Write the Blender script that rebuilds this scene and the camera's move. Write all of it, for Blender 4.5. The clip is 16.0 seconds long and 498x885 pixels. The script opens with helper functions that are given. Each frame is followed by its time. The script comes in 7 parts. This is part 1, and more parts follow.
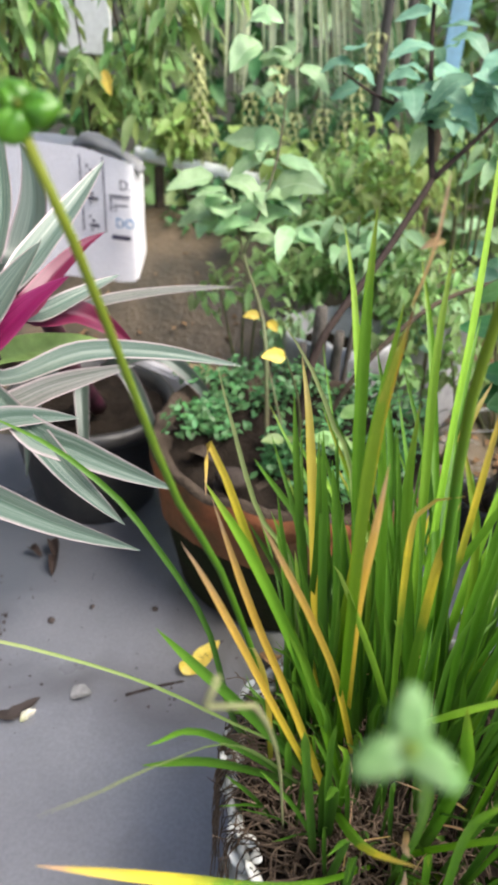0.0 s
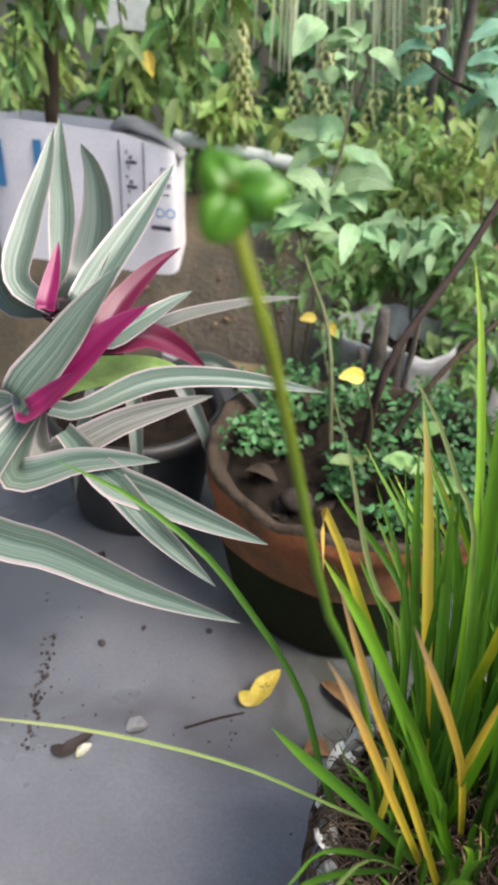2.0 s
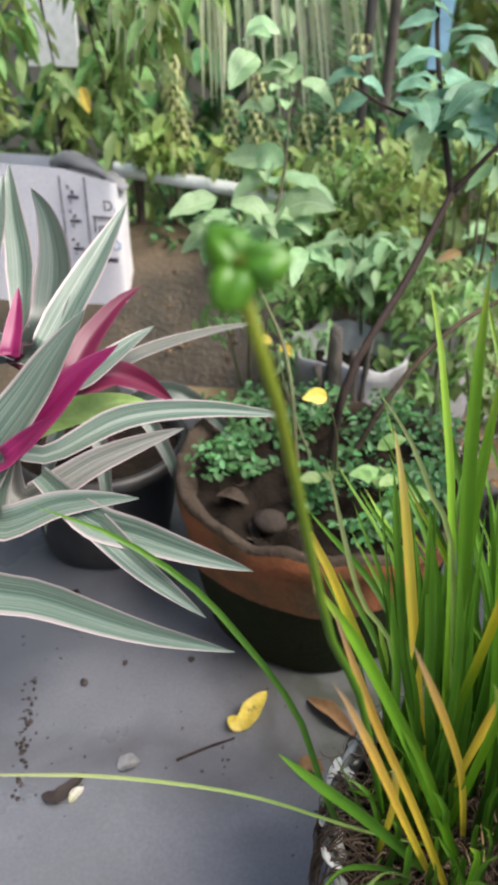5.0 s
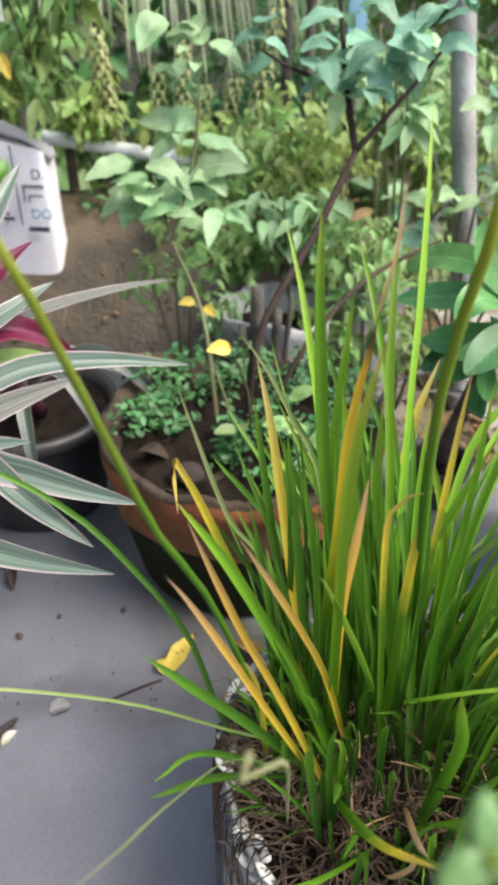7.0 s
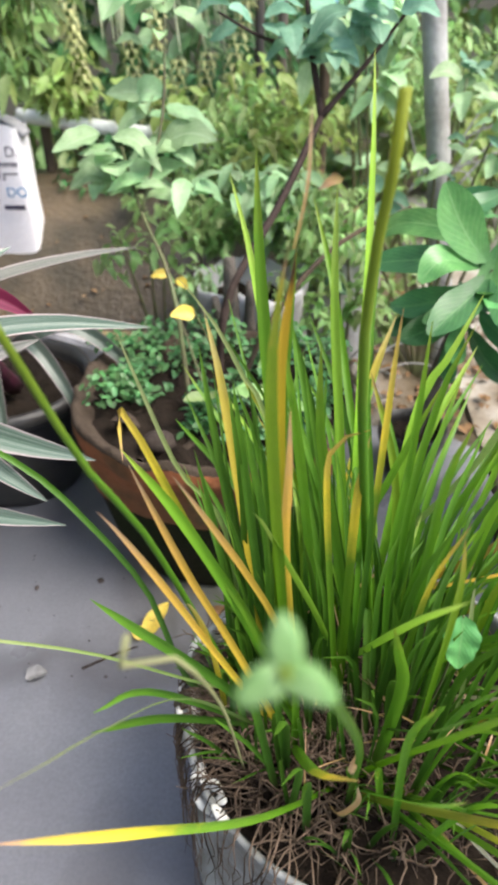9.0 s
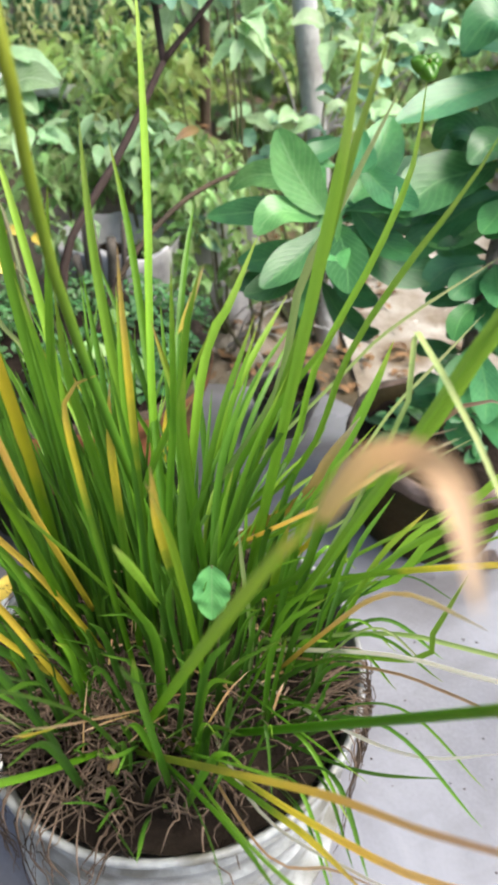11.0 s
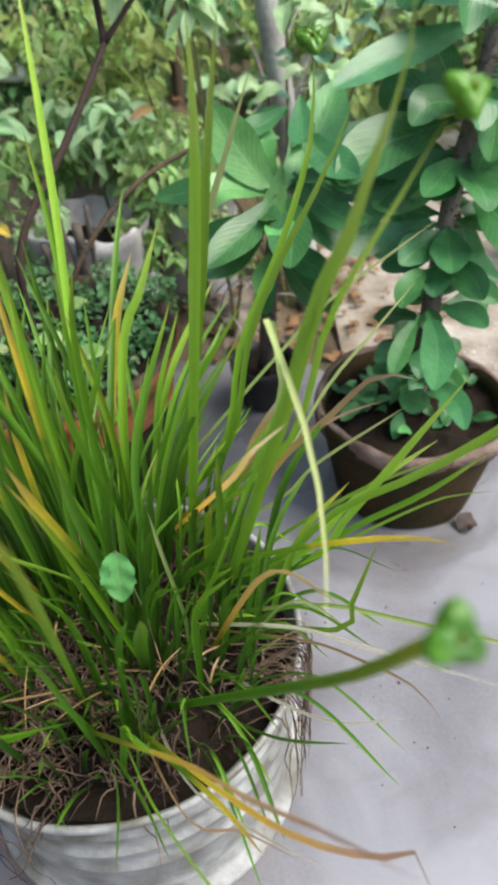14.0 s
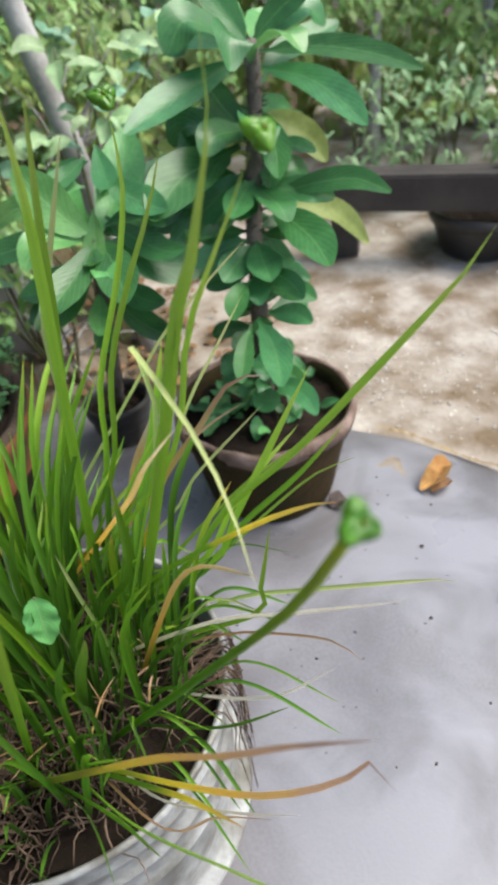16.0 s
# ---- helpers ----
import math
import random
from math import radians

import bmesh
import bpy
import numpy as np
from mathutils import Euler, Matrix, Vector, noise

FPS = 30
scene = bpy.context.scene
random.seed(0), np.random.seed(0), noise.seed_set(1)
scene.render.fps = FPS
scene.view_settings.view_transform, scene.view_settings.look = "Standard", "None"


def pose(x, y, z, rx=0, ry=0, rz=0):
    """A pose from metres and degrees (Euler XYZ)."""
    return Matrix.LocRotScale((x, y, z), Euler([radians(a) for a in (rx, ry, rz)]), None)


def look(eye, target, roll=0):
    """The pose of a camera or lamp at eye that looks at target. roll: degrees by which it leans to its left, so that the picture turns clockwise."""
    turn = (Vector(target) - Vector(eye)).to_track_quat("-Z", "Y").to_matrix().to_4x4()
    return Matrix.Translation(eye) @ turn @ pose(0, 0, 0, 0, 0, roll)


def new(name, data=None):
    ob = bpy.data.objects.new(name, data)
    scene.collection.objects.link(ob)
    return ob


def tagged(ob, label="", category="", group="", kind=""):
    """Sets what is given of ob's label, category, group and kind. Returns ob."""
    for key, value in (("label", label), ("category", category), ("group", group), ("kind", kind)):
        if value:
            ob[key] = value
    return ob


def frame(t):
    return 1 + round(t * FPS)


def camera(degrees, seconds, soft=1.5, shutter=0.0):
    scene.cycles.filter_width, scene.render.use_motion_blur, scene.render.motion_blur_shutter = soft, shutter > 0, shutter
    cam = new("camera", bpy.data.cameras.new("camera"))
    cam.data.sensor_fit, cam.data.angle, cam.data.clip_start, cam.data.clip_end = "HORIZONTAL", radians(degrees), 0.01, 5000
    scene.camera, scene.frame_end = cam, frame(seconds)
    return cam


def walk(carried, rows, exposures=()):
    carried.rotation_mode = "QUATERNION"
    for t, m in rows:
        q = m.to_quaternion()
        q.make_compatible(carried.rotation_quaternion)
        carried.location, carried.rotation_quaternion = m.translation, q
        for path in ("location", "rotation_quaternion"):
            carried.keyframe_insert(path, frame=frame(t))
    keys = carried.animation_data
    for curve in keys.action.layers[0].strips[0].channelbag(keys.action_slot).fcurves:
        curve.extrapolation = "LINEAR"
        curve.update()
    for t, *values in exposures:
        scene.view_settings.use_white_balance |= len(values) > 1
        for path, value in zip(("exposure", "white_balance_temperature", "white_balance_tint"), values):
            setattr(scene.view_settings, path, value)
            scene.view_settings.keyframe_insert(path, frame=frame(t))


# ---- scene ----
cam = camera(40.5, 16.0, 3.8)
PATH = [
    (0, (0.265, 0.198, 0.777), (-0.017, 1.880, -0.267), 3.7),
    (0.5, (0.250, 0.200, 0.781), (-0.053, 1.892, -0.242), 4.4),
    (1, (0.250, 0.204, 0.783), (-0.080, 1.884, -0.251), 4.6),
    (1.5, (0.247, 0.234, 0.784), (-0.118, 1.887, -0.282), 3.4),
    (2, (0.181, 0.265, 0.790), (-0.130, 1.901, -0.318), 3.4),
    (2.5, (0.169, 0.315, 0.789), (-0.133, 1.940, -0.337), -2.1),
    (3, (0.156, 0.346, 0.802), (-0.100, 1.977, -0.327), -1.0),
    (3.5, (0.145, 0.353, 0.791), (-0.017, 2.013, -0.313), 0.1),
    (4, (0.154, 0.305, 0.800), (-0.032, 2.003, -0.240), 1.2),
    (6.5, (0.196, 0.235, 0.804), (0.018, 1.890, -0.304), 1.3),
    (7, (0.243, 0.217, 0.798), (0.147, 1.874, -0.319), 0.8),
    (7.5, (0.257, 0.209, 0.797), (0.175, 1.854, -0.337), 1.2),
    (8, (0.269, 0.204, 0.785), (0.188, 1.844, -0.357), 0.7),
    (10.5, (0.342, 0.196, 0.770), (0.268, 1.825, -0.389), -1.1),
    (11, (0.419, 0.207, 0.757), (0.487, 1.792, -0.459), 1.8),
    (11.5, (0.488, 0.207, 0.793), (0.527, 1.752, -0.476), -0.6),
    (12, (0.525, 0.198, 0.779), (0.608, 1.745, -0.487), 0.4),
    (12.5, (0.540, 0.177, 0.757), (0.622, 1.711, -0.524), 0.1),
    (13, (0.548, 0.160, 0.757), (0.638, 1.683, -0.537), 0.3),
    (13.5, (0.532, 0.163, 0.767), (0.517, 1.676, -0.541), -1.6),
    (14, (0.513, 0.202, 0.773), (0.482, 1.731, -0.515), -3.8),
    (14.5, (0.533, 0.172, 0.742), (0.626, 1.673, -0.575), -5.9),
    (15, (0.495, 0.159, 0.756), (0.695, 1.682, -0.525), -6.7),
    (15.5, (0.470, 0.167, 0.785), (0.785, 1.698, -0.463), -6.7),
    (16, (0.491, 0.160, 0.791), (0.883, 1.670, -0.460), -7.7),
]
walk(cam, [(t, look(eye, target, roll)) for t, eye, target, roll in PATH],
     exposures=[(0, 1.25), (1, 1.13), (2, 1.05), (4, 0.99), (6.5, 1.11), (8, 1.26), (10.5, 1.38), (11, 1.36), (12, 1.08), (13.5, 1.0), (16, 0.98)])

cam.data.dof.use_dof = True
cam.data.dof.focus_distance = 0.55
cam.data.dof.aperture_fstop = 11.0


# ---- light ----
world = bpy.data.worlds.new("World")
scene.world = world
world.use_nodes = True
wn = world.node_tree
sky = wn.nodes.new("ShaderNodeTexSky")
sky.sky_type = "NISHITA"
sky.sun_disc = False
sky.sun_elevation, sky.sun_rotation = radians(56), radians(103)
sky.air_density, sky.dust_density = 1.0, 3.0
wn.links.new(sky.outputs[0], wn.nodes["Background"].inputs[0])
wn.nodes["Background"].inputs[1].default_value = 0.135
sun = new("sun", bpy.data.lights.new("sun", "SUN"))
sun.data.energy, sun.data.angle, sun.data.color = 2.3, radians(36), (1.0, 0.96, 0.88)
sun.matrix_world = look((1.3, -0.3, 2.0), (0, 0, 0))


# ---- materials ----
def mat(name, base, rough=0.5, vary=0.25, scale=8.0, fine=60.0, bump=0.0, metal=0.0, second=None, amount=0.5, spec=0.5, hue=0.0, trans=0.0):
    """A surface with two scales of noise: broad patches towards 'second', fine grain in value, and relief."""
    m = bpy.data.materials.new(name)
    m.use_nodes = True
    nt, bsdf = m.node_tree, m.node_tree.nodes["Principled BSDF"]
    L = nt.links.new
    tc = nt.nodes.new("ShaderNodeTexCoord")
    n1 = nt.nodes.new("ShaderNodeTexNoise")
    n1.inputs["Scale"].default_value, n1.inputs["Detail"].default_value = scale, 6
    n2 = nt.nodes.new("ShaderNodeTexNoise")
    n2.inputs["Scale"].default_value, n2.inputs["Detail"].default_value = fine, 4
    L(tc.outputs["Object"], n1.inputs["Vector"])
    L(tc.outputs["Object"], n2.inputs["Vector"])
    info = nt.nodes.new("ShaderNodeObjectInfo")
    geo = nt.nodes.new("ShaderNodeNewGeometry")
    ramp = nt.nodes.new("ShaderNodeValToRGB")
    ramp.color_ramp.elements[0].position, ramp.color_ramp.elements[1].position = 0.5 - 0.25 * amount, 0.5 + 0.25 * (1 - amount) + 0.05
    L(n1.outputs["Fac"], ramp.inputs["Fac"])
    mix = nt.nodes.new("ShaderNodeMix")
    mix.data_type = "RGBA"
    mix.inputs["A"].default_value = (*base, 1)
    mix.inputs["B"].default_value = (*(second or [c * 0.7 for c in base]), 1)
    L(ramp.outputs["Color"], mix.inputs["Factor"])
    hsv = nt.nodes.new("ShaderNodeHueSaturation")
    add = nt.nodes.new("ShaderNodeMath")
    add.operation = "ADD"
    L(info.outputs["Random"], add.inputs[0])
    L(geo.outputs["Random Per Island"], add.inputs[1])
    fr = nt.nodes.new("ShaderNodeMath")
    fr.operation = "FRACT"
    L(add.outputs[0], fr.inputs[0])
    v = nt.nodes.new("ShaderNodeMath")
    v.operation = "MULTIPLY_ADD"
    L(fr.outputs[0], v.inputs[0])
    v.inputs[1].default_value, v.inputs[2].default_value = vary, 1 - vary / 2
    g = nt.nodes.new("ShaderNodeMath")
    g.operation = "MULTIPLY_ADD"
    L(n2.outputs["Fac"], g.inputs[0])
    g.inputs[1].default_value, g.inputs[2].default_value = 0.5, 0.75
    vg = nt.nodes.new("ShaderNodeMath")
    vg.operation = "MULTIPLY"
    L(v.outputs[0], vg.inputs[0])
    L(g.outputs[0], vg.inputs[1])
    L(vg.outputs[0], hsv.inputs["Value"])
    if hue:
        h = nt.nodes.new("ShaderNodeMath")
        h.operation = "MULTIPLY_ADD"
        L(fr.outputs[0], h.inputs[0])
        h.inputs[1].default_value, h.inputs[2].default_value = hue, 0.5 - hue / 2
        L(h.outputs[0], hsv.inputs["Hue"])
    L(mix.outputs["Result"], hsv.inputs["Color"])
    L(hsv.outputs["Color"], bsdf.inputs["Base Color"])
    bsdf.inputs["Roughness"].default_value, bsdf.inputs["Metallic"].default_value = rough, metal
    bsdf.inputs["Specular IOR Level"].default_value = spec
    if bump:
        b = nt.nodes.new("ShaderNodeBump")
        b.inputs["Strength"].default_value, b.inputs["Distance"].default_value = bump, 0.004
        L(n2.outputs["Fac"], b.inputs["Height"])
        L(b.outputs["Normal"], bsdf.inputs["Normal"])
    if trans:
        leafy(m, trans)
    return m


def leafy(m, trans):
    """Lets some light through a leaf."""
    nt, bsdf = m.node_tree, m.node_tree.nodes["Principled BSDF"]
    L = nt.links.new
    tr = nt.nodes.new("ShaderNodeBsdfTranslucent")
    src = bsdf.inputs["Base Color"].links[0].from_socket
    L(src, tr.inputs["Color"])
    ms = nt.nodes.new("ShaderNodeMixShader")
    ms.inputs[0].default_value = trans
    L(bsdf.outputs[0], ms.inputs[1])
    L(tr.outputs[0], ms.inputs[2])
    L(ms.outputs[0], nt.nodes["Material Output"].inputs["Surface"])


def blade_mat(name, stops, rough=0.5, trans=0.38, across=0.3, noise_mix=0.12):
    """A long leaf: colours along its length (UV v), paler midrib and fine veins across (UV u)."""
    m = bpy.data.materials.new(name)
    m.use_nodes = True
    nt, bsdf = m.node_tree, m.node_tree.nodes["Principled BSDF"]
    L = nt.links.new
    uv = nt.nodes.new("ShaderNodeUVMap")
    sep = nt.nodes.new("ShaderNodeSeparateXYZ")
    L(uv.outputs[0], sep.inputs[0])
    tc = nt.nodes.new("ShaderNodeTexCoord")
    nz = nt.nodes.new("ShaderNodeTexNoise")
    nz.inputs["Scale"].default_value, nz.inputs["Detail"].default_value = 45, 5
    L(tc.outputs["Object"], nz.inputs["Vector"])
    wob = nt.nodes.new("ShaderNodeMath")
    wob.operation = "MULTIPLY_ADD"
    L(nz.outputs["Fac"], wob.inputs[0])
    wob.inputs[1].default_value, wob.inputs[2].default_value = noise_mix * 2, -noise_mix
    ad = nt.nodes.new("ShaderNodeMath")
    ad.operation = "ADD"
    L(sep.outputs["Y"], ad.inputs[0])
    L(wob.outputs[0], ad.inputs[1])
    ramp = nt.nodes.new("ShaderNodeValToRGB")
    while len(ramp.color_ramp.elements) < len(stops):
        ramp.color_ramp.elements.new(0.5)
    for e, (p, c) in zip(ramp.color_ramp.elements, stops):
        e.position, e.color = p, (*c, 1)
    L(ad.outputs[0], ramp.inputs["Fac"])
    vein = nt.nodes.new("ShaderNodeTexWave")
    vein.inputs["Scale"].default_value, vein.inputs["Distortion"].default_value = 2.2, 0.6
    L(uv.outputs[0], vein.inputs["Vector"])
    info = nt.nodes.new("ShaderNodeObjectInfo")
    val = nt.nodes.new("ShaderNodeMath")
    val.operation = "MULTIPLY_ADD"
    L(vein.outputs["Fac"], val.inputs[0])
    val.inputs[1].default_value, val.inputs[2].default_value = across, 1 - across / 2
    rnd = nt.nodes.new("ShaderNodeMath")
    rnd.operation = "MULTIPLY_ADD"
    isl = nt.nodes.new("ShaderNodeNewGeometry")
    both = nt.nodes.new("ShaderNodeMath")
    both.operation = "ADD"
    L(info.outputs["Random"], both.inputs[0])
    L(isl.outputs["Random Per Island"], both.inputs[1])
    frc = nt.nodes.new("ShaderNodeMath")
    frc.operation = "FRACT"
    L(both.outputs[0], frc.inputs[0])
    L(frc.outputs[0], rnd.inputs[0])
    rnd.inputs[1].default_value, rnd.inputs[2].default_value = 0.6, 0.7
    mul = nt.nodes.new("ShaderNodeMath")
    mul.operation = "MULTIPLY"
    L(val.outputs[0], mul.inputs[0])
    L(rnd.outputs[0], mul.inputs[1])
    hsv = nt.nodes.new("ShaderNodeHueSaturation")
    L(ramp.outputs["Color"], hsv.inputs["Color"])
    L(mul.outputs[0], hsv.inputs["Value"])
    L(hsv.outputs["Color"], bsdf.inputs["Base Color"])
    bsdf.inputs["Roughness"].default_value = rough
    bsdf.inputs["Specular IOR Level"].default_value = 0.3
    leafy(m, trans)
    return m


def broad_mat(name, base, second, rib, rough=0.42, trans=0.25, vary=0.45, hue=0.03):
    """A broad leaf: patchy green, pale midrib, faint side veins with relief, and a value of its own."""
    m = mat(name, base, rough, vary, 30, 160, 0.0, second=second, hue=hue)
    nt, bsdf = m.node_tree, m.node_tree.nodes["Principled BSDF"]
    L = nt.links.new

    def calc(op, a, b=None, c=None):
        n = nt.nodes.new("ShaderNodeMath")
        n.operation = op
        for i, v in enumerate((a, b, c)):
            if v is None:
                continue
            if isinstance(v, (int, float)):
                n.inputs[i].default_value = v
            else:
                L(v, n.inputs[i])
        return n.outputs[0]

    src = bsdf.inputs["Base Color"].links[0].from_socket
    uv = nt.nodes.new("ShaderNodeUVMap")
    sep = nt.nodes.new("ShaderNodeSeparateXYZ")
    L(uv.outputs[0], sep.inputs[0])
    off = calc("ABSOLUTE", calc("SUBTRACT", sep.outputs["X"], 0.5))
    wave = calc("SINE", calc("MULTIPLY_ADD", sep.outputs["Y"], 62.0, calc("MULTIPLY", off, -46.0)))
    vein = calc("MULTIPLY", calc("POWER", calc("MULTIPLY_ADD", wave, 0.5, 0.5), 5.0), 0.22)
    mid = calc("MULTIPLY", calc("LESS_THAN", off, 0.022), 0.6)
    fac = calc("MAXIMUM", vein, mid)
    mx = nt.nodes.new("ShaderNodeMix")
    mx.data_type = "RGBA"
    L(fac, mx.inputs["Factor"])
    L(src, mx.inputs["A"])
    mx.inputs["B"].default_value = (*rib, 1)
    L(mx.outputs["Result"], bsdf.inputs["Base Color"])
    b = nt.nodes.new("ShaderNodeBump")
    b.inputs["Strength"].default_value, b.inputs["Distance"].default_value, b.invert = 0.35, 0.002, True
    L(fac, b.inputs["Height"])
    L(b.outputs["Normal"], bsdf.inputs["Normal"])
    leafy(m, trans)
    return m


GREEN, DARK, LIME = (0.085, 0.24, 0.006), (0.03, 0.115, 0.008), (0.34, 0.52, 0.035)
YELLOW, GOLD, TAN, BROWN = (0.78, 0.60, 0.05), (0.78, 0.47, 0.08), (0.56, 0.34, 0.17), (0.13, 0.06, 0.025)
BLADES = {
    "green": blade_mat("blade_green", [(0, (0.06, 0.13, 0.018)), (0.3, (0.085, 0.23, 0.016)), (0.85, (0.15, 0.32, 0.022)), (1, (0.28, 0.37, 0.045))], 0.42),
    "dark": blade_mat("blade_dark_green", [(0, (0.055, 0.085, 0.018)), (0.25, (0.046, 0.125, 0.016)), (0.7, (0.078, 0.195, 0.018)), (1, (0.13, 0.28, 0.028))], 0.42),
    "lime": blade_mat("blade_lime", [(0, (0.09, 0.24, 0.016)), (0.4, (0.20, 0.40, 0.03)), (0.8, (0.27, 0.46, 0.05)), (1, (0.38, 0.50, 0.10))], 0.4),
    "scape": blade_mat("scape_green", [(0, GREEN), (0.6, (0.10, 0.24, 0.02)), (1, (0.28, 0.32, 0.03))]),
    "pale": blade_mat("blade_pale", [(0, (0.12, 0.22, 0.05)), (0.5, (0.30, 0.42, 0.12)), (1, (0.42, 0.44, 0.2))]),
    "yellow": blade_mat("blade_yellow", [(0, (0.18, 0.25, 0.03)), (0.35, YELLOW), (0.8, (0.6, 0.48, 0.08)), (1, (0.62, 0.5, 0.22))]),
    "yelltip": blade_mat("blade_yellow_tip", [(0, GREEN), (0.55, (0.13, 0.26, 0.02)), (0.75, YELLOW), (0.95, (0.6, 0.42, 0.1)), (1, TAN)]),
    "tantip": blade_mat("blade_tan_tip", [(0, (0.3, 0.26, 0.03)), (0.2, YELLOW), (0.7, GOLD), (0.9, (0.7, 0.42, 0.16)), (1, (0.55, 0.36, 0.22))]),
    "browntip": blade_mat("blade_brown_tip", [(0, GREEN), (0.4, (0.12, 0.26, 0.01)), (0.86, (0.20, 0.30, 0.02)), (0.94, (0.40, 0.34, 0.05)), (1, (0.32, 0.19, 0.10))]),
    "goldburnt": blade_mat("blade_gold_burnt_tip", [(0, GREEN), (0.4, (0.14, 0.27, 0.01)), (0.58, (0.5, 0.46, 0.02)), (0.72, (0.80, 0.60, 0.04)), (0.9, (0.76, 0.46, 0.04)), (0.945, (0.10, 0.045, 0.02)), (1, (0.14, 0.07, 0.04))], noise_mix=0.05),
    "gold": blade_mat("blade_gold", [(0, (0.4, 0.32, 0.03)), (0.4, GOLD), (0.8, (0.7, 0.5, 0.2)), (1, (0.75, 0.65, 0.42))]),
    "goldtip": blade_mat("blade_gold_tip", [(0, (0.12, 0.24, 0.02)), (0.3, (0.3, 0.34, 0.03)), (0.45, YELLOW), (0.62, GOLD), (0.82, (0.58, 0.36, 0.22)), (1, (0.30, 0.19, 0.14))]),
    "hook": blade_mat("blade_hook", [(0, GREEN), (0.35, YELLOW), (0.7, (0.6, 0.42, 0.2)), (0.9, (0.4, 0.25, 0.16)), (1, (0.55, 0.5, 0.42))]),
    "tan": blade_mat("blade_tan", [(0, (0.4, 0.3, 0.1)), (0.5, TAN), (1, (0.5, 0.36, 0.24))]),
    "white": blade_mat("blade_white", [(0, (0.4, 0.4, 0.2)), (0.4, (0.7, 0.66, 0.52)), (1, (0.75, 0.7, 0.6))]),
}
def cement_mat():
    """Trowelled cement: soft blue-grey clouds, dark wet smears, paler clouds to the right, darker ones left, and shade
    painted in beside the bowl.
    """
    m = mat("smooth_cement", (0.205, 0.205, 0.222), 0.34, 0.0, 3.2, 220, 0.08, second=(0.13, 0.13, 0.144), amount=0.5)
    nt, bsdf = m.node_tree, m.node_tree.nodes["Principled BSDF"]
    L = nt.links.new
    base = bsdf.inputs["Base Color"].links[0].from_socket
    tc = nt.nodes.new("ShaderNodeTexCoord")

    def cloud(scale, lo, hi, distort, offset):
        mp = nt.nodes.new("ShaderNodeMapping")
        mp.inputs["Location"].default_value = offset
        n = nt.nodes.new("ShaderNodeTexNoise")
        n.inputs["Scale"].default_value, n.inputs["Detail"].default_value, n.inputs["Distortion"].default_value = scale, 5, distort
        r = nt.nodes.new("ShaderNodeValToRGB")
        r.color_ramp.elements[0].position, r.color_ramp.elements[1].position = lo, hi
        L(tc.outputs["Object"], mp.inputs[0])
        L(mp.outputs[0], n.inputs["Vector"])
        L(n.outputs["Fac"], r.inputs["Fac"])
        return r.outputs["Color"]

    # Paler clouds blend in towards the right.
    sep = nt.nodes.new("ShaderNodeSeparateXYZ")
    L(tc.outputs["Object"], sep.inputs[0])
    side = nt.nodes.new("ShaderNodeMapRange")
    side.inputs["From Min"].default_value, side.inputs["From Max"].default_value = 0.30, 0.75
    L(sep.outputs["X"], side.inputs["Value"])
    pale_right = nt.nodes.new("ShaderNodeMath")
    pale_right.operation = "MULTIPLY"
    L(side.outputs[0], pale_right.inputs[0])
    L(cloud(4.5, 0.42, 0.62, 0.7, (3, 1, 0)), pale_right.inputs[1])
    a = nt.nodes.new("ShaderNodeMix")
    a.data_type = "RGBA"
    L(pale_right.outputs[0], a.inputs["Factor"])
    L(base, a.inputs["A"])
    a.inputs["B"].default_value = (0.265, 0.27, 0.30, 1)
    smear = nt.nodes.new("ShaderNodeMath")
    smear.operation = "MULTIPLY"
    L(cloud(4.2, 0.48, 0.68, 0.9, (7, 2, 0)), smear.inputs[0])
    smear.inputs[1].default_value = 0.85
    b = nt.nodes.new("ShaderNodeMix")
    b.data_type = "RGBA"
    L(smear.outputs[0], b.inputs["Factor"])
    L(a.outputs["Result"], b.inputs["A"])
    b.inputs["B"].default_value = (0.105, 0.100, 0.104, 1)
    # Darker, uneven blend towards the left.
    dark_left = nt.nodes.new("ShaderNodeMapRange")
    dark_left.inputs["From Min"].default_value, dark_left.inputs["From Max"].default_value = 0.02, -0.22
    dark_left.inputs["To Max"].default_value = 0.9
    L(sep.outputs["X"], dark_left.inputs["Value"])
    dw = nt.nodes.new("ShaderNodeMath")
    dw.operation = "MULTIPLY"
    L(dark_left.outputs[0], dw.inputs[0])
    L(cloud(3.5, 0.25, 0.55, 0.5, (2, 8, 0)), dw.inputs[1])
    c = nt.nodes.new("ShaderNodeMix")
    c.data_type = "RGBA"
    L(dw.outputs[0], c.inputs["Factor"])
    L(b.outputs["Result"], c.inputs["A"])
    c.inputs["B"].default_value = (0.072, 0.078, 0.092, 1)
    # Paints the shade beside the bowl into the cement, with a broken edge.
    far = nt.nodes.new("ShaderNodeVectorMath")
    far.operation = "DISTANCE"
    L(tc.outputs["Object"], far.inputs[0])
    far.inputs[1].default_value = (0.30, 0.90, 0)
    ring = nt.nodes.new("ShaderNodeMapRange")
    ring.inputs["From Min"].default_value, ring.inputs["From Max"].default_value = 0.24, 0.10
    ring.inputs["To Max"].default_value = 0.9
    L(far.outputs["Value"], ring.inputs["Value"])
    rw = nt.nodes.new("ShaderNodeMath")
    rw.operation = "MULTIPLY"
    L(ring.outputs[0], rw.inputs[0])
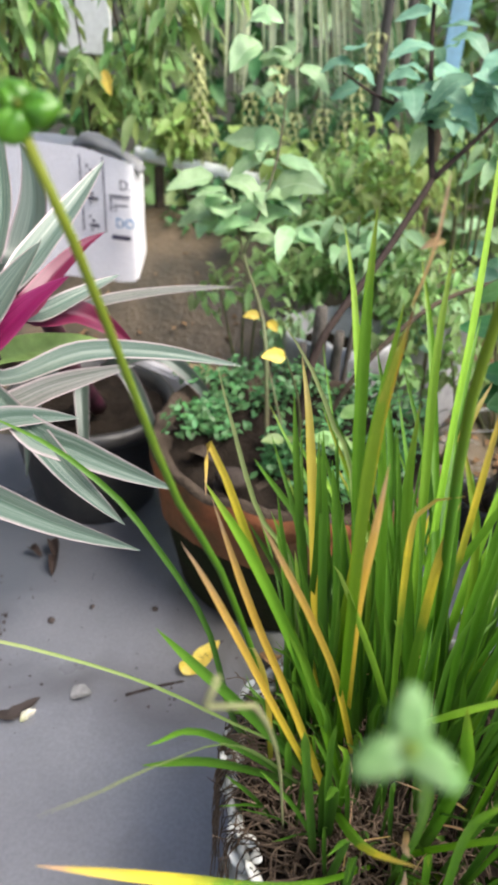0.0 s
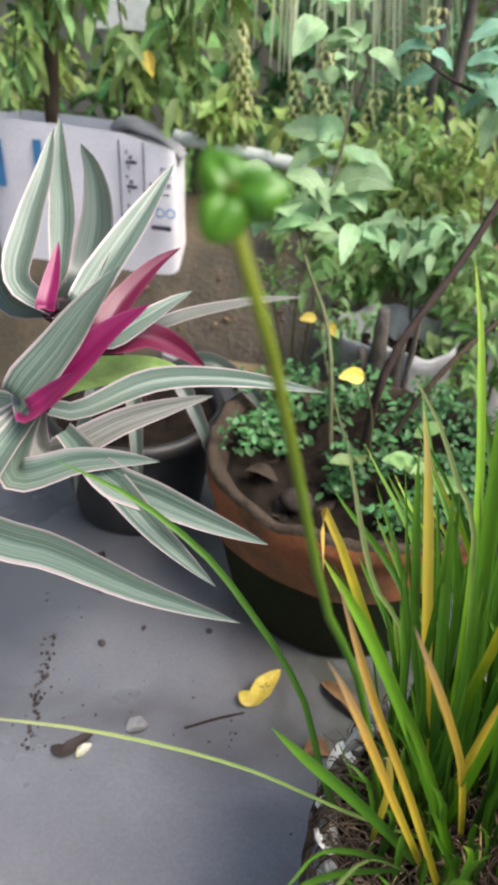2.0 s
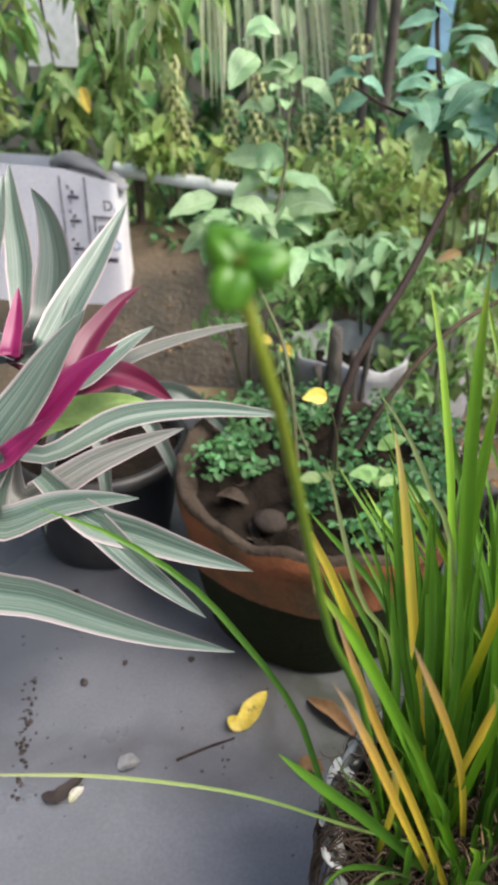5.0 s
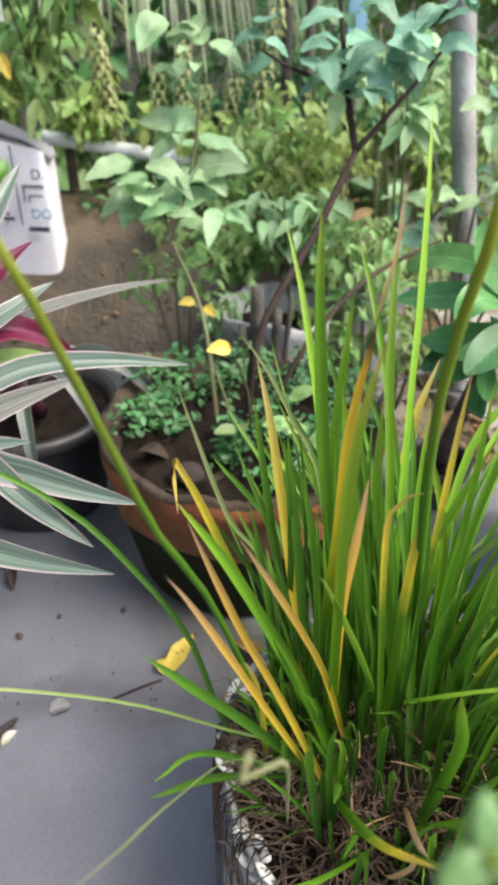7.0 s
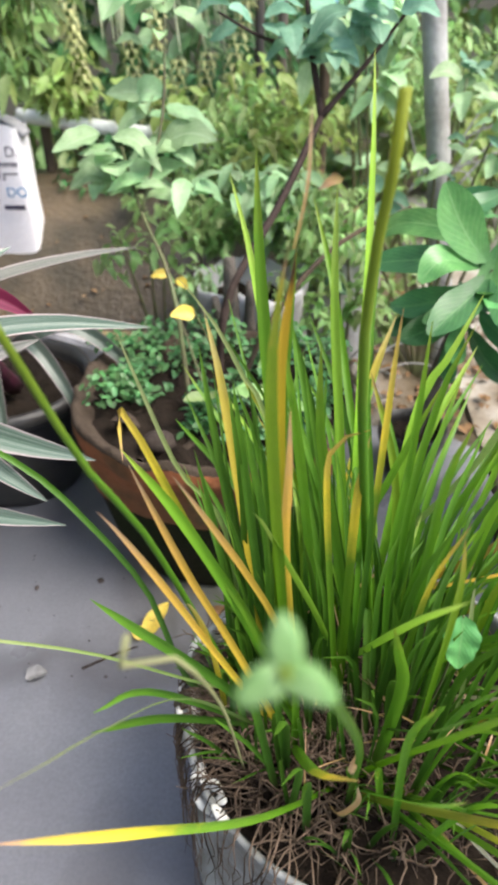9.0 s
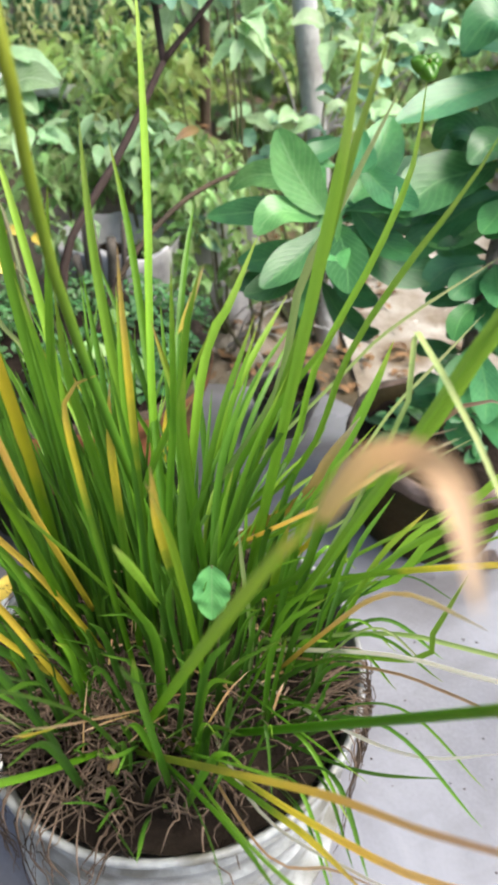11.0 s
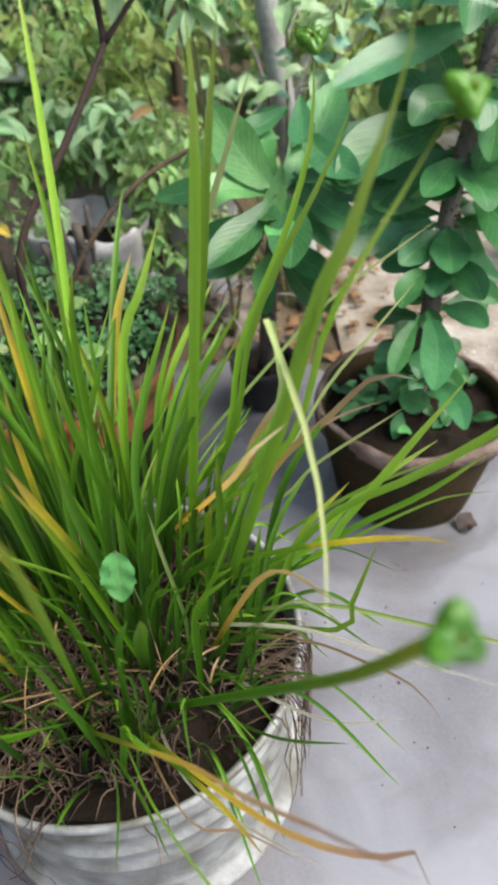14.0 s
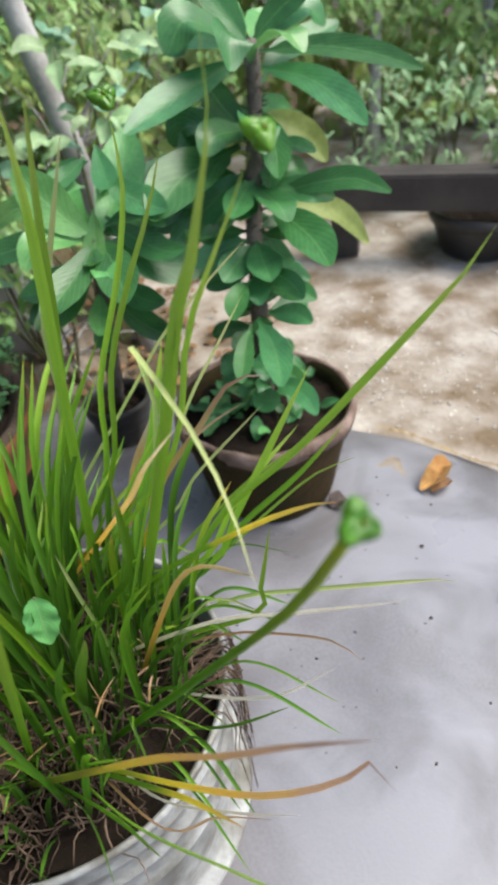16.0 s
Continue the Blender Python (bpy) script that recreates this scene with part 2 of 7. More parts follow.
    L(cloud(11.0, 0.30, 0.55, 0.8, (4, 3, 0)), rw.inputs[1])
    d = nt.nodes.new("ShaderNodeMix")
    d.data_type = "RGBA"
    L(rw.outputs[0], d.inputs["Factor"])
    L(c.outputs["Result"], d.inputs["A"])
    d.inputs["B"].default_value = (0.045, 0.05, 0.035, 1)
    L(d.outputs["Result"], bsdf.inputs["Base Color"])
    wet = nt.nodes.new("ShaderNodeMapRange")
    wet.inputs["To Min"].default_value, wet.inputs["To Max"].default_value = 0.22, 0.5
    L(cloud(4.0, 0.35, 0.65, 0.5, (1, 5, 0)), wet.inputs["Value"])
    L(wet.outputs[0], bsdf.inputs["Roughness"])
    return m


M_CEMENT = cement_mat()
M_LEAF_TEAL = broad_mat("blue_green_leaf", (0.24, 0.44, 0.29), (0.13, 0.30, 0.19), (0.38, 0.54, 0.38), 0.5, 0.3)
M_SAND = mat("golden_sandy_earth", (0.34, 0.25, 0.13), 0.8, 0.0, 12, 90, 0.6, second=(0.16, 0.11, 0.06), amount=0.5)
M_STEP = mat("pale_cement_edge", (0.58, 0.56, 0.57), 0.6, 0.0, 10, 100, 0.2, second=(0.42, 0.40, 0.40), amount=0.5)
M_SCRAP = mat("grey_paper_scrap", (0.26, 0.25, 0.25), 0.6, 0.2, 60, 200, 0.4, second=(0.15, 0.145, 0.14))
M_POD_PALE = mat("pale_seed_pod", (0.22, 0.37, 0.14), 0.45, 0.2, 60, 200, 0.2, second=(0.16, 0.33, 0.10), trans=0.25)
M_STONE = mat("brown_stone", (0.045, 0.034, 0.030), 0.95, 0.0, 30, 150, 0.5, second=(0.06, 0.048, 0.04), spec=0.1)
M_ROUGH = mat("rough_concrete", (0.43, 0.395, 0.35), 0.75, 0.0, 8.0, 70, 1.0, second=(0.15, 0.105, 0.06), amount=0.62)
M_EARTH = mat("wet_brown_earth", (0.050, 0.040, 0.024), 0.34, 0.0, 7.0, 90, 1.0, second=(0.135, 0.098, 0.060), amount=0.5)
M_SOIL = mat("dark_soil", (0.016, 0.012, 0.009), 0.95, 0.0, 30, 160, 0.9, second=(0.022, 0.016, 0.012), spec=0.08)
M_WHITE_POT = mat("white_painted_pot", (0.36, 0.37, 0.365), 0.42, 0.0, 26, 120, 0.35, second=(0.13, 0.125, 0.105), amount=0.55)
M_FADED = mat("faded_terracotta", (0.34, 0.15, 0.10), 0.6, 0.0, 16, 120, 0.3, second=(0.42, 0.30, 0.25), amount=0.45)
M_TERRA = mat("terracotta", (0.34, 0.12, 0.055), 0.75, 0.0, 9, 120, 0.5, second=(0.09, 0.065, 0.035), amount=0.6, spec=0.12)
# Moss colour, taken near black for the shade round the bowl's foot.
M_MOSS = mat("mossy_shaded_terracotta", (0.022, 0.020, 0.010), 0.9, 0.0, 8, 120, 0.5, second=(0.012, 0.02, 0.006), amount=0.5, spec=0.12)
M_BLACKPOT = mat("black_plastic", (0.02, 0.02, 0.022), 0.45, 0.0, 10, 80, 0.1, second=(0.05, 0.045, 0.04))
M_EUPOT = mat("mossy_brown_pot", (0.028, 0.026, 0.010), 0.8, 0.0, 9, 90, 0.5, second=(0.060, 0.036, 0.015), amount=0.5, spec=0.12)
M_SCALY = mat("scaly_clay", (0.13, 0.085, 0.065), 0.85, 0.0, 25, 120, 0.9, second=(0.26, 0.19, 0.16), amount=0.4)
M_GREYBAG = mat("grey_plastic_bag", (0.44, 0.43, 0.44), 0.45, 0.1, 9, 60, 0.5, second=(0.30, 0.29, 0.29), amount=0.5)
M_SACK = mat("white_woven_sack", (0.84, 0.81, 0.84), 0.55, 0.0, 5, 300, 0.3, second=(0.72, 0.68, 0.72), amount=0.5)
M_SACK_GREY = mat("grey_sack_flap", (0.34, 0.33, 0.34), 0.6, 0.0, 6, 200, 0.3)
M_PIPE = mat("white_pvc", (0.88, 0.88, 0.88), 0.35, 0.0, 6, 80, 0.05, second=(0.75, 0.75, 0.72))
M_BARK = mat("dark_bark", (0.09, 0.065, 0.045), 0.85, 0.2, 15, 120, 0.8, second=(0.05, 0.04, 0.03), spec=0.12)
M_POST = mat("weathered_grey_wood", (0.40, 0.395, 0.385), 0.8, 0.2, 12, 90, 0.6, second=(0.25, 0.24, 0.23))
M_BLACKWOOD = mat("black_painted_wood", (0.035, 0.03, 0.03), 0.6, 0.0, 8, 80, 0.3, second=(0.07, 0.06, 0.055))
M_STEM = mat("green_stem", (0.11, 0.13, 0.05), 0.6, 0.3, 20, 100, 0.3, second=(0.10, 0.08, 0.04))
M_LEAF_SAGE = broad_mat("pale_green_leaf", (0.39, 0.57, 0.30), (0.26, 0.44, 0.20), (0.50, 0.62, 0.40), 0.5, 0.3)
M_LEAF_MID = mat("mid_green_leaf", (0.36, 0.51, 0.20), 0.5, 0.8, 20, 120, 0.2, second=(0.20, 0.35, 0.10), hue=0.05, trans=0.5)
M_LEAF_DEEP = broad_mat("deep_green_leaf", (0.055, 0.205, 0.060), (0.032, 0.135, 0.042), (0.13, 0.30, 0.10), 0.36, 0.26)
M_LEAF_YEL = mat("yellow_green_leaf", (0.41, 0.53, 0.17), 0.5, 0.8, 20, 120, 0.2, second=(0.27, 0.36, 0.09), hue=0.05, trans=0.5)
M_LEAF_FALL = mat("yellow_fallen_leaf", (0.80, 0.62, 0.09), 0.5, 0.2, 30, 200, 0.2, second=(0.6, 0.42, 0.08), trans=0.15)
M_LEAF_DRY = mat("dry_brown_leaf", (0.24, 0.14, 0.07), 0.8, 0.5, 25, 150, 0.4, second=(0.12, 0.07, 0.04), spec=0.12)
M_LEAF_TAN = mat("orange_tan_dry_leaf", (0.50, 0.30, 0.11), 0.7, 0.3, 40, 150, 0.5, second=(0.28, 0.12, 0.04), spec=0.2, trans=0.2)
M_ROOT = mat("dry_root", (0.17, 0.12, 0.085), 0.9, 0.7, 30, 200, 0.4, second=(0.05, 0.035, 0.025), spec=0.12)
M_PALM = mat("palm_leaflet", (0.80, 0.82, 0.58), 0.6, 0.6, 12, 90, 0.3, second=(0.55, 0.60, 0.33), trans=0.45)
M_INK = mat("dark_ink", (0.06, 0.05, 0.09), 0.6)
M_INK_BLUE = mat("blue_ink", (0.05, 0.22, 0.45), 0.6)
M_LIP = mat("crumbling_earth_lip", (0.075, 0.056, 0.042), 0.95, 0.0, 25, 150, 0.9, second=(0.05, 0.036, 0.026), amount=0.5, spec=0.15)
M_POD = mat("green_seed_pod", (0.10, 0.27, 0.012), 0.35, 0.3, 40, 150, 0.1, second=(0.04, 0.14, 0.012), trans=0.2)
M_CHIP = mat("white_flake", (0.75, 0.74, 0.70), 0.6, 0.2, 40, 150, 0.2, second=(0.6, 0.58, 0.52))
M_DEBRIS = mat("dark_debris", (0.07, 0.055, 0.05), 0.9, 0.5, 40, 150, 0.3, spec=0.12)
M_STICK = mat("dark_twig", (0.05, 0.035, 0.03), 0.8, 0.2, 40, 150, 0.4, spec=0.12)
M_PANEL = mat("white_board", (0.85, 0.85, 0.83), 0.5, 0.0, 4, 60, 0.05, second=(0.78, 0.78, 0.76))
M_BLUE = mat("blue_plastic", (0.34, 0.58, 0.76), 0.4, 0.0, 6, 60, 0.05)
M_SPIKE = mat("dry_seed_head", (0.60, 0.60, 0.32), 0.8, 0.5, 30, 120, 0.3, second=(0.42, 0.46, 0.20), trans=0.4)
M_DARKWALL = mat("damp_plaster", (0.20, 0.19, 0.16), 0.85, 0.0, 2, 40, 0.4, second=(0.13, 0.13, 0.10))
M_PINK = mat("pink_petal", (0.75, 0.42, 0.55), 0.5, 0.2, 30, 120, 0.1)
M_CLOTH = mat("pinkish_stone", (0.52, 0.42, 0.38), 0.8, 0.0, 12, 70, 0.4)
M_LEAF_FRESH = broad_mat("fresh_green_leaf", (0.17, 0.43, 0.13), (0.10, 0.32, 0.09), (0.28, 0.50, 0.20), 0.33, 0.32)
M_HERB = mat("dark_herb_leaf", (0.095, 0.235, 0.075), 0.5, 0.6, 14, 90, 0.15, second=(0.03, 0.11, 0.03), hue=0.04, trans=0.2)
M_TRUNK = mat("grey_brown_bark", (0.15, 0.125, 0.105), 0.85, 0.2, 25, 150, 0.9, second=(0.07, 0.06, 0.05))
M_PEBBLE = mat("pale_gravel", (0.70, 0.68, 0.65), 0.85, 0.5, 30, 120, 0.4, second=(0.45, 0.40, 0.33))
M_CORE = mat("maroon_stem", (0.07, 0.012, 0.03), 0.6, 0.3, 30, 120, 0.4, second=(0.03, 0.008, 0.014))


# ---- builders ----
def part(name, bm, material, parent, label="", smooth=True, local=False):
    """One mesh object, its places in the world, or from its parent's base where local."""
    me = bpy.data.meshes.new(name)
    bm.to_mesh(me)
    bm.free()
    me.materials.append(material)
    if smooth:
        me.polygons.foreach_set("use_smooth", [True] * len(me.polygons))
    ob = new(name, me)
    if parent:
        ob.parent = parent
        if not local:
            ob.matrix_parent_inverse = parent.matrix_world.inverted()
    if label:
        ob["label"] = label
    return ob


def thing(name, label, category, group="", kind="", at=(0, 0, 0)):
    ob = new(name)
    ob.empty_display_size = 0.02
    ob.location = at
    bpy.context.view_layer.update()
    return tagged(ob, label, category, group, kind)


def spline(points, n):
    """A smooth run of n + 1 places through the points."""
    p = [Vector(q) for q in points]
    p = [p[0] * 2 - p[1]] + p + [p[-1] * 2 - p[-2]]
    lens = [(p[i + 1] - p[i]).length for i in range(1, len(p) - 2)]
    total, out = sum(lens), []
    for k in range(n + 1):
        s, i = total * k / n, 0
        while i < len(lens) - 1 and s > lens[i]:
            s -= lens[i]
            i += 1
        u = min(1.0, s / max(lens[i], 1e-9))
        a, b, c, d = p[i], p[i + 1], p[i + 2], p[i + 3]
        out.append(0.5 * (2 * b + (c - a) * u + (2 * a - 5 * b + 4 * c - d) * u * u + (3 * b - a - 3 * c + d) * u ** 3))
    return out


def ribbon(bm, points, width, profile, n=12, cols=2, trough=0.25, face=(0, 0, 1), wave=0.0, twist=0.0):
    """A leaf along a run of places: profile(v) gives its width, trough its fold; UV runs across and along."""
    uv = bm.loops.layers.uv.verify()
    run = spline(points, n)
    rows, seed = [], random.random() * 50
    for k, q in enumerate(run):
        v = k / n
        along = (run[min(k + 1, n)] - run[max(k - 1, 0)]).normalized()
        side = along.cross(Vector(face))
        if side.length < 1e-3:
            side = along.cross(Vector((0.3, 1, 0)))
        side.normalize()
        if twist:
            side = Matrix.Rotation(twist * v, 3, along) @ side
        up = side.cross(along).normalized()
        w = max(width * profile(v), width * 0.015)
        row = []
        for c in range(cols + 1):
            u = c / cols * 2 - 1
            lift = trough * w * 0.5 * (abs(u) - 0.5) + wave * w * math.sin(seed + v * 17 + u * 2) * abs(u)
            row.append(bm.verts.new(q + side * u * w * 0.5 + up * lift))
        rows.append(row)
    for k in range(n):
        for c in range(cols):
            f = bm.faces.new((rows[k][c], rows[k][c + 1], rows[k + 1][c + 1], rows[k + 1][c]))
            for loop, (i, j) in zip(f.loops, ((k, c), (k, c + 1), (k + 1, c + 1), (k + 1, c))):
                loop[uv].uv = (j / cols, i / n)


def strap(v):
    return (0.75 + 0.25 * min(1, v * 6)) * (1 if v < 0.7 else max(0.0, 1 - ((v - 0.7) / 0.3) ** 2.2))


def lance(v):
    return (0.55 + 0.45 * min(1, v * 3)) * max(0.0, 1 - max(0, v - 0.3) ** 1.7 / 0.7 ** 1.7) ** 0.8


def oval(v):
    return max(0.02, math.sin(math.pi * min(1, v ** 0.85 * 0.97 + 0.02))) ** 0.75


def ovate(v):
    return max(0.02, math.sin(math.pi * min(1, v ** 0.72 * 0.98 + 0.01))) ** 0.85


def paddle(v):
    return 0.13 + 0.87 * max(0.0, math.sin(math.pi * min(1.0, 0.985 * v ** 1.35 + 0.01))) ** 0.8 if v > 0.12 else 0.13 + 0.3 * v


def tube(bm, points, r0, r1, n=10, sides=7, knots=0.0):
    run = spline(points, n)
    rings = []
    for k, q in enumerate(run):
        along = (run[min(k + 1, n)] - run[max(k - 1, 0)]).normalized()
        a = along.cross(Vector((0.31, 0.2, 0.93)))
        if a.length < 0.05:
            a = along.cross(Vector((1, 0, 0)))
        a.normalize()
        b = along.cross(a)
        r = r0 + (r1 - r0) * k / n
        r *= 1 + knots * random.uniform(-1, 1)
        rings.append([bm.verts.new(q + (a * math.cos(2 * math.pi * s / sides) + b * math.sin(2 * math.pi * s / sides)) * r) for s in range(sides)])
    for k in range(n):
        for s in range(sides):
            bm.faces.new((rings[k][s], rings[k][(s + 1) % sides], rings[k + 1][(s + 1) % sides], rings[k + 1][s]))
    bm.faces.new(rings[0][::-1])
    bm.faces.new(rings[-1])


def lathe(bm, profile, sides=48, wobble=0.0, seed=0.0):
    """A turned form from (radius, height) pairs, closed at both ends where the radius is 0."""
    rings = []
    for r, z in profile:
        if r < 1e-6:
            rings.append([bm.verts.new((0, 0, z))])
        else:
            ring = []
            for s in range(sides):
                a = 2 * math.pi * s / sides
                k = 1 + wobble * noise.noise((math.cos(a) * 1.7 + seed, math.sin(a) * 1.7, z * 9))
                ring.append(bm.verts.new((r * k * math.cos(a), r * k * math.sin(a), z + wobble * 0.12 * noise.noise((math.cos(a) * 3, math.sin(a) * 3, seed)) * (z > 0.01))))
            rings.append(ring)
    for lo, hi in zip(rings, rings[1:]):
        if len(lo) == 1 and len(hi) == 1:
            continue
        for s in range(sides):
            t = (s + 1) % sides
            if len(lo) == 1:
                bm.faces.new((lo[0], hi[t], hi[s]))
            elif len(hi) == 1:
                bm.faces.new((lo[s], lo[t], hi[0]))
            else:
                bm.faces.new((lo[s], lo[t], hi[t], hi[s]))


def box(bm, x0, x1, y0, y1, z0, z1, bevel=0.0):
    made = bmesh.ops.create_cube(bm, size=1, matrix=Matrix.LocRotScale(((x0 + x1) / 2, (y0 + y1) / 2, (z0 + z1) / 2), None, (x1 - x0, y1 - y0, z1 - z0)))
    if bevel:
        edges = list({e for v in made["verts"] for e in v.link_edges})
        bmesh.ops.bevel(bm, geom=edges, offset=bevel, segments=2, affect="EDGES")


def disc_soil(radius, z, rough=0.012, seed=1.0):
    bm = bmesh.new()
    rings, sides = 30, 72
    rows = []
    for i in range(rings + 1):
        r = radius * i / rings
        rows.append([bm.verts.new((r * math.cos(2 * math.pi * s / sides), r * math.sin(2 * math.pi * s / sides),
                     z + rough * noise.fractal((r * 30 * math.cos(2 * math.pi * s / sides) + seed, r * 30 * math.sin(2 * math.pi * s / sides), seed), 0.8, 2, 4))) for s in range(sides)])
    for i in range(rings):
        for s in range(sides):
            bm.faces.new((rows[i][s], rows[i][(s + 1) % sides], rows[i + 1][(s + 1) % sides], rows[i + 1][s]))
    return bm


# ---- ground ----
def rise(x, y):
    """The earth bank behind the left of the slab."""
    s = max(0.0, min(1.0, (y - 1.33) / 0.60))
    s = s * s * (3 - 2 * s)
    k = max(0.0, min(1.0, (x - 0.35) / 0.35))
    f = max(0.0, min(1.0, (y - 1.94) / 0.30))
    return 0.40 * s * (1 - k * k * (3 - 2 * k)) * (1 - 0.75 * f * f * (3 - 2 * f))


def grid_sheet(xs, ys, height):
    bm = bmesh.new()
    rows = [[bm.verts.new((x, y, height(x, y))) for x in xs] for y in ys]
    for a, b in zip(rows, rows[1:]):
        for i in range(len(xs) - 1):
            bm.faces.new((a[i], a[i + 1], b[i + 1], b[i]))
    return bm


def ticks(lo, hi, step, far):
    out = list(np.arange(lo, hi + step / 2, step))
    return [-far, -far / 3, -far / 9] + out + [far / 9, far / 3, far]


def earth_height(x, y):
    return -0.03 + rise(x, y) + 0.012 * noise.fractal((x * 6, y * 6, 0.3), 0.9, 2, 4)


ground = part("ground", grid_sheet(ticks(-1.6, 2.6, 0.05, 60), ticks(-0.6, 3.2, 0.05, 60), earth_height), M_EARTH, None)
tagged(ground, "wet brown earth bank behind the pots", "ground", kind="structure")


def slab_edge(x):
    """How far back the smooth cement slab reaches at x."""
    if x < 0.60:
        return 1.36 + 0.03 * math.sin(x * 4)
    if x < 1.02:
        return 1.38 - (x - 0.60) * 0.98
    return 0.968 - (x - 1.02) * 1.6


def make_slab():
    bm = bmesh.new()
    xs = list(np.arange(-2.4, 1.45, 0.05))
    cols = []
    for x in xs:
        e = max(slab_edge(x) + 0.015 * noise.noise((x * 9, 0, 0)), -1.0)
        col = []
        for k in range(41):
            y = -1.2 + (e + 1.2) * k / 40
            col.append(bm.verts.new((x, y, 0.0025 * noise.fractal((x * 2.5, y * 2.5, 2), 1, 2, 3))))
        col.append(bm.verts.new((x, e + 0.006, -0.012)))
        col.append(bm.verts.new((x, e + 0.008, -0.06)))
        cols.append(col)
    for a, b in zip(cols, cols[1:]):
        for k in range(len(a) - 1):
            bm.faces.new((a[k], b[k], b[k + 1], a[k + 1]))
    return bm


slab = tagged(part("pavement", make_slab(), M_CEMENT, None), "smooth grey-blue cement slab with stains and painted-in shade", "pavement", kind="structure")


def rough_height(x, y):
    return -0.008 + 0.012 * noise.fractal((x * 7, y * 7, 5), 0.8, 2, 5) - 0.02 * max(0, min(1, (0.86 - x) * 4))


yard = tagged(part("rough_pavement", grid_sheet(list(np.arange(0.70, 4.6, 0.05)), list(np.arange(-0.6, 3.4, 0.05)), rough_height), M_ROUGH, None),
              "rough pale weathered concrete yard", "pavement", kind="structure")


# ---- white pot and its lily clump ----
POT = Vector((0.373, 0.570, 0.062))


def white_pot():
    t = thing("plant_pot", "low white-painted pot with dirty rim and dangling roots", "plant pot", at=POT)
    bm = bmesh.new()
    lathe(bm, [(0, -0.062), (0.152, -0.062), (0.158, -0.057), (0.159, -0.045), (0.157, -0.036)], 72, 0.010, 3)
    part("lower_body", bm, M_FADED, t, "faded red-brown lower wall", local=True)
    bm = bmesh.new()
    lathe(bm, [(r * 1.06, z) for r, z in [(0.140, -0.038), (0.152, -0.0375), (0.1600, -0.035), (0.1618, -0.031), (0.1600, -0.026), (0.151, -0.022), (0.1475, -0.012), (0.1505, 0.062), (0.1527, 0.065), (0.1531, 0.070), (0.1510, 0.073), (0.1515, 0.106), (0.1555, 0.109), (0.1559, 0.114), (0.1530, 0.117), (0.1525, 0.136), (0.1545, 0.139), (0.1549, 0.144), (0.1525, 0.147), (0.1530, 0.158),
               (0.1580, 0.168), (0.1612, 0.1735), (0.1610, 0.1775), (0.1585, 0.1790), (0.1558, 0.1775), (0.1545, 0.170), (0.150, 0.155), (0.145, 0.12), (0, 0.12)]], 120, 0.014, 3)
    part("rim", bm, M_WHITE_POT, t, "white ridged wall with grey stains", local=True)
    part("soil", disc_soil(0.157, 0.156, 0.014), M_SOIL, t, "dark matted soil", local=True)
    return t


WHITE_POT = white_pot()
lily = thing("lily_clump", "grassy lily clump with green, yellow and withered tan leaves", "plant", at=(POT.x, POT.y, 0.22))


def blade(kind, width, *points):
    bm = bmesh.new()
    pts = [Vector(p) for p in points]
    if kind == "scape":
        tube(bm, pts, width * 0.0005, width * 0.0004, 14, 8)
        uv = bm.loops.layers.uv.verify()
        for f in bm.faces:
            for lp in f.loops:
                lp[uv].uv = (0.5, min(1, max(0, (lp.vert.co - pts[0]).length / (pts[-1] - pts[0]).length)))
        return part("flower_stalk", bm, BLADES[kind], lily, "thick green flower stalk")
    ribbon(bm, pts, width / 1000, strap, 16, 4, 0.35, (random.uniform(-0.3, 0.3), -1, 0.55), 0.02, random.uniform(-0.5, 0.5))
    return part("leaf", bm, BLADES[kind], lily)


blade("scape", 4.9, (0.251, 0.585, 0.227), (0.204, 0.509, 0.478), (0.181, 0.480, 0.559), (0.163, 0.451, 0.655), (0.155, 0.437, 0.700), (0.145, 0.424, 0.742))
blade("dark", 5.3, (0.284, 0.577, 0.227), (0.214, 0.568, 0.245), (0.170, 0.603, 0.335), (0.112, 0.625, 0.404), (0.075, 0.634, 0.438), (0.020, 0.639, 0.472), (-0.039, 0.637, 0.495))
blade("pale", 2.6, (0.320, 0.569, 0.227), (0.225, 0.545, 0.286), (0.141, 0.527, 0.343), (0.057, 0.501, 0.389), (-0.003, 0.479, 0.414), (-0.032, 0.467, 0.425))
blade("yelltip", 7.0, (0.339, 0.496, 0.227), (0.276, 0.429, 0.303), (0.212, 0.378, 0.385), (0.158, 0.337, 0.455))
blade("pale", 4.3, (0.277, 0.544, 0.227), (0.225, 0.472, 0.372), (0.194, 0.401, 0.446), (0.180, 0.358, 0.485), (0.169, 0.328, 0.513))
blade("dark", 6.8, (0.277, 0.547, 0.227), (0.210, 0.472, 0.348), (0.175, 0.424, 0.404))
blade("dark", 6.4, (0.267, 0.549, 0.227), (0.204, 0.467, 0.385), (0.181, 0.419, 0.432))
blade("dark", 8.1, (0.292, 0.545, 0.227), (0.224, 0.524, 0.336), (0.186, 0.512, 0.391), (0.159, 0.503, 0.432))
blade("tantip", 5.3, (0.287, 0.545, 0.227), (0.244, 0.515, 0.359), (0.217, 0.496, 0.444), (0.196, 0.482, 0.506), (0.184, 0.474, 0.536))
blade("yelltip", 7.1, (0.312, 0.530, 0.227), (0.264, 0.562, 0.347), (0.218, 0.580, 0.425), (0.182, 0.598, 0.497), (0.166, 0.603, 0.522), (0.171, 0.585, 0.507), (0.174, 0.572, 0.496))
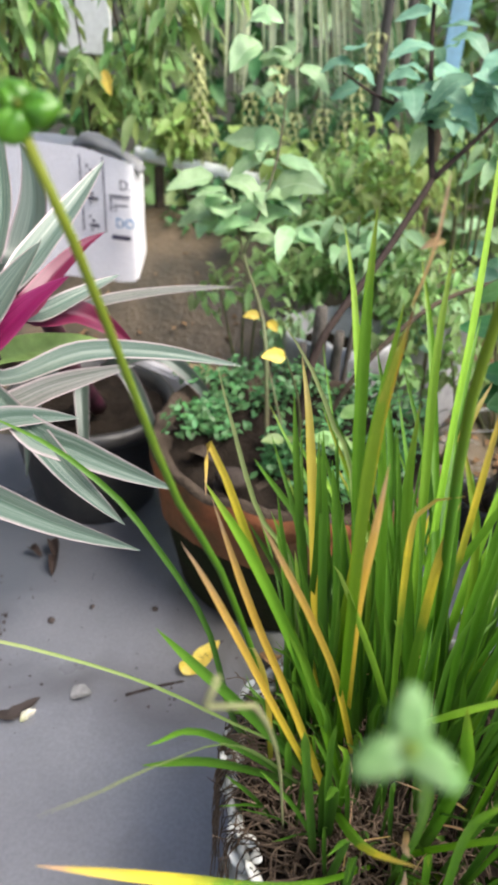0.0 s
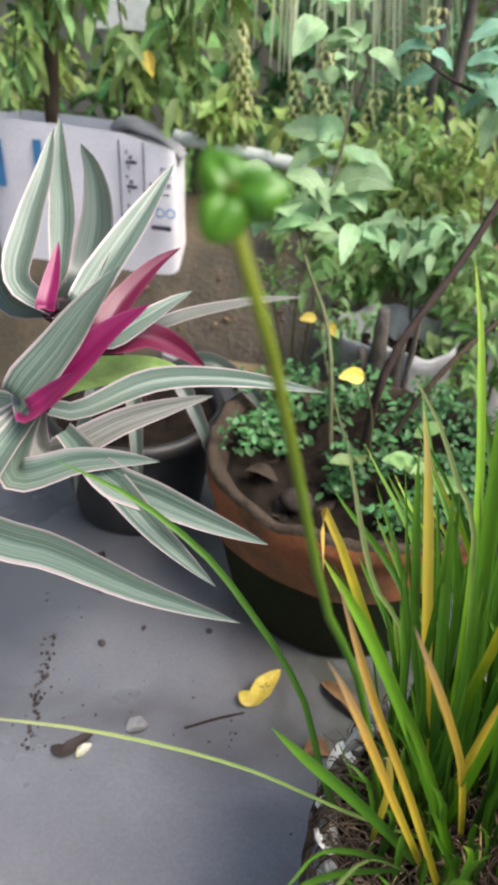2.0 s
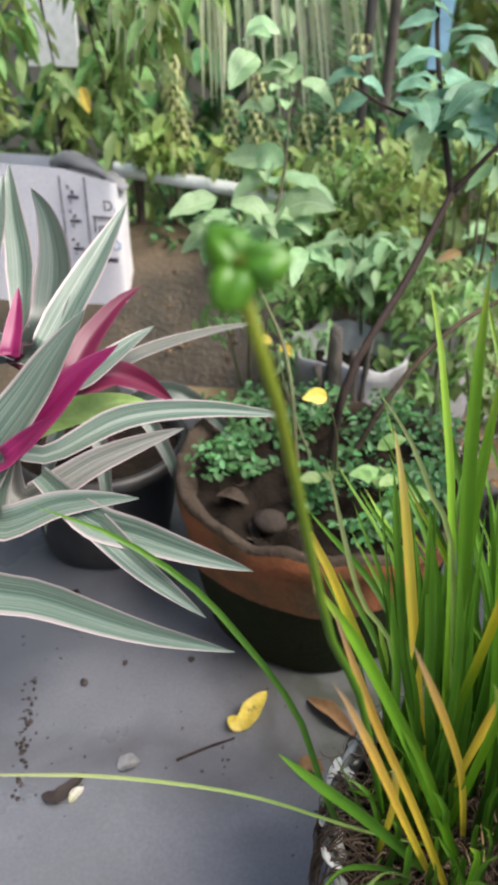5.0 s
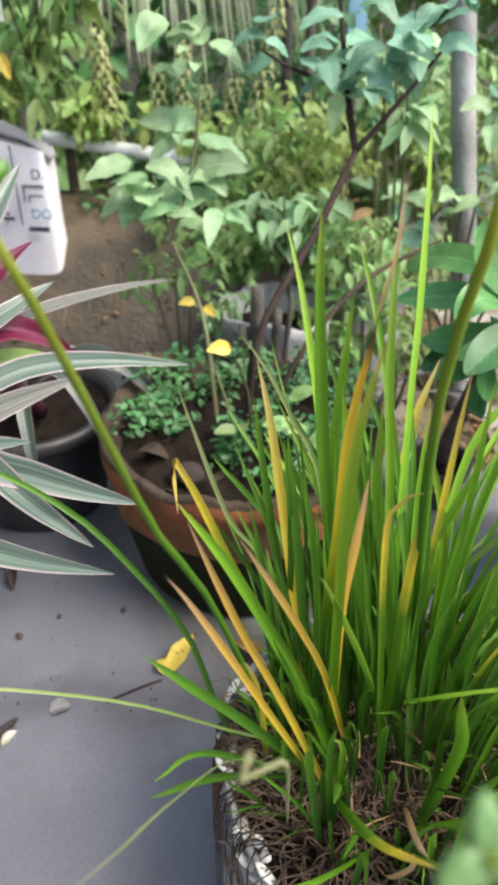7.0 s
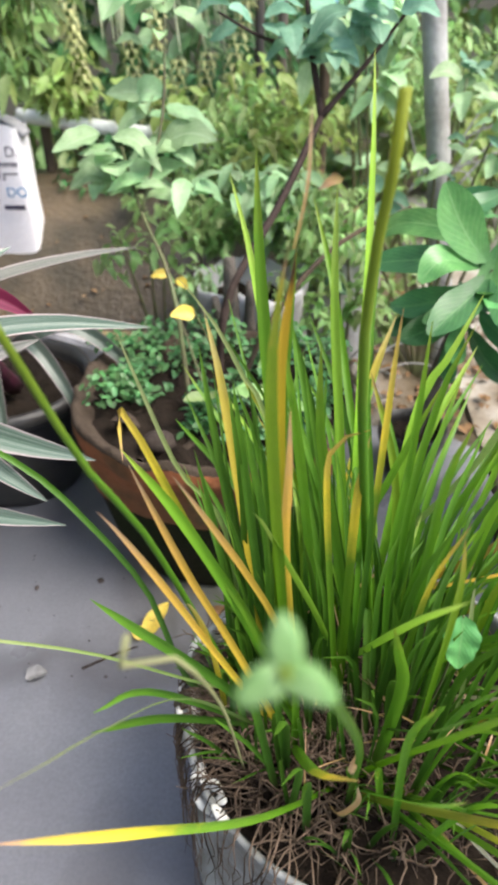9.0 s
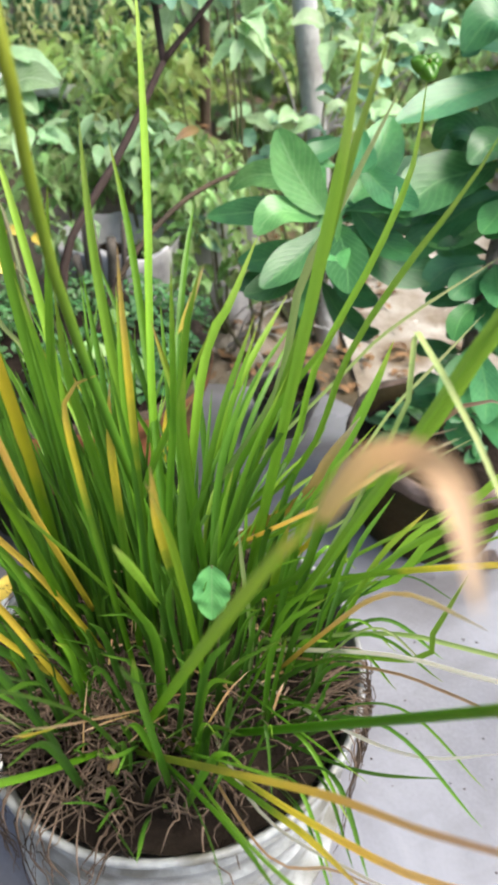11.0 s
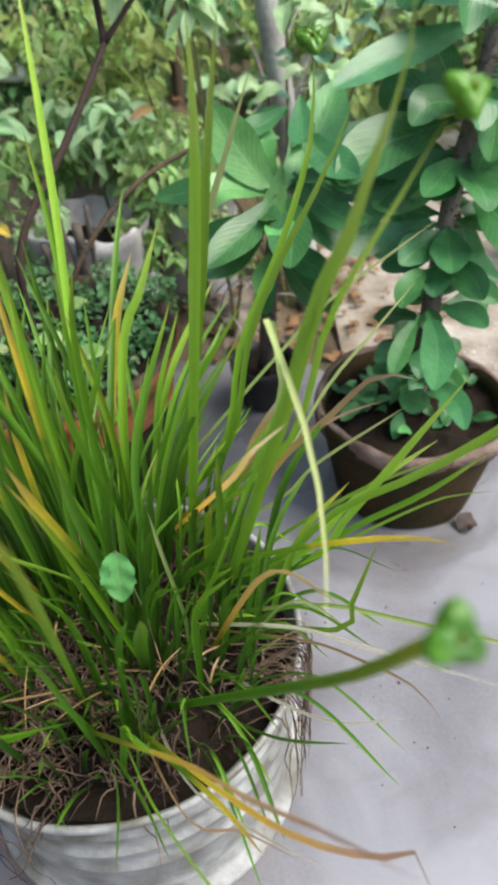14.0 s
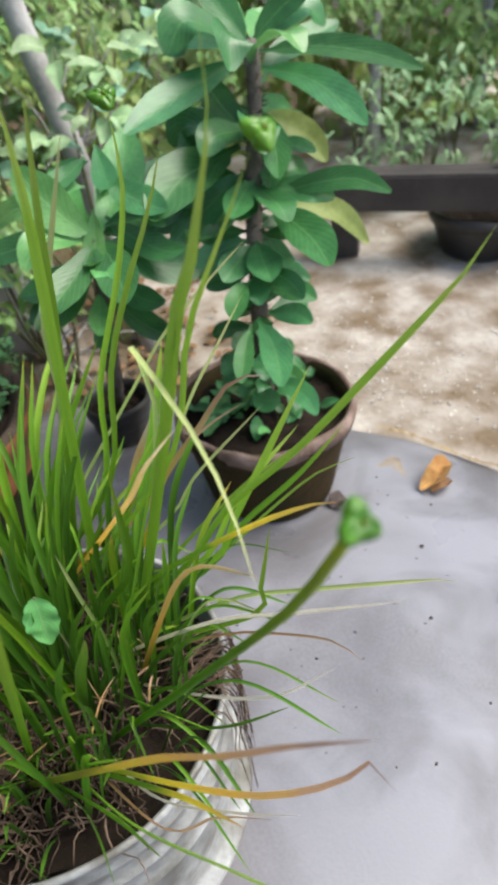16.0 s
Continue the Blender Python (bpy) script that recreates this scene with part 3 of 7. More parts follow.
blade("tantip", 5.8, (0.302, 0.524, 0.227), (0.255, 0.534, 0.342), (0.223, 0.539, 0.414), (0.202, 0.544, 0.466), (0.184, 0.548, 0.513))
blade("tantip", 5.1, (0.315, 0.575, 0.227), (0.286, 0.547, 0.360), (0.264, 0.531, 0.430), (0.240, 0.514, 0.495), (0.222, 0.501, 0.541))
blade("yellow", 8.0, (0.285, 0.567, 0.227), (0.261, 0.615, 0.365), (0.248, 0.641, 0.439), (0.233, 0.669, 0.517), (0.221, 0.684, 0.562))
blade("tantip", 6.1, (0.304, 0.611, 0.227), (0.290, 0.542, 0.441), (0.289, 0.512, 0.537), (0.288, 0.493, 0.594))
blade("goldburnt", 7.6, (0.281, 0.613, 0.227), (0.284, 0.574, 0.454), (0.282, 0.552, 0.580), (0.287, 0.541, 0.643), (0.289, 0.537, 0.667))
blade("browntip", 7.0, (0.299, 0.580, 0.227), (0.281, 0.506, 0.525), (0.278, 0.482, 0.619), (0.281, 0.470, 0.666), (0.284, 0.464, 0.688))
blade("tan", 1.7, (0.287, 0.535, 0.662), (0.290, 0.535, 0.676), (0.293, 0.534, 0.698), (0.293, 0.532, 0.728))
blade("yelltip", 5.2, (0.356, 0.585, 0.227), (0.355, 0.585, 0.445), (0.355, 0.585, 0.536), (0.355, 0.585, 0.579), (0.356, 0.585, 0.611))
blade("yelltip", 4.8, (0.342, 0.556, 0.227), (0.319, 0.562, 0.452), (0.317, 0.564, 0.517), (0.330, 0.561, 0.532), (0.342, 0.556, 0.540))
blade("yelltip", 6.8, (0.344, 0.576, 0.227), (0.340, 0.576, 0.438), (0.341, 0.576, 0.489), (0.344, 0.576, 0.522))
blade("lime", 6.5, (0.300, 0.611, 0.227), (0.281, 0.682, 0.451), (0.256, 0.725, 0.589), (0.238, 0.743, 0.651))
blade("green", 9.3, (0.317, 0.599, 0.227), (0.280, 0.636, 0.471), (0.266, 0.657, 0.606), (0.262, 0.670, 0.684))
blade("lime", 6.9, (0.356, 0.635, 0.227), (0.353, 0.724, 0.475), (0.354, 0.758, 0.568), (0.352, 0.795, 0.671), (0.349, 0.816, 0.730))
blade("scape", 7.4, (0.379, 0.637, 0.227), (0.334, 0.557, 0.553), (0.328, 0.533, 0.651), (0.330, 0.520, 0.698), (0.330, 0.510, 0.738))
blade("lime", 7.4, (0.355, 0.609, 0.227), (0.333, 0.659, 0.459), (0.322, 0.683, 0.570), (0.319, 0.701, 0.654))
blade("green", 6.0, (0.399, 0.619, 0.227), (0.385, 0.608, 0.412), (0.391, 0.600, 0.535), (0.404, 0.593, 0.597))
blade("green", 6.6, (0.409, 0.612, 0.227), (0.392, 0.553, 0.484), (0.396, 0.532, 0.562))
blade("lime", 7.9, (0.361, 0.625, 0.227), (0.367, 0.477, 0.452), (0.371, 0.410, 0.546))
blade("dark", 4.9, (0.373, 0.550, 0.227), (0.372, 0.421, 0.427), (0.373, 0.381, 0.503))
blade("green", 5.1, (0.349, 0.494, 0.227), (0.362, 0.384, 0.419), (0.367, 0.348, 0.492))
blade("yelltip", 8.2, (0.302, 0.530, 0.227), (0.311, 0.433, 0.360), (0.325, 0.367, 0.469))
blade("tan", 4.6, (0.361, 0.528, 0.227), (0.331, 0.416, 0.395), (0.323, 0.380, 0.452))
blade("pale", 3.6, (0.256, 0.627, 0.227), (0.239, 0.618, 0.395), (0.207, 0.606, 0.464), (0.184, 0.599, 0.545), (0.174, 0.595, 0.586))
blade("pale", 3.8, (0.312, 0.632, 0.227), (0.276, 0.657, 0.463), (0.254, 0.660, 0.516), (0.230, 0.662, 0.564), (0.204, 0.660, 0.600))
blade("dark", 6.5, (0.302, 0.580, 0.227), (0.254, 0.609, 0.371), (0.233, 0.632, 0.476), (0.221, 0.648, 0.549))
blade("green", 9.0, (0.312, 0.552, 0.227), (0.252, 0.567, 0.362), (0.208, 0.575, 0.448), (0.171, 0.578, 0.504))
blade("green", 8.0, (0.333, 0.570, 0.227), (0.311, 0.594, 0.391), (0.295, 0.610, 0.505), (0.282, 0.620, 0.575))
blade("green", 7.9, (0.364, 0.573, 0.227), (0.332, 0.590, 0.396), (0.313, 0.601, 0.502), (0.309, 0.609, 0.573))
blade("dark", 7.6, (0.292, 0.562, 0.227), (0.270, 0.593, 0.355), (0.257, 0.617, 0.455), (0.247, 0.635, 0.528))
blade("lime", 6.0, (0.350, 0.602, 0.227), (0.315, 0.556, 0.367), (0.277, 0.513, 0.491), (0.268, 0.504, 0.513))
blade("green", 5.5, (0.384, 0.574, 0.227), (0.375, 0.594, 0.381), (0.381, 0.607, 0.474), (0.383, 0.621, 0.586))
blade("dark", 7.4, (0.402, 0.558, 0.227), (0.392, 0.515, 0.431), (0.395, 0.493, 0.523))
blade("yelltip", 6.4, (0.396, 0.586, 0.227), (0.380, 0.504, 0.448), (0.382, 0.461, 0.548))
blade("green", 4.9, (0.353, 0.571, 0.227), (0.350, 0.599, 0.389), (0.345, 0.615, 0.483), (0.345, 0.629, 0.564))
blade("lime", 2.2, (0.429, 0.538, 0.227), (0.571, 0.468, 0.712), (0.572, 0.467, 0.719), (0.573, 0.467, 0.737), (0.573, 0.466, 0.759))
blade("lime", 8.5, (0.465, 0.605, 0.227), (0.489, 0.569, 0.338), (0.526, 0.509, 0.527), (0.543, 0.479, 0.622), (0.555, 0.465, 0.662), (0.564, 0.451, 0.709), (0.567, 0.447, 0.720))
blade("pale", 3.4, (0.465, 0.605, 0.227), (0.496, 0.580, 0.344), (0.529, 0.542, 0.536), (0.519, 0.532, 0.587), (0.536, 0.445, 0.569), (0.538, 0.389, 0.557), (0.535, 0.351, 0.548))
blade("green", 9.4, (0.453, 0.619, 0.227), (0.494, 0.660, 0.315), (0.545, 0.707, 0.418), (0.567, 0.732, 0.470))
blade("lime", 4.0, (0.408, 0.691, 0.227), (0.524, 0.551, 0.464), (0.549, 0.495, 0.598), (0.561, 0.475, 0.642), (0.573, 0.457, 0.679), (0.582, 0.444, 0.708))
blade("lime", 6.2, (0.387, 0.711, 0.227), (0.476, 0.716, 0.337), (0.500, 0.735, 0.439), (0.543, 0.750, 0.537), (0.566, 0.762, 0.609), (0.569, 0.774, 0.669))
blade("lime", 5.1, (0.387, 0.711, 0.227), (0.482, 0.664, 0.377), (0.509, 0.644, 0.502), (0.535, 0.630, 0.575), (0.562, 0.617, 0.635), (0.576, 0.610, 0.676))
blade("lime", 8.3, (0.437, 0.640, 0.227), (0.457, 0.628, 0.402), (0.478, 0.615, 0.587), (0.486, 0.609, 0.670), (0.487, 0.605, 0.723))
blade("lime", 6.8, (0.416, 0.705, 0.227), (0.470, 0.650, 0.503), (0.489, 0.624, 0.635), (0.503, 0.606, 0.722))
blade("pale", 5.9, (0.355, 0.711, 0.227), (0.453, 0.671, 0.434), (0.471, 0.655, 0.554), (0.493, 0.645, 0.616), (0.520, 0.634, 0.691))
blade("hook", 5.5, (0.426, 0.664, 0.227), (0.489, 0.645, 0.293), (0.528, 0.642, 0.376), (0.572, 0.633, 0.434), (0.599, 0.627, 0.471), (0.616, 0.619, 0.481), (0.632, 0.605, 0.484))
blade("tan", 3.5, (0.406, 0.694, 0.227), (0.513, 0.701, 0.303), (0.543, 0.709, 0.337), (0.588, 0.712, 0.369), (0.635, 0.708, 0.391))
blade("gold", 5.8, (0.458, 0.555, 0.227), (0.491, 0.505, 0.361), (0.510, 0.480, 0.425), (0.527, 0.460, 0.453), (0.551, 0.414, 0.480))
blade("goldtip", 9.5, (0.339, 0.491, 0.227), (0.430, 0.400, 0.367), (0.471, 0.358, 0.430), (0.499, 0.325, 0.472), (0.527, 0.296, 0.514), (0.552, 0.268, 0.550))
blade("goldtip", 5.5, (0.362, 0.507, 0.227), (0.418, 0.453, 0.271), (0.467, 0.402, 0.309), (0.517, 0.355, 0.348), (0.559, 0.328, 0.386), (0.577, 0.322, 0.409), (0.582, 0.300, 0.414))
blade("yelltip", 5.3, (0.369, 0.505, 0.227), (0.450, 0.419, 0.281), (0.476, 0.390, 0.298), (0.503, 0.353, 0.316))
blade("tan", 3.0, (0.386, 0.509, 0.227), (0.446, 0.400, 0.261), (0.488, 0.377, 0.292), (0.524, 0.351, 0.314))
blade("scape", 6.0, (0.423, 0.503, 0.227), (0.501, 0.393, 0.435), (0.542, 0.336, 0.545), (0.553, 0.312, 0.597), (0.552, 0.288, 0.640))
blade("pale", 4.0, (0.435, 0.590, 0.227), (0.502, 0.571, 0.265), (0.563, 0.550, 0.295), (0.611, 0.525, 0.309), (0.714, 0.467, 0.337), (0.728, 0.457, 0.339))
blade("white", 4.2, (0.435, 0.586, 0.227), (0.527, 0.490, 0.354), (0.570, 0.437, 0.406), (0.626, 0.367, 0.474))
blade("lime", 6.5, (0.436, 0.633, 0.227), (0.554, 0.589, 0.312), (0.577, 0.588, 0.352), (0.615, 0.588, 0.417), (0.660, 0.587, 0.495))
blade("lime", 6.5, (0.444, 0.633, 0.227), (0.526, 0.580, 0.326), (0.567, 0.560, 0.398), (0.620, 0.527, 0.466), (0.663, 0.503, 0.528), (0.715, 0.475, 0.605), (0.730, 0.468, 0.635))
blade("green", 6.3, (0.436, 0.624, 0.227), (0.544, 0.605, 0.282), (0.590, 0.609, 0.324), (0.650, 0.606, 0.367), (0.701, 0.608, 0.410))
blade("yelltip", 4.7, (0.433, 0.642, 0.227), (0.516, 0.563, 0.350), (0.579, 0.500, 0.433), (0.611, 0.465, 0.470), (0.621, 0.452, 0.479))
blade("lime", 4.4, (0.436, 0.631, 0.227), (0.501, 0.623, 0.271), (0.524, 0.626, 0.297), (0.596, 0.624, 0.355), (0.660, 0.615, 0.397))
blade("pale", 3.6, (0.408, 0.692, 0.227), (0.518, 0.720, 0.286), (0.587, 0.769, 0.367), (0.630, 0.792, 0.408), (0.679, 0.819, 0.454))
blade("pale", 3.7, (0.359, 0.711, 0.227), (0.543, 0.817, 0.382), (0.598, 0.845, 0.425), (0.713, 0.886, 0.489))
blade("pale", 3.3, (0.419, 0.676, 0.227), (0.528, 0.682, 0.290), (0.568, 0.693, 0.328), (0.652, 0.703, 0.385))
blade("lime", 4.0, (0.436, 0.633, 0.227), (0.555, 0.608, 0.291), (0.613, 0.603, 0.334), (0.662, 0.598, 0.368), (0.699, 0.587, 0.384))
blade("lime", 6.4, (0.436, 0.633, 0.227), (0.545, 0.619, 0.281), (0.587, 0.629, 0.331), (0.627, 0.634, 0.368), (0.665, 0.637, 0.399))
blade("gold", 5.2, (0.412, 0.706, 0.227), (0.489, 0.536, 0.456), (0.507, 0.489, 0.523), (0.526, 0.448, 0.576))
blade("gold", 9.5, (0.399, 0.703, 0.227), (0.486, 0.679, 0.323), (0.511, 0.678, 0.378), (0.534, 0.676, 0.426))
blade("green", 7.2, (0.365, 0.541, 0.227), (0.364, 0.644, 0.342), (0.334, 0.797, 0.515), (0.309, 0.873, 0.600))
blade("dark", 7.8, (0.357, 0.565, 0.227), (0.340, 0.687, 0.337), (0.310, 0.790, 0.431), (0.281, 0.869, 0.502))
blade("dark", 7.0, (0.372, 0.562, 0.227), (0.367, 0.687, 0.335), (0.374, 0.836, 0.463), (0.385, 0.915, 0.531))
blade("green", 8.9, (0.369, 0.509, 0.227), (0.373, 0.490, 0.365), (0.363, 0.477, 0.422), (0.354, 0.467, 0.459))
blade("pale", 3.6, (0.440, 0.548, 0.227), (0.441, 0.550, 0.289), (0.433, 0.550, 0.365), (0.428, 0.551, 0.417))
blade("dark", 3.3, (0.416, 0.522, 0.227), (0.489, 0.461, 0.269), (0.523, 0.437, 0.291), (0.563, 0.417, 0.323))
blade("lime", 4.6, (0.436, 0.595, 0.227), (0.566, 0.524, 0.297), (0.579, 0.526, 0.328), (0.596, 0.533, 0.391))
blade("dark", 4.4, (0.356, 0.492, 0.227), (0.390, 0.437, 0.276), (0.409, 0.389, 0.315), (0.423, 0.331, 0.362))
blade("green", 5.3, (0.347, 0.503, 0.227), (0.418, 0.401, 0.308), (0.451, 0.341, 0.350))
blade("green", 5.0, (0.424, 0.554, 0.227), (0.480, 0.451, 0.310), (0.507, 0.401, 0.350))
blade("white", 3.2, (0.429, 0.565, 0.227), (0.504, 0.495, 0.255), (0.559, 0.454, 0.281), (0.608, 0.435, 0.320))
blade("tan", 2.6, (0.433, 0.583, 0.227), (0.538, 0.518, 0.294), (0.579, 0.485, 0.315), (0.613, 0.452, 0.329), (0.626, 0.424, 0.331))
blade("green", 9.8, (0.400, 0.537, 0.227), (0.424, 0.469, 0.371), (0.449, 0.402, 0.493))
blade("green", 8.0, (0.378, 0.490, 0.227), (0.420, 0.417, 0.348), (0.450, 0.362, 0.436))
blade("green", 9.8, (0.314, 0.581, 0.227), (0.291, 0.631, 0.392), (0.285, 0.660, 0.486), (0.292, 0.700, 0.610))
blade("green", 6.7, (0.341, 0.582, 0.227), (0.349, 0.619, 0.370), (0.377, 0.638, 0.447), (0.408, 0.656, 0.520))
blade("green", 6.2, (0.415, 0.590, 0.227), (0.444, 0.570, 0.316), (0.477, 0.547, 0.378), (0.485, 0.534, 0.490))
blade("green", 6.1, (0.384, 0.616, 0.227), (0.418, 0.638, 0.368), (0.451, 0.646, 0.441), (0.507, 0.653, 0.531))
blade("lime", 8.0, (0.375, 0.649, 0.227), (0.398, 0.695, 0.455), (0.423, 0.706, 0.519), (0.443, 0.715, 0.569))
blade("yellow", 9.1, (0.359, 0.711, 0.227), (0.351, 0.742, 0.296), (0.362, 0.773, 0.364), (0.376, 0.806, 0.438), (0.397, 0.832, 0.495))
blade("lime", 8.0, (0.375, 0.500, 0.228), (0.430, 0.390, 0.310), (0.490, 0.300, 0.400), (0.545, 0.225, 0.470))
blade("white", 3.4, (0.400, 0.520, 0.228), (0.445, 0.425, 0.262), (0.500, 0.372, 0.300), (0.540, 0.345, 0.320))
blade("tan", 4.2, (0.330, 0.480, 0.232), (0.335, 0.455, 0.262), (0.345, 0.445, 0.300), (0.342, 0.440, 0.330))
blade("browntip", 6.2, (0.352, 0.500, 0.228), (0.366, 0.476, 0.298), (0.427, 0.355, 0.583), (0.443, 0.317, 0.655))
blade("tan", 5.5, (0.441, 0.320, 0.648), (0.447, 0.308, 0.676), (0.453, 0.286, 0.690), (0.457, 0.270, 0.676))
blade("yellow", 4.5, (0.243, 0.556, 0.227), (0.237, 0.520, 0.365), (0.228, 0.501, 0.430), (0.222, 0.491, 0.444))
blade("browntip", 4.8, (0.406, 0.532, 0.227), (0.393, 0.485, 0.430), (0.387, 0.469, 0.497), (0.379, 0.458, 0.541))


def filler():
    """The crowd of plain leaves inside the clump: some as leaves of their own, the innermost as one dense tuft."""
    rnd = random.Random(5)
    tuft, fresh = bmesh.new(), bmesh.new()
    for k in range(400):
        a, r = rnd.uniform(0, 2 * math.pi), 0.135 * math.sqrt(rnd.random())
        b = POT + Vector((r * math.cos(a), r * math.sin(a), 0.157))
        lean = a + rnd.uniform(-0.7, 0.7)
        h = rnd.uniform(0.11, 0.31)
        out = rnd.uniform(0.01, 0.13) + r * 0.5
        if b.x > POT.x + 0.045:
            if rnd.random() < 0.5:
                continue
            h *= 0.75
            out *= 0.6
        if 2.3 < lean % 6.283 < 4.3 and b.x < POT.x - 0.02:
            if rnd.random() < 0.6:
                continue
            h *= 0.5
            out *= 0.25
        if math.sin(lean) < 0.1:
            out *= 0.4
            if b.y < POT.y - 0.05 and rnd.random() < 0.4:
                continue
            h *= 0.8
        tip = b + Vector((math.cos(lean) * out, math.sin(lean) * out, h))
        mid = b.lerp(tip, 0.55) + Vector((rnd.uniform(-0.01, 0.01) - math.cos(lean) * out * 0.14, -math.sin(lean) * out * 0.14, 0.03))
        # Inner leaves take a darker green for their shade, sunny-side ones a fresher.
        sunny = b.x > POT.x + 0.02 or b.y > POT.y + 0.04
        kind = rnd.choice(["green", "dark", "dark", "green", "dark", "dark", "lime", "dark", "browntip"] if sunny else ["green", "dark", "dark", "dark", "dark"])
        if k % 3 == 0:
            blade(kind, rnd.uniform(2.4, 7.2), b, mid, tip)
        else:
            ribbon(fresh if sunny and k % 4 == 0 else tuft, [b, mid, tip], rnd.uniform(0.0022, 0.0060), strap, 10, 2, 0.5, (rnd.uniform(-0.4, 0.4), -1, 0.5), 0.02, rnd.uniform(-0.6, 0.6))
    for k in range(16):
        a = rnd.uniform(-0.95, 0.2)
        d = Vector((math.cos(a), math.sin(a), 0))
        b = POT + d * rnd.uniform(0.08, 0.135) + Vector((0, 0, 0.16))
        h, out = rnd.uniform(0.05, 0.11), rnd.uniform(0.06, 0.15)
        tip = b + d * out + Vector((rnd.uniform(-0.04, 0.04), rnd.uniform(-0.03, 0.03), h - out * 0.35))
        mid = b.lerp(tip, 0.5) + Vector((0, 0, 0.03 + h * 0.5))
        blade(rnd.choice(["green", "green", "dark", "pale", "dark"]), rnd.uniform(1.8, 3.8), b, mid, tip)
    for k in range(90):
        a = rnd.uniform(2.6, 6.3)
        d = Vector((math.cos(a), math.sin(a), 0))
        b = POT + d * rnd.uniform(0.04, 0.135) + Vector((0, 0, 0.157))
        w = a + rnd.uniform(-1.2, 1.2)
        h, out = rnd.uniform(0.03, 0.12), rnd.uniform(0.01, 0.07)
        tip = b + Vector((math.cos(w) * out, math.sin(w) * out, h))
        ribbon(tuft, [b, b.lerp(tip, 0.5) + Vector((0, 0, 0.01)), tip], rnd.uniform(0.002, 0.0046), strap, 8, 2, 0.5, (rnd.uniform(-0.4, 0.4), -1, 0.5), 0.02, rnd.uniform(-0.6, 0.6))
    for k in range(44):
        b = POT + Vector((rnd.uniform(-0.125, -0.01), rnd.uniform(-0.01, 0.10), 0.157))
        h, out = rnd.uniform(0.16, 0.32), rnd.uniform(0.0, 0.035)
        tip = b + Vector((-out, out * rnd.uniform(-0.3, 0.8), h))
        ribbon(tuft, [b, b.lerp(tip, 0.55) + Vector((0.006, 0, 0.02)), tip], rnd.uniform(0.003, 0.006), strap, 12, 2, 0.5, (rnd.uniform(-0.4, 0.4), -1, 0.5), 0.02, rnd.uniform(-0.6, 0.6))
    straw = bmesh.new()
    for k in range(40):
        a, r = rnd.uniform(0, 6.283), rnd.uniform(0.02, 0.14)
        b = POT + Vector((r * math.cos(a), r * math.sin(a), 0.168 + rnd.uniform(0, 0.04)))
        w, l = rnd.uniform(0, 6.283), rnd.uniform(0.018, 0.06)
        tip = b + Vector((math.cos(w), math.sin(w), rnd.uniform(-0.2, 0.9))) * l
        ribbon(straw, [b, b.lerp(tip, 0.5) + Vector((0, 0, rnd.uniform(0, 0.01))), tip], rnd.uniform(0.0009, 0.0022), strap, 6, 2, 0.6, (0.2, -1, 0.5), 0.05, rnd.uniform(-1, 1))
    part("straw", straw, BLADES["tan"], lily, "dry straw bits among the leaf bases")["kind"] = "stuff"
    part("tuft", fresh, BLADES["green"], lily, "dense inner leaves in the sunny-side green")["kind"] = "stuff"
    part("tuft", tuft, BLADES["dark"], lily, "dense inner leaves, shade put into their dark green")["kind"] = "stuff"


filler()


def pod(centre, axis, size, turn=0.0, material=None, spread=0.55, fat=0.42):
    """A split seed capsule: three fleshy lobes round a pale core."""
    ax = Vector(axis).normalized()
    rot = ax.to_track_quat("Z", "Y").to_matrix()
    bm = bmesh.new()
    tube(bm, [Vector(centre) - ax * size * 0.35, Vector(centre) + ax * size * 0.1, Vector(centre) + ax * size * 0.42], size * 0.17, size * 0.08, 5, 9)
    core = part("seed_pod", bm, BLADES["yellow"], lily, "green three-lobed seed pod")
    for j in range(3):
        a = turn + j * 2.094
        d = rot @ Vector((math.cos(a), math.sin(a), 0.12))
        side = ax.cross(d).normalized()
        up = d.cross(side)
        c = Vector(centre) + d * size * spread * 0.55
        bm = bmesh.new()
        bmesh.ops.create_uvsphere(bm, u_segments=18, v_segments=14, radius=0.5)
        for v in bm.verts:
            q = v.co.copy()
            taper = 1 - 0.5 * max(0, q.x)
            crease = 1 - 0.3 * math.exp(-(q.y / 0.10) ** 2) * (q.z > 0)
            p = d * q.x * size + side * q.y * size * fat * 2 * taper + up * q.z * size * fat * 1.8 * taper * crease
            v.co = c + p * (1 + 0.14 * noise.noise(p * 260 + Vector((turn, j, 0))))
        part("lobe", bm, material or M_POD, core)
    return core


pod((0.143, 0.428, 0.749), (0.0, -0.75, 0.65), 0.0145, 0.2, None, 0.78, 0.43)
pod((0.285, 0.282, 0.664), (-0.02, -0.75, 0.66), 0.0130, 1.66, M_POD_PALE, 0.72, 0.30)
pod((0.590, 0.452, 0.712), (0.3, -0.6, 0.7), 0.0125, 0.2)
pod((0.568, 0.775, 0.676), (0.0, -0.6, 0.8), 0.017, 0.7)
pod((0.552, 0.284, 0.647), (0.3, -0.7, 0.7), 0.0105, 1.2)
blade("green", 4.4, (0.345, 0.48, 0.225), (0.335, 0.42, 0.40), (0.305, 0.33, 0.58), (0.286, 0.287, 0.658))


def stem(parent, material, r0, r1, *points, name="stem", label=""):
    bm = bmesh.new()
    tube(bm, points, r0, r1, 12, 7, 0.08)
    return part(name, bm, material, parent, label)


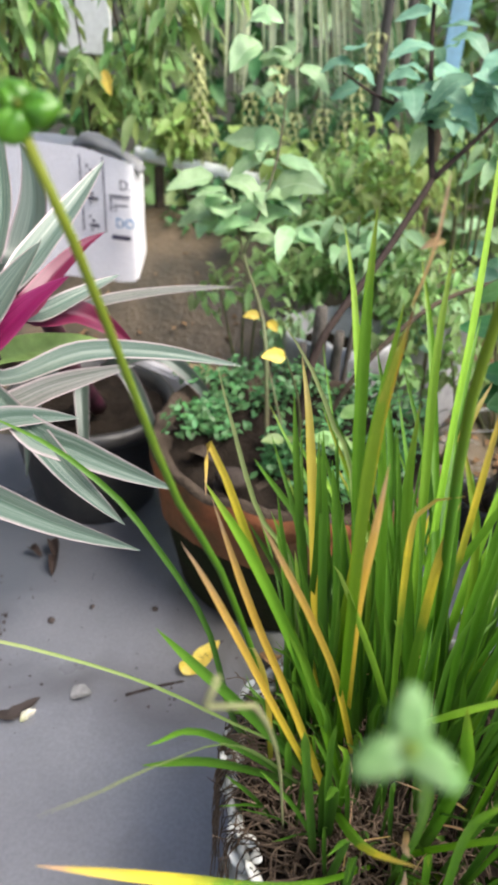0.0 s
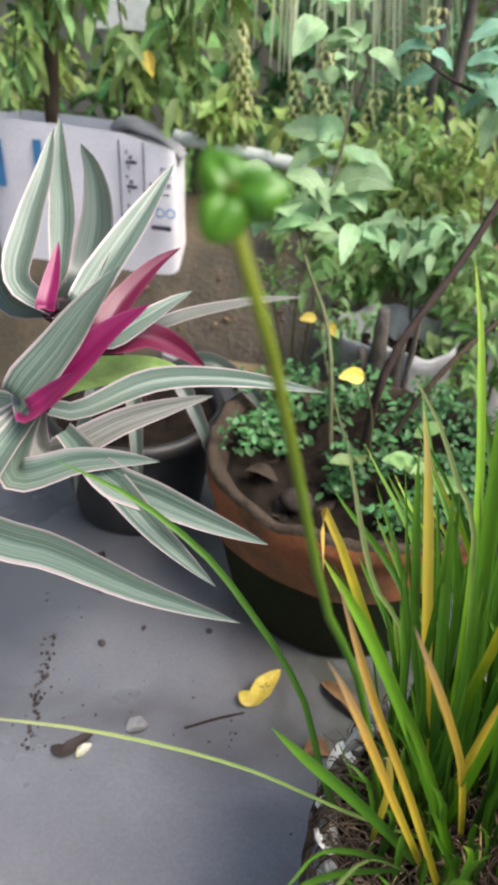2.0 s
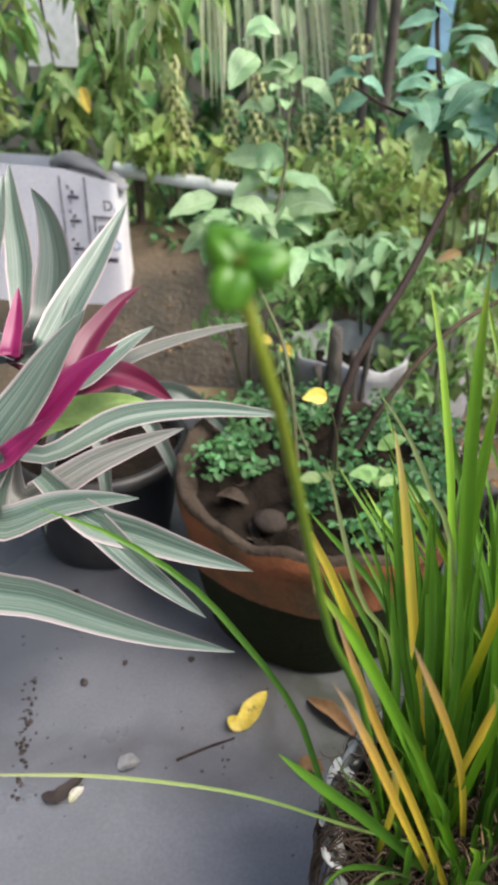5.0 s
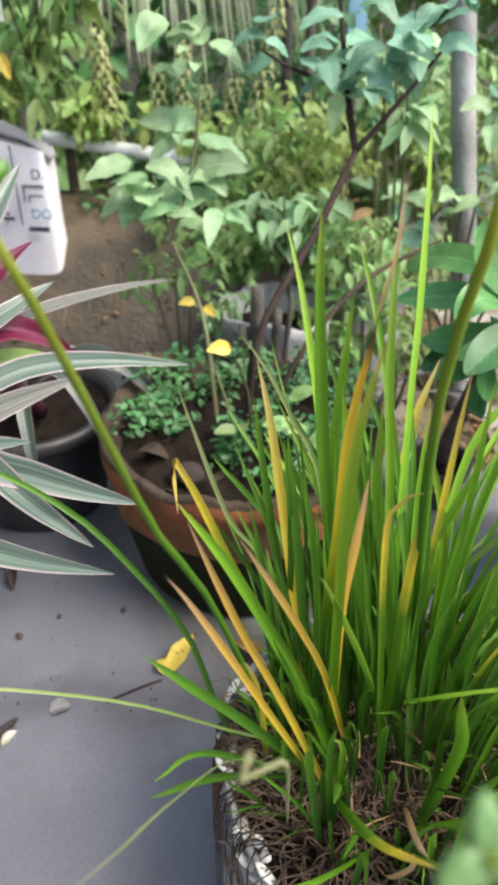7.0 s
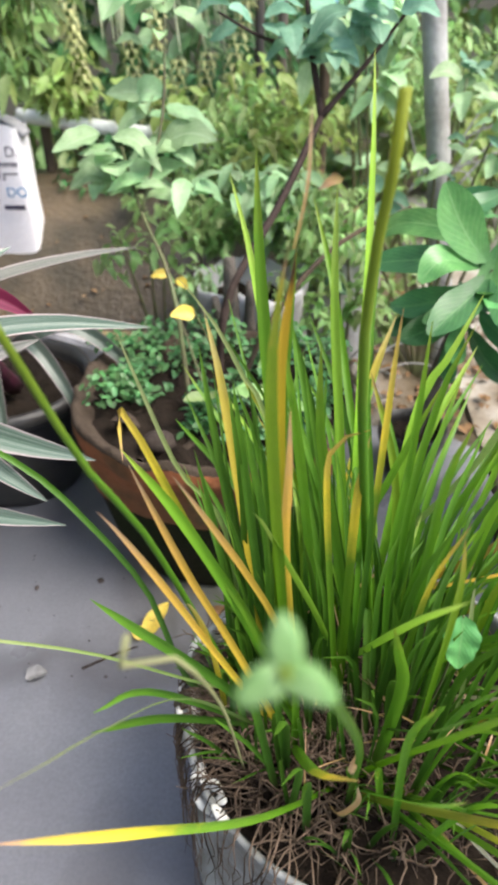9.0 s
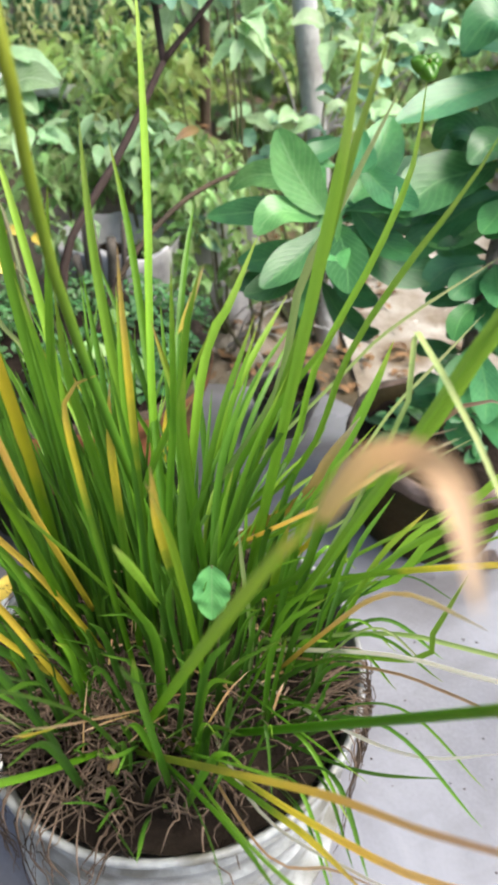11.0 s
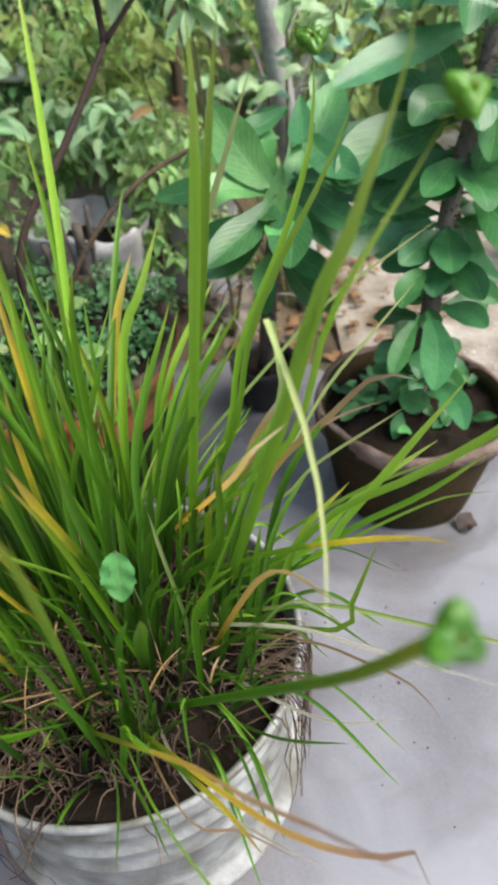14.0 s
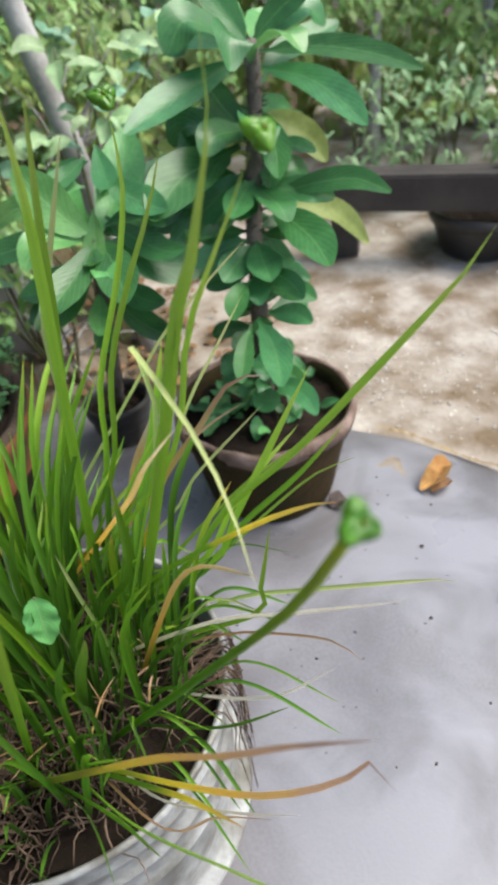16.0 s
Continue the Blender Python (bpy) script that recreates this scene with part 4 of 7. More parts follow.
def clover_leaf():
    bm = bmesh.new()
    c = Vector((0.410, 0.505, 0.404))
    ribbon(bm, [c + Vector((0, 0.005, 0.018)), c + Vector((0, -0.003, 0)), c + Vector((0, -0.008, -0.021))], 0.026, lambda v: oval(v) * (0.88 + 0.12 * abs(math.sin(v * 14))), 24, 8, 0.2, (0, -1, 0.3), 0.06)
    part("round_leaf", bm, M_LEAF_FRESH, lily, "fresh green round weed leaf")
    stem(lily, M_STEM, 0.0012, 0.0008, (0.408, 0.55, 0.22), (0.414, 0.53, 0.32), c + Vector((0, 0.005, 0.018)), name="weed_stalk")


clover_leaf()
stem(lily, BLADES["white"], 0.0008, 0.0011, (0.262, 0.500, 0.235), (0.256, 0.430, 0.420), (0.251, 0.370, 0.540), (0.246, 0.342, 0.588), (0.236, 0.330, 0.598), (0.230, 0.323, 0.608), (0.231, 0.325, 0.619), (0.237, 0.330, 0.618), (0.238, 0.330, 0.612), name="withered_stalk", label="curled white withered stalk")


def roots():
    """Dry roots matted over the soil and hanging over the rim."""
    rnd = random.Random(8)
    bm = bmesh.new()
    for k in range(520):
        a = rnd.uniform(0, 6.28) if k % 6 == 0 else rnd.choice([rnd.gauss(4.3, 0.6), rnd.gauss(3.2, 0.5)])
        r = rnd.uniform(0.05, 0.142)
        pts = [POT + Vector((r * math.cos(a), r * math.sin(a), 0.168))]
        w = rnd.uniform(0, 6.28)
        for j in range(5):
            w += rnd.uniform(-1.3, 1.3)
            q = pts[-1] + Vector((math.cos(w), math.sin(w), 0)) * rnd.uniform(0.006, 0.018)
            q.z = POT.z + 0.164 + rnd.uniform(0, 0.030)
            pts.append(q)
        tube(bm, pts, rnd.uniform(0.0006, 0.0016), 0.0004, 9, 4)
    for k in range(130):
        a = rnd.choice([rnd.gauss(3.0, 0.32), rnd.gauss(-0.35, 0.14), rnd.gauss(-0.2, 0.15), rnd.gauss(3.1, 0.25), rnd.gauss(4.0, 0.3), rnd.gauss(3.3, 0.3)])
        d = Vector((math.cos(a), math.sin(a), 0))
        side = Vector((-d.y, d.x, 0))
        z, h = 0.180, min(0.22, abs(rnd.gauss(0.10, 0.06)) + 0.015)
        pts = [POT + d * rnd.uniform(0.10, 0.14) + side * rnd.uniform(-0.04, 0.04) + Vector((0, 0, z - 0.010)), POT + d * 0.166 + Vector((0, 0, z + 0.005))]
        s = 0.0
        for j in range(1, 6):
            s += rnd.uniform(-0.010, 0.010)
            pts.append(POT + d * (0.174 + rnd.uniform(0, 0.006)) + side * s + Vector((0, 0, z - h * j / 5)))
        tube(bm, pts, rnd.uniform(0.0005, 0.0012), 0.0003, 14, 4)
    part("root_mat", bm, M_ROOT, lily, "matted dry brown roots")["kind"] = "stuff"


roots()


def flakes():
    rnd = random.Random(4)
    for k in range(30):
        a = rnd.uniform(2.5, 3.9)
        d = Vector((math.cos(a), math.sin(a), 0))
        p = POT + d * rnd.uniform(0.158, 0.173) + Vector((0, 0, 0.1795 - rnd.uniform(0, 0.018)))
        bm = bmesh.new()
        bmesh.ops.create_uvsphere(bm, u_segments=8, v_segments=6, radius=0.5, matrix=Matrix.LocRotScale(p, Euler((rnd.uniform(-0.6, 0.6), rnd.uniform(-0.6, 0.6), a + 1.57 + rnd.uniform(-0.5, 0.5))), (rnd.uniform(0.012, 0.028), 0.0095, 0.0045)))
        for v in bm.verts:
            v.co += Vector((1, 1, 1)) * 0.0012 * noise.noise(v.co * 300)
        part("paint_flake", bm, M_CHIP, WHITE_POT)


flakes()


# ---- terracotta bowl with its shrub ----
BOWL = Vector((0.180, 1.085, 0))


def chip(bm):
    """Breaks and wears the upper edge of the bowl unevenly round its turn."""
    for v in bm.verts:
        if v.co.z > 0.225 and v.co.xy.length > 0.15:
            a = math.atan2(v.co.y, v.co.x)
            c, q = math.cos(a), math.sin(a)
            n = noise.noise((c * 3.1, q * 3.1, 2.0)) + 0.7 * noise.noise((c * 9, q * 9, 5.0)) + 0.4 * noise.noise((c * 24, q * 24, 1.0))
            k = (v.co.z - 0.225) / 0.033
            v.co.z += 0.013 * k * min(0.35, n)
            v.co.xy *= 1 + 0.012 * k * n


def terracotta_bowl():
    t = thing("terracotta_bowl", "wide terracotta bowl with chipped rim and mossy base", "plant pot", at=BOWL)
    bm = bmesh.new()
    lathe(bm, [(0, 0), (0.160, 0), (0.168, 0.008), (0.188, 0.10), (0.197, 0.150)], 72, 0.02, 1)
    part("base", bm, M_MOSS, t, "mossy lower body, taken near black for the shade there", local=True)
    bm = bmesh.new()
    lathe(bm, [(0.196, 0.148), (0.203, 0.19), (0.205, 0.215), (0.212, 0.220), (0.2150, 0.236), (0.2135, 0.2485)], 120, 0.05, 4)
    chip(bm)
    part("rim", bm, M_TERRA, t, "orange-red chipped rim", local=True)
    bm = bmesh.new()
    lathe(bm, [(0.2135, 0.248), (0.212, 0.2550), (0.206, 0.2575), (0.199, 0.254), (0.191, 0.243), (0.178, 0.228), (0, 0.218)], 120, 0.05, 4)
    chip(bm)
    part("rim_lip", bm, M_LIP, t, "crumbling earthy lip", local=True)
    part("soil", disc_soil(0.192, 0.236, 0.02, 7), M_SOIL, t, local=True)
    return t


terracotta_bowl()


def crown(name, parent, centre, radii, count, size, material, shape=oval, droop=0.3, seed=0, stretch=1.9, kind="", n=4, hollow=0.0):
    """Many small leaves through an uneven volume, in one mesh."""
    rnd = random.Random(seed)
    bm = bmesh.new()
    made = 0
    while made < count:
        d = Vector((rnd.gauss(0, 1), rnd.gauss(0, 1), rnd.gauss(0, 1))).normalized() * rnd.random() ** 0.4
        if d.length < hollow:
            continue
        p = Vector((centre[0] + d.x * radii[0], centre[1] + d.y * radii[1], centre[2] + d.z * radii[2]))
        if noise.noise(p * 9 + Vector((seed, 0, 0))) < -0.08:
            made += 0.25
            continue
        s = size * rnd.uniform(0.5, 1.35)
        a = rnd.uniform(0, 2 * math.pi)
        way = Vector((math.cos(a), math.sin(a), rnd.uniform(-0.9, 0.35) - droop)).normalized()
        bend = Vector((0, 0, -droop * s * 0.35))
        ribbon(bm, [p, p + way * s * 0.5 - bend * 0.4, p + way * s + bend], s / stretch, shape, n, 2, 0.3, (rnd.uniform(-0.5, 0.5), rnd.uniform(-0.9, 0.1), 1))
        made += 1
    ob = part(name, bm, material, parent)
    if kind:
        ob["kind"] = kind
    return ob


# ---- shrub in the bowl ----
shrub = thing("shrub", "pale-leaved woody shrub growing in a terracotta bowl", "plant", at=(0.19, 1.07, 0.23))


def wide_leaf(parent, material, size, ratio, base, way, face=(0, -0.6, 1), shape=oval, droop=0.25, name="leaf", trough=0.3):
    """One broad leaf from its foot along a way."""
    b, w = Vector(base), Vector(way).normalized()
    bm = bmesh.new()
    ribbon(bm, [b, b + w * size * 0.5 + Vector((0, 0, droop * size * 0.18)), b + w * size - Vector((0, 0, droop * size * 0.45))], size * ratio, shape, 10, 6, trough, face, 0.05)
    return part(name, bm, material, parent)


stem(shrub, M_STICK, 0.0065, 0.005, (0.19, 1.07, 0.23), (0.205, 1.07, 0.40), (0.276, 1.173, 0.511), (0.33, 1.265, 0.605), name="trunk")
stem(shrub, M_STICK, 0.005, 0.003, (0.33, 1.265, 0.605), (0.315, 1.337, 0.679), (0.30, 1.44, 0.79), (0.29, 1.46, 0.9), name="branch")
stem(shrub, M_STICK, 0.0045, 0.002, (0.33, 1.265, 0.605), (0.40, 1.30, 0.68), (0.46, 1.33, 0.75), name="branch")
stem(shrub, M_STICK, 0.004, 0.0015, (0.315, 1.337, 0.679), (0.24, 1.33, 0.70), (0.18, 1.32, 0.73), name="branch")
stem(shrub, M_STEM, 0.004, 0.002, (0.15, 1.05, 0.24), (0.12, 1.13, 0.40), (0.06, 1.25, 0.47), (0.02, 1.33, 0.55), name="branch")
stem(shrub, M_STEM, 0.003, 0.0015, (0.06, 1.25, 0.47), (0.09, 1.33, 0.6), (0.09, 1.4, 0.74), name="branch")
stem(shrub, M_BARK, 0.005, 0.003, (0.21, 1.09, 0.23), (0.27, 1.12, 0.36), (0.36, 1.2, 0.44), (0.48, 1.3, 0.47), name="branch")


def shrub_leaves():
    rnd = random.Random(11)

    def tuft(foot, count, size, spread, material):
        turn = rnd.uniform(0, 6.28)
        for k in range(count):
            a = turn + k * 2.4 + rnd.uniform(-0.4, 0.4)
            off = Vector((rnd.uniform(-1, 1), rnd.uniform(-1, 1), rnd.uniform(-1, 1))) * spread
            wide_leaf(shrub, material, size * rnd.uniform(0.55, 1.2), rnd.uniform(0.45, 0.62), Vector(foot) + off,
                      (math.cos(a), math.sin(a) * 0.8, rnd.uniform(-0.45, 0.3)), (rnd.uniform(-0.5, 0.5), rnd.uniform(-1.1, -0.2), 1), ovate, rnd.uniform(0.1, 0.7), trough=rnd.uniform(0.1, 0.35))

    for foot, count, size in (((0.0, 1.30, 0.55), 7, 0.072), ((0.07, 1.36, 0.60), 7, 0.078), ((0.10, 1.33, 0.54), 8, 0.085), ((-0.02, 1.33, 0.50), 7, 0.075), ((0.06, 1.28, 0.50), 7, 0.07),
                              ((0.09, 1.40, 0.74), 7, 0.055), ((0.06, 1.40, 0.68), 5, 0.05), ((0.02, 1.40, 0.78), 4, 0.06), ((0.14, 1.30, 0.50), 6, 0.06)):
        tuft(foot, count, size, 0.022, M_LEAF_SAGE)
    for foot, count in (((0.31, 1.33, 0.70), 9), ((0.36, 1.30, 0.70), 9), ((0.42, 1.32, 0.74), 9), ((0.22, 1.33, 0.73), 7), ((0.30, 1.42, 0.80), 8), ((0.45, 1.33, 0.80), 8)):
        tuft(foot, count, 0.062, 0.035, M_LEAF_TEAL)


def pale_shrub():
    """Blue-green leafy shrub between the post and the euphorbia."""
    t = thing("shrub", "blue-green broad-leaved shrub behind the euphorbia", "plant", at=(0.60, 1.60, 0.0))
    rnd = random.Random(31)
    for foot, count in (((0.64, 1.50, 0.53), 9), ((0.56, 1.54, 0.49), 8), ((0.48, 1.60, 0.45), 8), ((0.70, 1.54, 0.60), 9), ((0.60, 1.58, 0.62), 8), ((0.78, 1.58, 0.62), 8), ((0.44, 1.52, 0.36), 8), ((0.36, 1.48, 0.31), 8)):
        stem(t, M_STEM, 0.005, 0.002, (0.60, 1.60, -0.02), (0.60 + (foot[0] - 0.60) * 0.5, 1.60, foot[2] * 0.55), foot, name="branch")
        for k in range(count):
            a = k * 2.4 + rnd.uniform(-0.4, 0.4)
            wide_leaf(t, M_LEAF_SAGE if k % 3 else M_LEAF_TEAL, rnd.uniform(0.032, 0.07), rnd.uniform(0.5, 0.65), Vector(foot) + Vector((rnd.uniform(-1, 1), rnd.uniform(-1, 1), rnd.uniform(-1, 1))) * 0.035,
                      (math.cos(a), math.sin(a), rnd.uniform(-0.4, 0.3)), (rnd.uniform(-0.5, 0.5), rnd.uniform(-1.1, -0.2), 1), ovate, rnd.uniform(0.1, 0.6))


pale_shrub()


shrub_leaves()
for base, way, size in (((0.178, 0.945, 0.44), (-1, -0.5, 0.25), 0.032), ((0.085, 1.30, 0.352), (-1, -0.4, 0.1), 0.03), ((0.10, 1.30, 0.345), (0.6, -0.6, -0.2), 0.03)):
    wide_leaf(shrub, M_LEAF_FALL, size, 0.6, base, way, (0, -1, 0.8), ovate, name="yellow_leaf")
wide_leaf(shrub, BLADES["tan"], 0.042, 0.38, (0.375, 1.35, 0.50), (-1, -0.3, -0.25), (0, -1, 0.6), ovate, name="dry_leaf")
stem(shrub, M_STEM, 0.0022, 0.001, (0.20, 1.04, 0.25), (0.195, 0.99, 0.36), (0.178, 0.945, 0.442), name="shoot")
stem(shrub, M_STEM, 0.0022, 0.001, (0.17, 1.08, 0.25), (0.12, 1.2, 0.31), (0.09, 1.30, 0.35), name="shoot")
stump = thing("tree_stump", "jagged grey-brown dead stump behind the bowl", "stump", at=(0.20, 1.33, 0.0))
for dx, top, r in ((0.0, 0.38, 0.022), (0.028, 0.34, 0.016), (-0.02, 0.31, 0.014), (0.045, 0.37, 0.008)):
    stem(stump, M_TRUNK, r * 1.2, r * 0.5, (0.20 + dx * 0.6, 1.335, -0.02), (0.195 + dx, 1.32, 0.2), (0.19 + dx * 1.3, 1.305, top), name="splinter")
herb = thing("ground_herb", "low small-leaved green herb covering bowl soil", "plant", at=(0.165, 1.06, 0.24))
for cx, cy, n in ((0.07, 1.10, 150), (0.20, 0.985, 150), (0.25, 0.965, 190), (0.30, 1.01, 190), (0.22, 1.06, 130), (0.04, 1.15, 130), (0.33, 1.08, 150), (0.14, 1.17, 150), (0.26, 1.17, 130), (0.00, 1.19, 130), (0.04, 1.06, 130), (0.15, 1.02, 110), (0.08, 1.245, 150), (0.17, 1.265, 150), (0.27, 1.25, 150), (0.35, 1.19, 130)):
    crown("foliage", herb, (cx, cy, 0.265), (0.055, 0.05, 0.034), int(n * 1.25), 0.0125, M_HERB, oval, 0.1, int(cx * 900), 1.7)
for k in range(9):
    rr = random.Random(k)
    wide_leaf(herb, M_LEAF_MID, rr.uniform(0.03, 0.05), 0.5, (0.22 + rr.uniform(-0.05, 0.06), 1.0 + rr.uniform(-0.04, 0.04), 0.29 + rr.uniform(0, 0.04)), (rr.uniform(-1, 1), rr.uniform(-1, 0.3), 0.2))


# ---- rhoeo ----
def stripe_mat(name, dark, light, edge, under):
    """Long green leaf with pale lengthwise stripes and a pink-white edge."""
    m = bpy.data.materials.new(name)
    m.use_nodes = True
    nt, bsdf = m.node_tree, m.node_tree.nodes["Principled BSDF"]
    L = nt.links.new
    uv = nt.nodes.new("ShaderNodeUVMap")
    mp = nt.nodes.new("ShaderNodeMapping")
    mp.inputs["Scale"].default_value = (17.0, 0.55, 1)
    L(uv.outputs[0], mp.inputs[0])
    info = nt.nodes.new("ShaderNodeObjectInfo")
    cb = nt.nodes.new("ShaderNodeCombineXYZ")
    L(info.outputs["Random"], cb.inputs["Z"])
    sc = nt.nodes.new("ShaderNodeVectorMath")
    sc.operation = "MULTIPLY_ADD"
    L(cb.outputs[0], sc.inputs[0])
    sc.inputs[1].default_value = (0, 0, 40)
    L(mp.outputs[0], sc.inputs[2])
    nz = nt.nodes.new("ShaderNodeTexNoise")
    nz.inputs["Scale"].default_value, nz.inputs["Detail"].default_value, nz.inputs["Roughness"].default_value = 1.3, 7, 0.72
    L(sc.outputs[0], nz.inputs["Vector"])
    r = nt.nodes.new("ShaderNodeValToRGB")
    r.color_ramp.elements[0].position, r.color_ramp.elements[0].color = 0.42, (*dark, 1)
    r.color_ramp.elements[1].position, r.color_ramp.elements[1].color = 0.66, (*light, 1)
    L(nz.outputs["Fac"], r.inputs["Fac"])
    sep = nt.nodes.new("ShaderNodeSeparateXYZ")
    L(uv.outputs[0], sep.inputs[0])
    e = nt.nodes.new("ShaderNodeMath")
    e.operation = "SUBTRACT"
    L(sep.outputs["X"], e.inputs[0])
    e.inputs[1].default_value = 0.5
    ab = nt.nodes.new("ShaderNodeMath")
    ab.operation = "ABSOLUTE"
    L(e.outputs[0], ab.inputs[0])
    wob = nt.nodes.new("ShaderNodeMath")
    wob.operation = "MULTIPLY_ADD"
    L(nz.outputs["Fac"], wob.inputs[0])
    wob.inputs[1].default_value = 0.22
    L(ab.outputs[0], wob.inputs[2])
    er = nt.nodes.new("ShaderNodeValToRGB")
    er.color_ramp.elements[0].position, er.color_ramp.elements[1].position = 0.50, 0.62
    L(wob.outputs[0], er.inputs["Fac"])
    mx = nt.nodes.new("ShaderNodeMix")
    mx.data_type = "RGBA"
    L(er.outputs["Color"], mx.inputs["Factor"])
    L(r.outputs["Color"], mx.inputs["A"])
    mx.inputs["B"].default_value = (*edge, 1)
    L(mx.outputs["Result"], bsdf.inputs["Base Color"])
    bsdf.inputs["Roughness"].default_value = 0.4
    leafy(m, 0.12)
    return m


RHOEO = {
    "rhoeo": stripe_mat("striped_leaf", (0.065, 0.115, 0.080), (0.25, 0.29, 0.245), (0.58, 0.45, 0.45), None),
    "rhoeo_grey": stripe_mat("grey_striped_leaf", (0.095, 0.105, 0.085), (0.27, 0.255, 0.23), (0.46, 0.36, 0.36), None),
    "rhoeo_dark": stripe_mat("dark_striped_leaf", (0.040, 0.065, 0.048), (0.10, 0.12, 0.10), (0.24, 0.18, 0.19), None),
    "rhoeo_pink": stripe_mat("magenta_leaf", (0.20, 0.006, 0.07), (0.32, 0.02, 0.125), (0.36, 0.07, 0.17), None),
    "rhoeo_maroon": stripe_mat("maroon_leaf", (0.10, 0.006, 0.028), (0.17, 0.012, 0.05), (0.22, 0.035, 0.08), None),
    "lime_leaf": M_LEAF_YEL,
}
rhoeo = thing("boat_lily", "striped green and white boat lily with magenta leaf backs", "plant", at=(-0.19, 1.25, 0.24))


def rhoeo_leaf(kind, width, *points):
    bm = bmesh.new()
    ribbon(bm, points, width / 1000, lance, 18, 8, 0.45, (0.1, -0.75, 0.7), 0.02, random.uniform(-0.15, 0.15))
    return part("leaf", bm, RHOEO[kind], rhoeo, {"rhoeo_pink": "magenta underside of leaf", "rhoeo_maroon": "maroon underside of leaf"}.get(kind, ""))


rhoeo_leaf("rhoeo", 24, (-0.092, 0.717, 0.490), (-0.063, 0.732, 0.477), (-0.009, 0.780, 0.491), (0.058, 0.816, 0.486), (0.143, 0.850, 0.467))
rhoeo_leaf("rhoeo_grey", 28, (-0.092, 0.717, 0.490), (-0.074, 0.691, 0.456), (-0.021, 0.735, 0.472), (0.019, 0.764, 0.480), (0.047, 0.782, 0.484))
rhoeo_leaf("rhoeo", 30, (-0.092, 0.717, 0.490), (-0.083, 0.655, 0.460), (-0.035, 0.671, 0.470), (-0.002, 0.679, 0.473), (0.029, 0.685, 0.473))
rhoeo_leaf("rhoeo", 29, (-0.059, 0.698, 0.479), (-0.009, 0.669, 0.461), (0.034, 0.664, 0.452), (0.077, 0.658, 0.444), (0.127, 0.653, 0.436))
rhoeo_leaf("rhoeo", 24, (-0.057, 0.698, 0.477), (-0.005, 0.668, 0.458), (0.034, 0.645, 0.441), (0.067, 0.628, 0.430), (0.096, 0.613, 0.422))
rhoeo_leaf("rhoeo", 32, (-0.092, 0.717, 0.490), (-0.086, 0.596, 0.464), (-0.013, 0.587, 0.450), (0.056, 0.579, 0.438), (0.123, 0.575, 0.432))
rhoeo_leaf("rhoeo_pink", 32, (-0.092, 0.717, 0.490), (-0.088, 0.692, 0.498), (-0.051, 0.710, 0.534), (-0.025, 0.723, 0.561), (0.007, 0.734, 0.585))
rhoeo_leaf("rhoeo_maroon", 28, (-0.108, 0.798, 0.539), (-0.054, 0.752, 0.539), (-0.035, 0.791, 0.566), (-0.018, 0.820, 0.586), (-0.001, 0.839, 0.597))
rhoeo_leaf("rhoeo", 38, (-0.092, 0.717, 0.490), (-0.091, 0.686, 0.507), (-0.060, 0.707, 0.550), (-0.038, 0.723, 0.583), (-0.017, 0.736, 0.612))
rhoeo_leaf("rhoeo", 33, (-0.108, 0.798, 0.539), (-0.078, 0.782, 0.553), (-0.064, 0.839, 0.585), (-0.052, 0.888, 0.613), (-0.039, 0.940, 0.646))
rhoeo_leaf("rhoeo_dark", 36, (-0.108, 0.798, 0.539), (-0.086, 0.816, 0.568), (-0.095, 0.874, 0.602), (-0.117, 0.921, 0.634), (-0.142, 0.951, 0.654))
rhoeo_leaf("rhoeo", 27, (-0.107, 0.807, 0.561), (-0.123, 0.860, 0.606), (-0.142, 0.902, 0.643), (-0.157, 0.941, 0.679))
rhoeo_leaf("rhoeo", 23, (-0.084, 0.787, 0.535), (-0.049, 0.771, 0.530), (-0.029, 0.816, 0.534), (-0.015, 0.848, 0.539), (-0.001, 0.876, 0.543))
rhoeo_leaf("rhoeo_grey", 15, (-0.083, 0.799, 0.531), (-0.047, 0.801, 0.519), (-0.012, 0.892, 0.510), (0.039, 0.980, 0.498), (0.092, 1.049, 0.485))
rhoeo_leaf("rhoeo_maroon", 30, (-0.086, 0.790, 0.533), (-0.053, 0.780, 0.525), (-0.027, 0.817, 0.517), (-0.003, 0.837, 0.499), (0.022, 0.854, 0.470))
rhoeo_leaf("lime_leaf", 34, (-0.092, 0.717, 0.490), (-0.081, 0.791, 0.478), (-0.056, 0.823, 0.475), (-0.032, 0.849, 0.470), (-0.010, 0.867, 0.461))
rhoeo_leaf("rhoeo_pink", 20, (-0.092, 0.717, 0.490), (-0.077, 0.675, 0.506), (-0.061, 0.676, 0.521), (-0.045, 0.677, 0.536), (-0.030, 0.677, 0.549))
rhoeo_leaf("rhoeo", 29, (-0.108, 0.798, 0.539), (-0.144, 0.801, 0.562), (-0.149, 0.841, 0.602), (-0.148, 0.879, 0.639), (-0.151, 0.914, 0.674))
rhoeo_leaf("rhoeo_pink", 18, (-0.108, 0.798, 0.539), (-0.105, 0.775, 0.550), (-0.106, 0.792, 0.568), (-0.107, 0.805, 0.582), (-0.109, 0.819, 0.596))
rhoeo_leaf("rhoeo", 34, (-0.092, 0.717, 0.490), (-0.121, 0.683, 0.475), (-0.157, 0.692, 0.498), (-0.193, 0.696, 0.513), (-0.228, 0.695, 0.521))
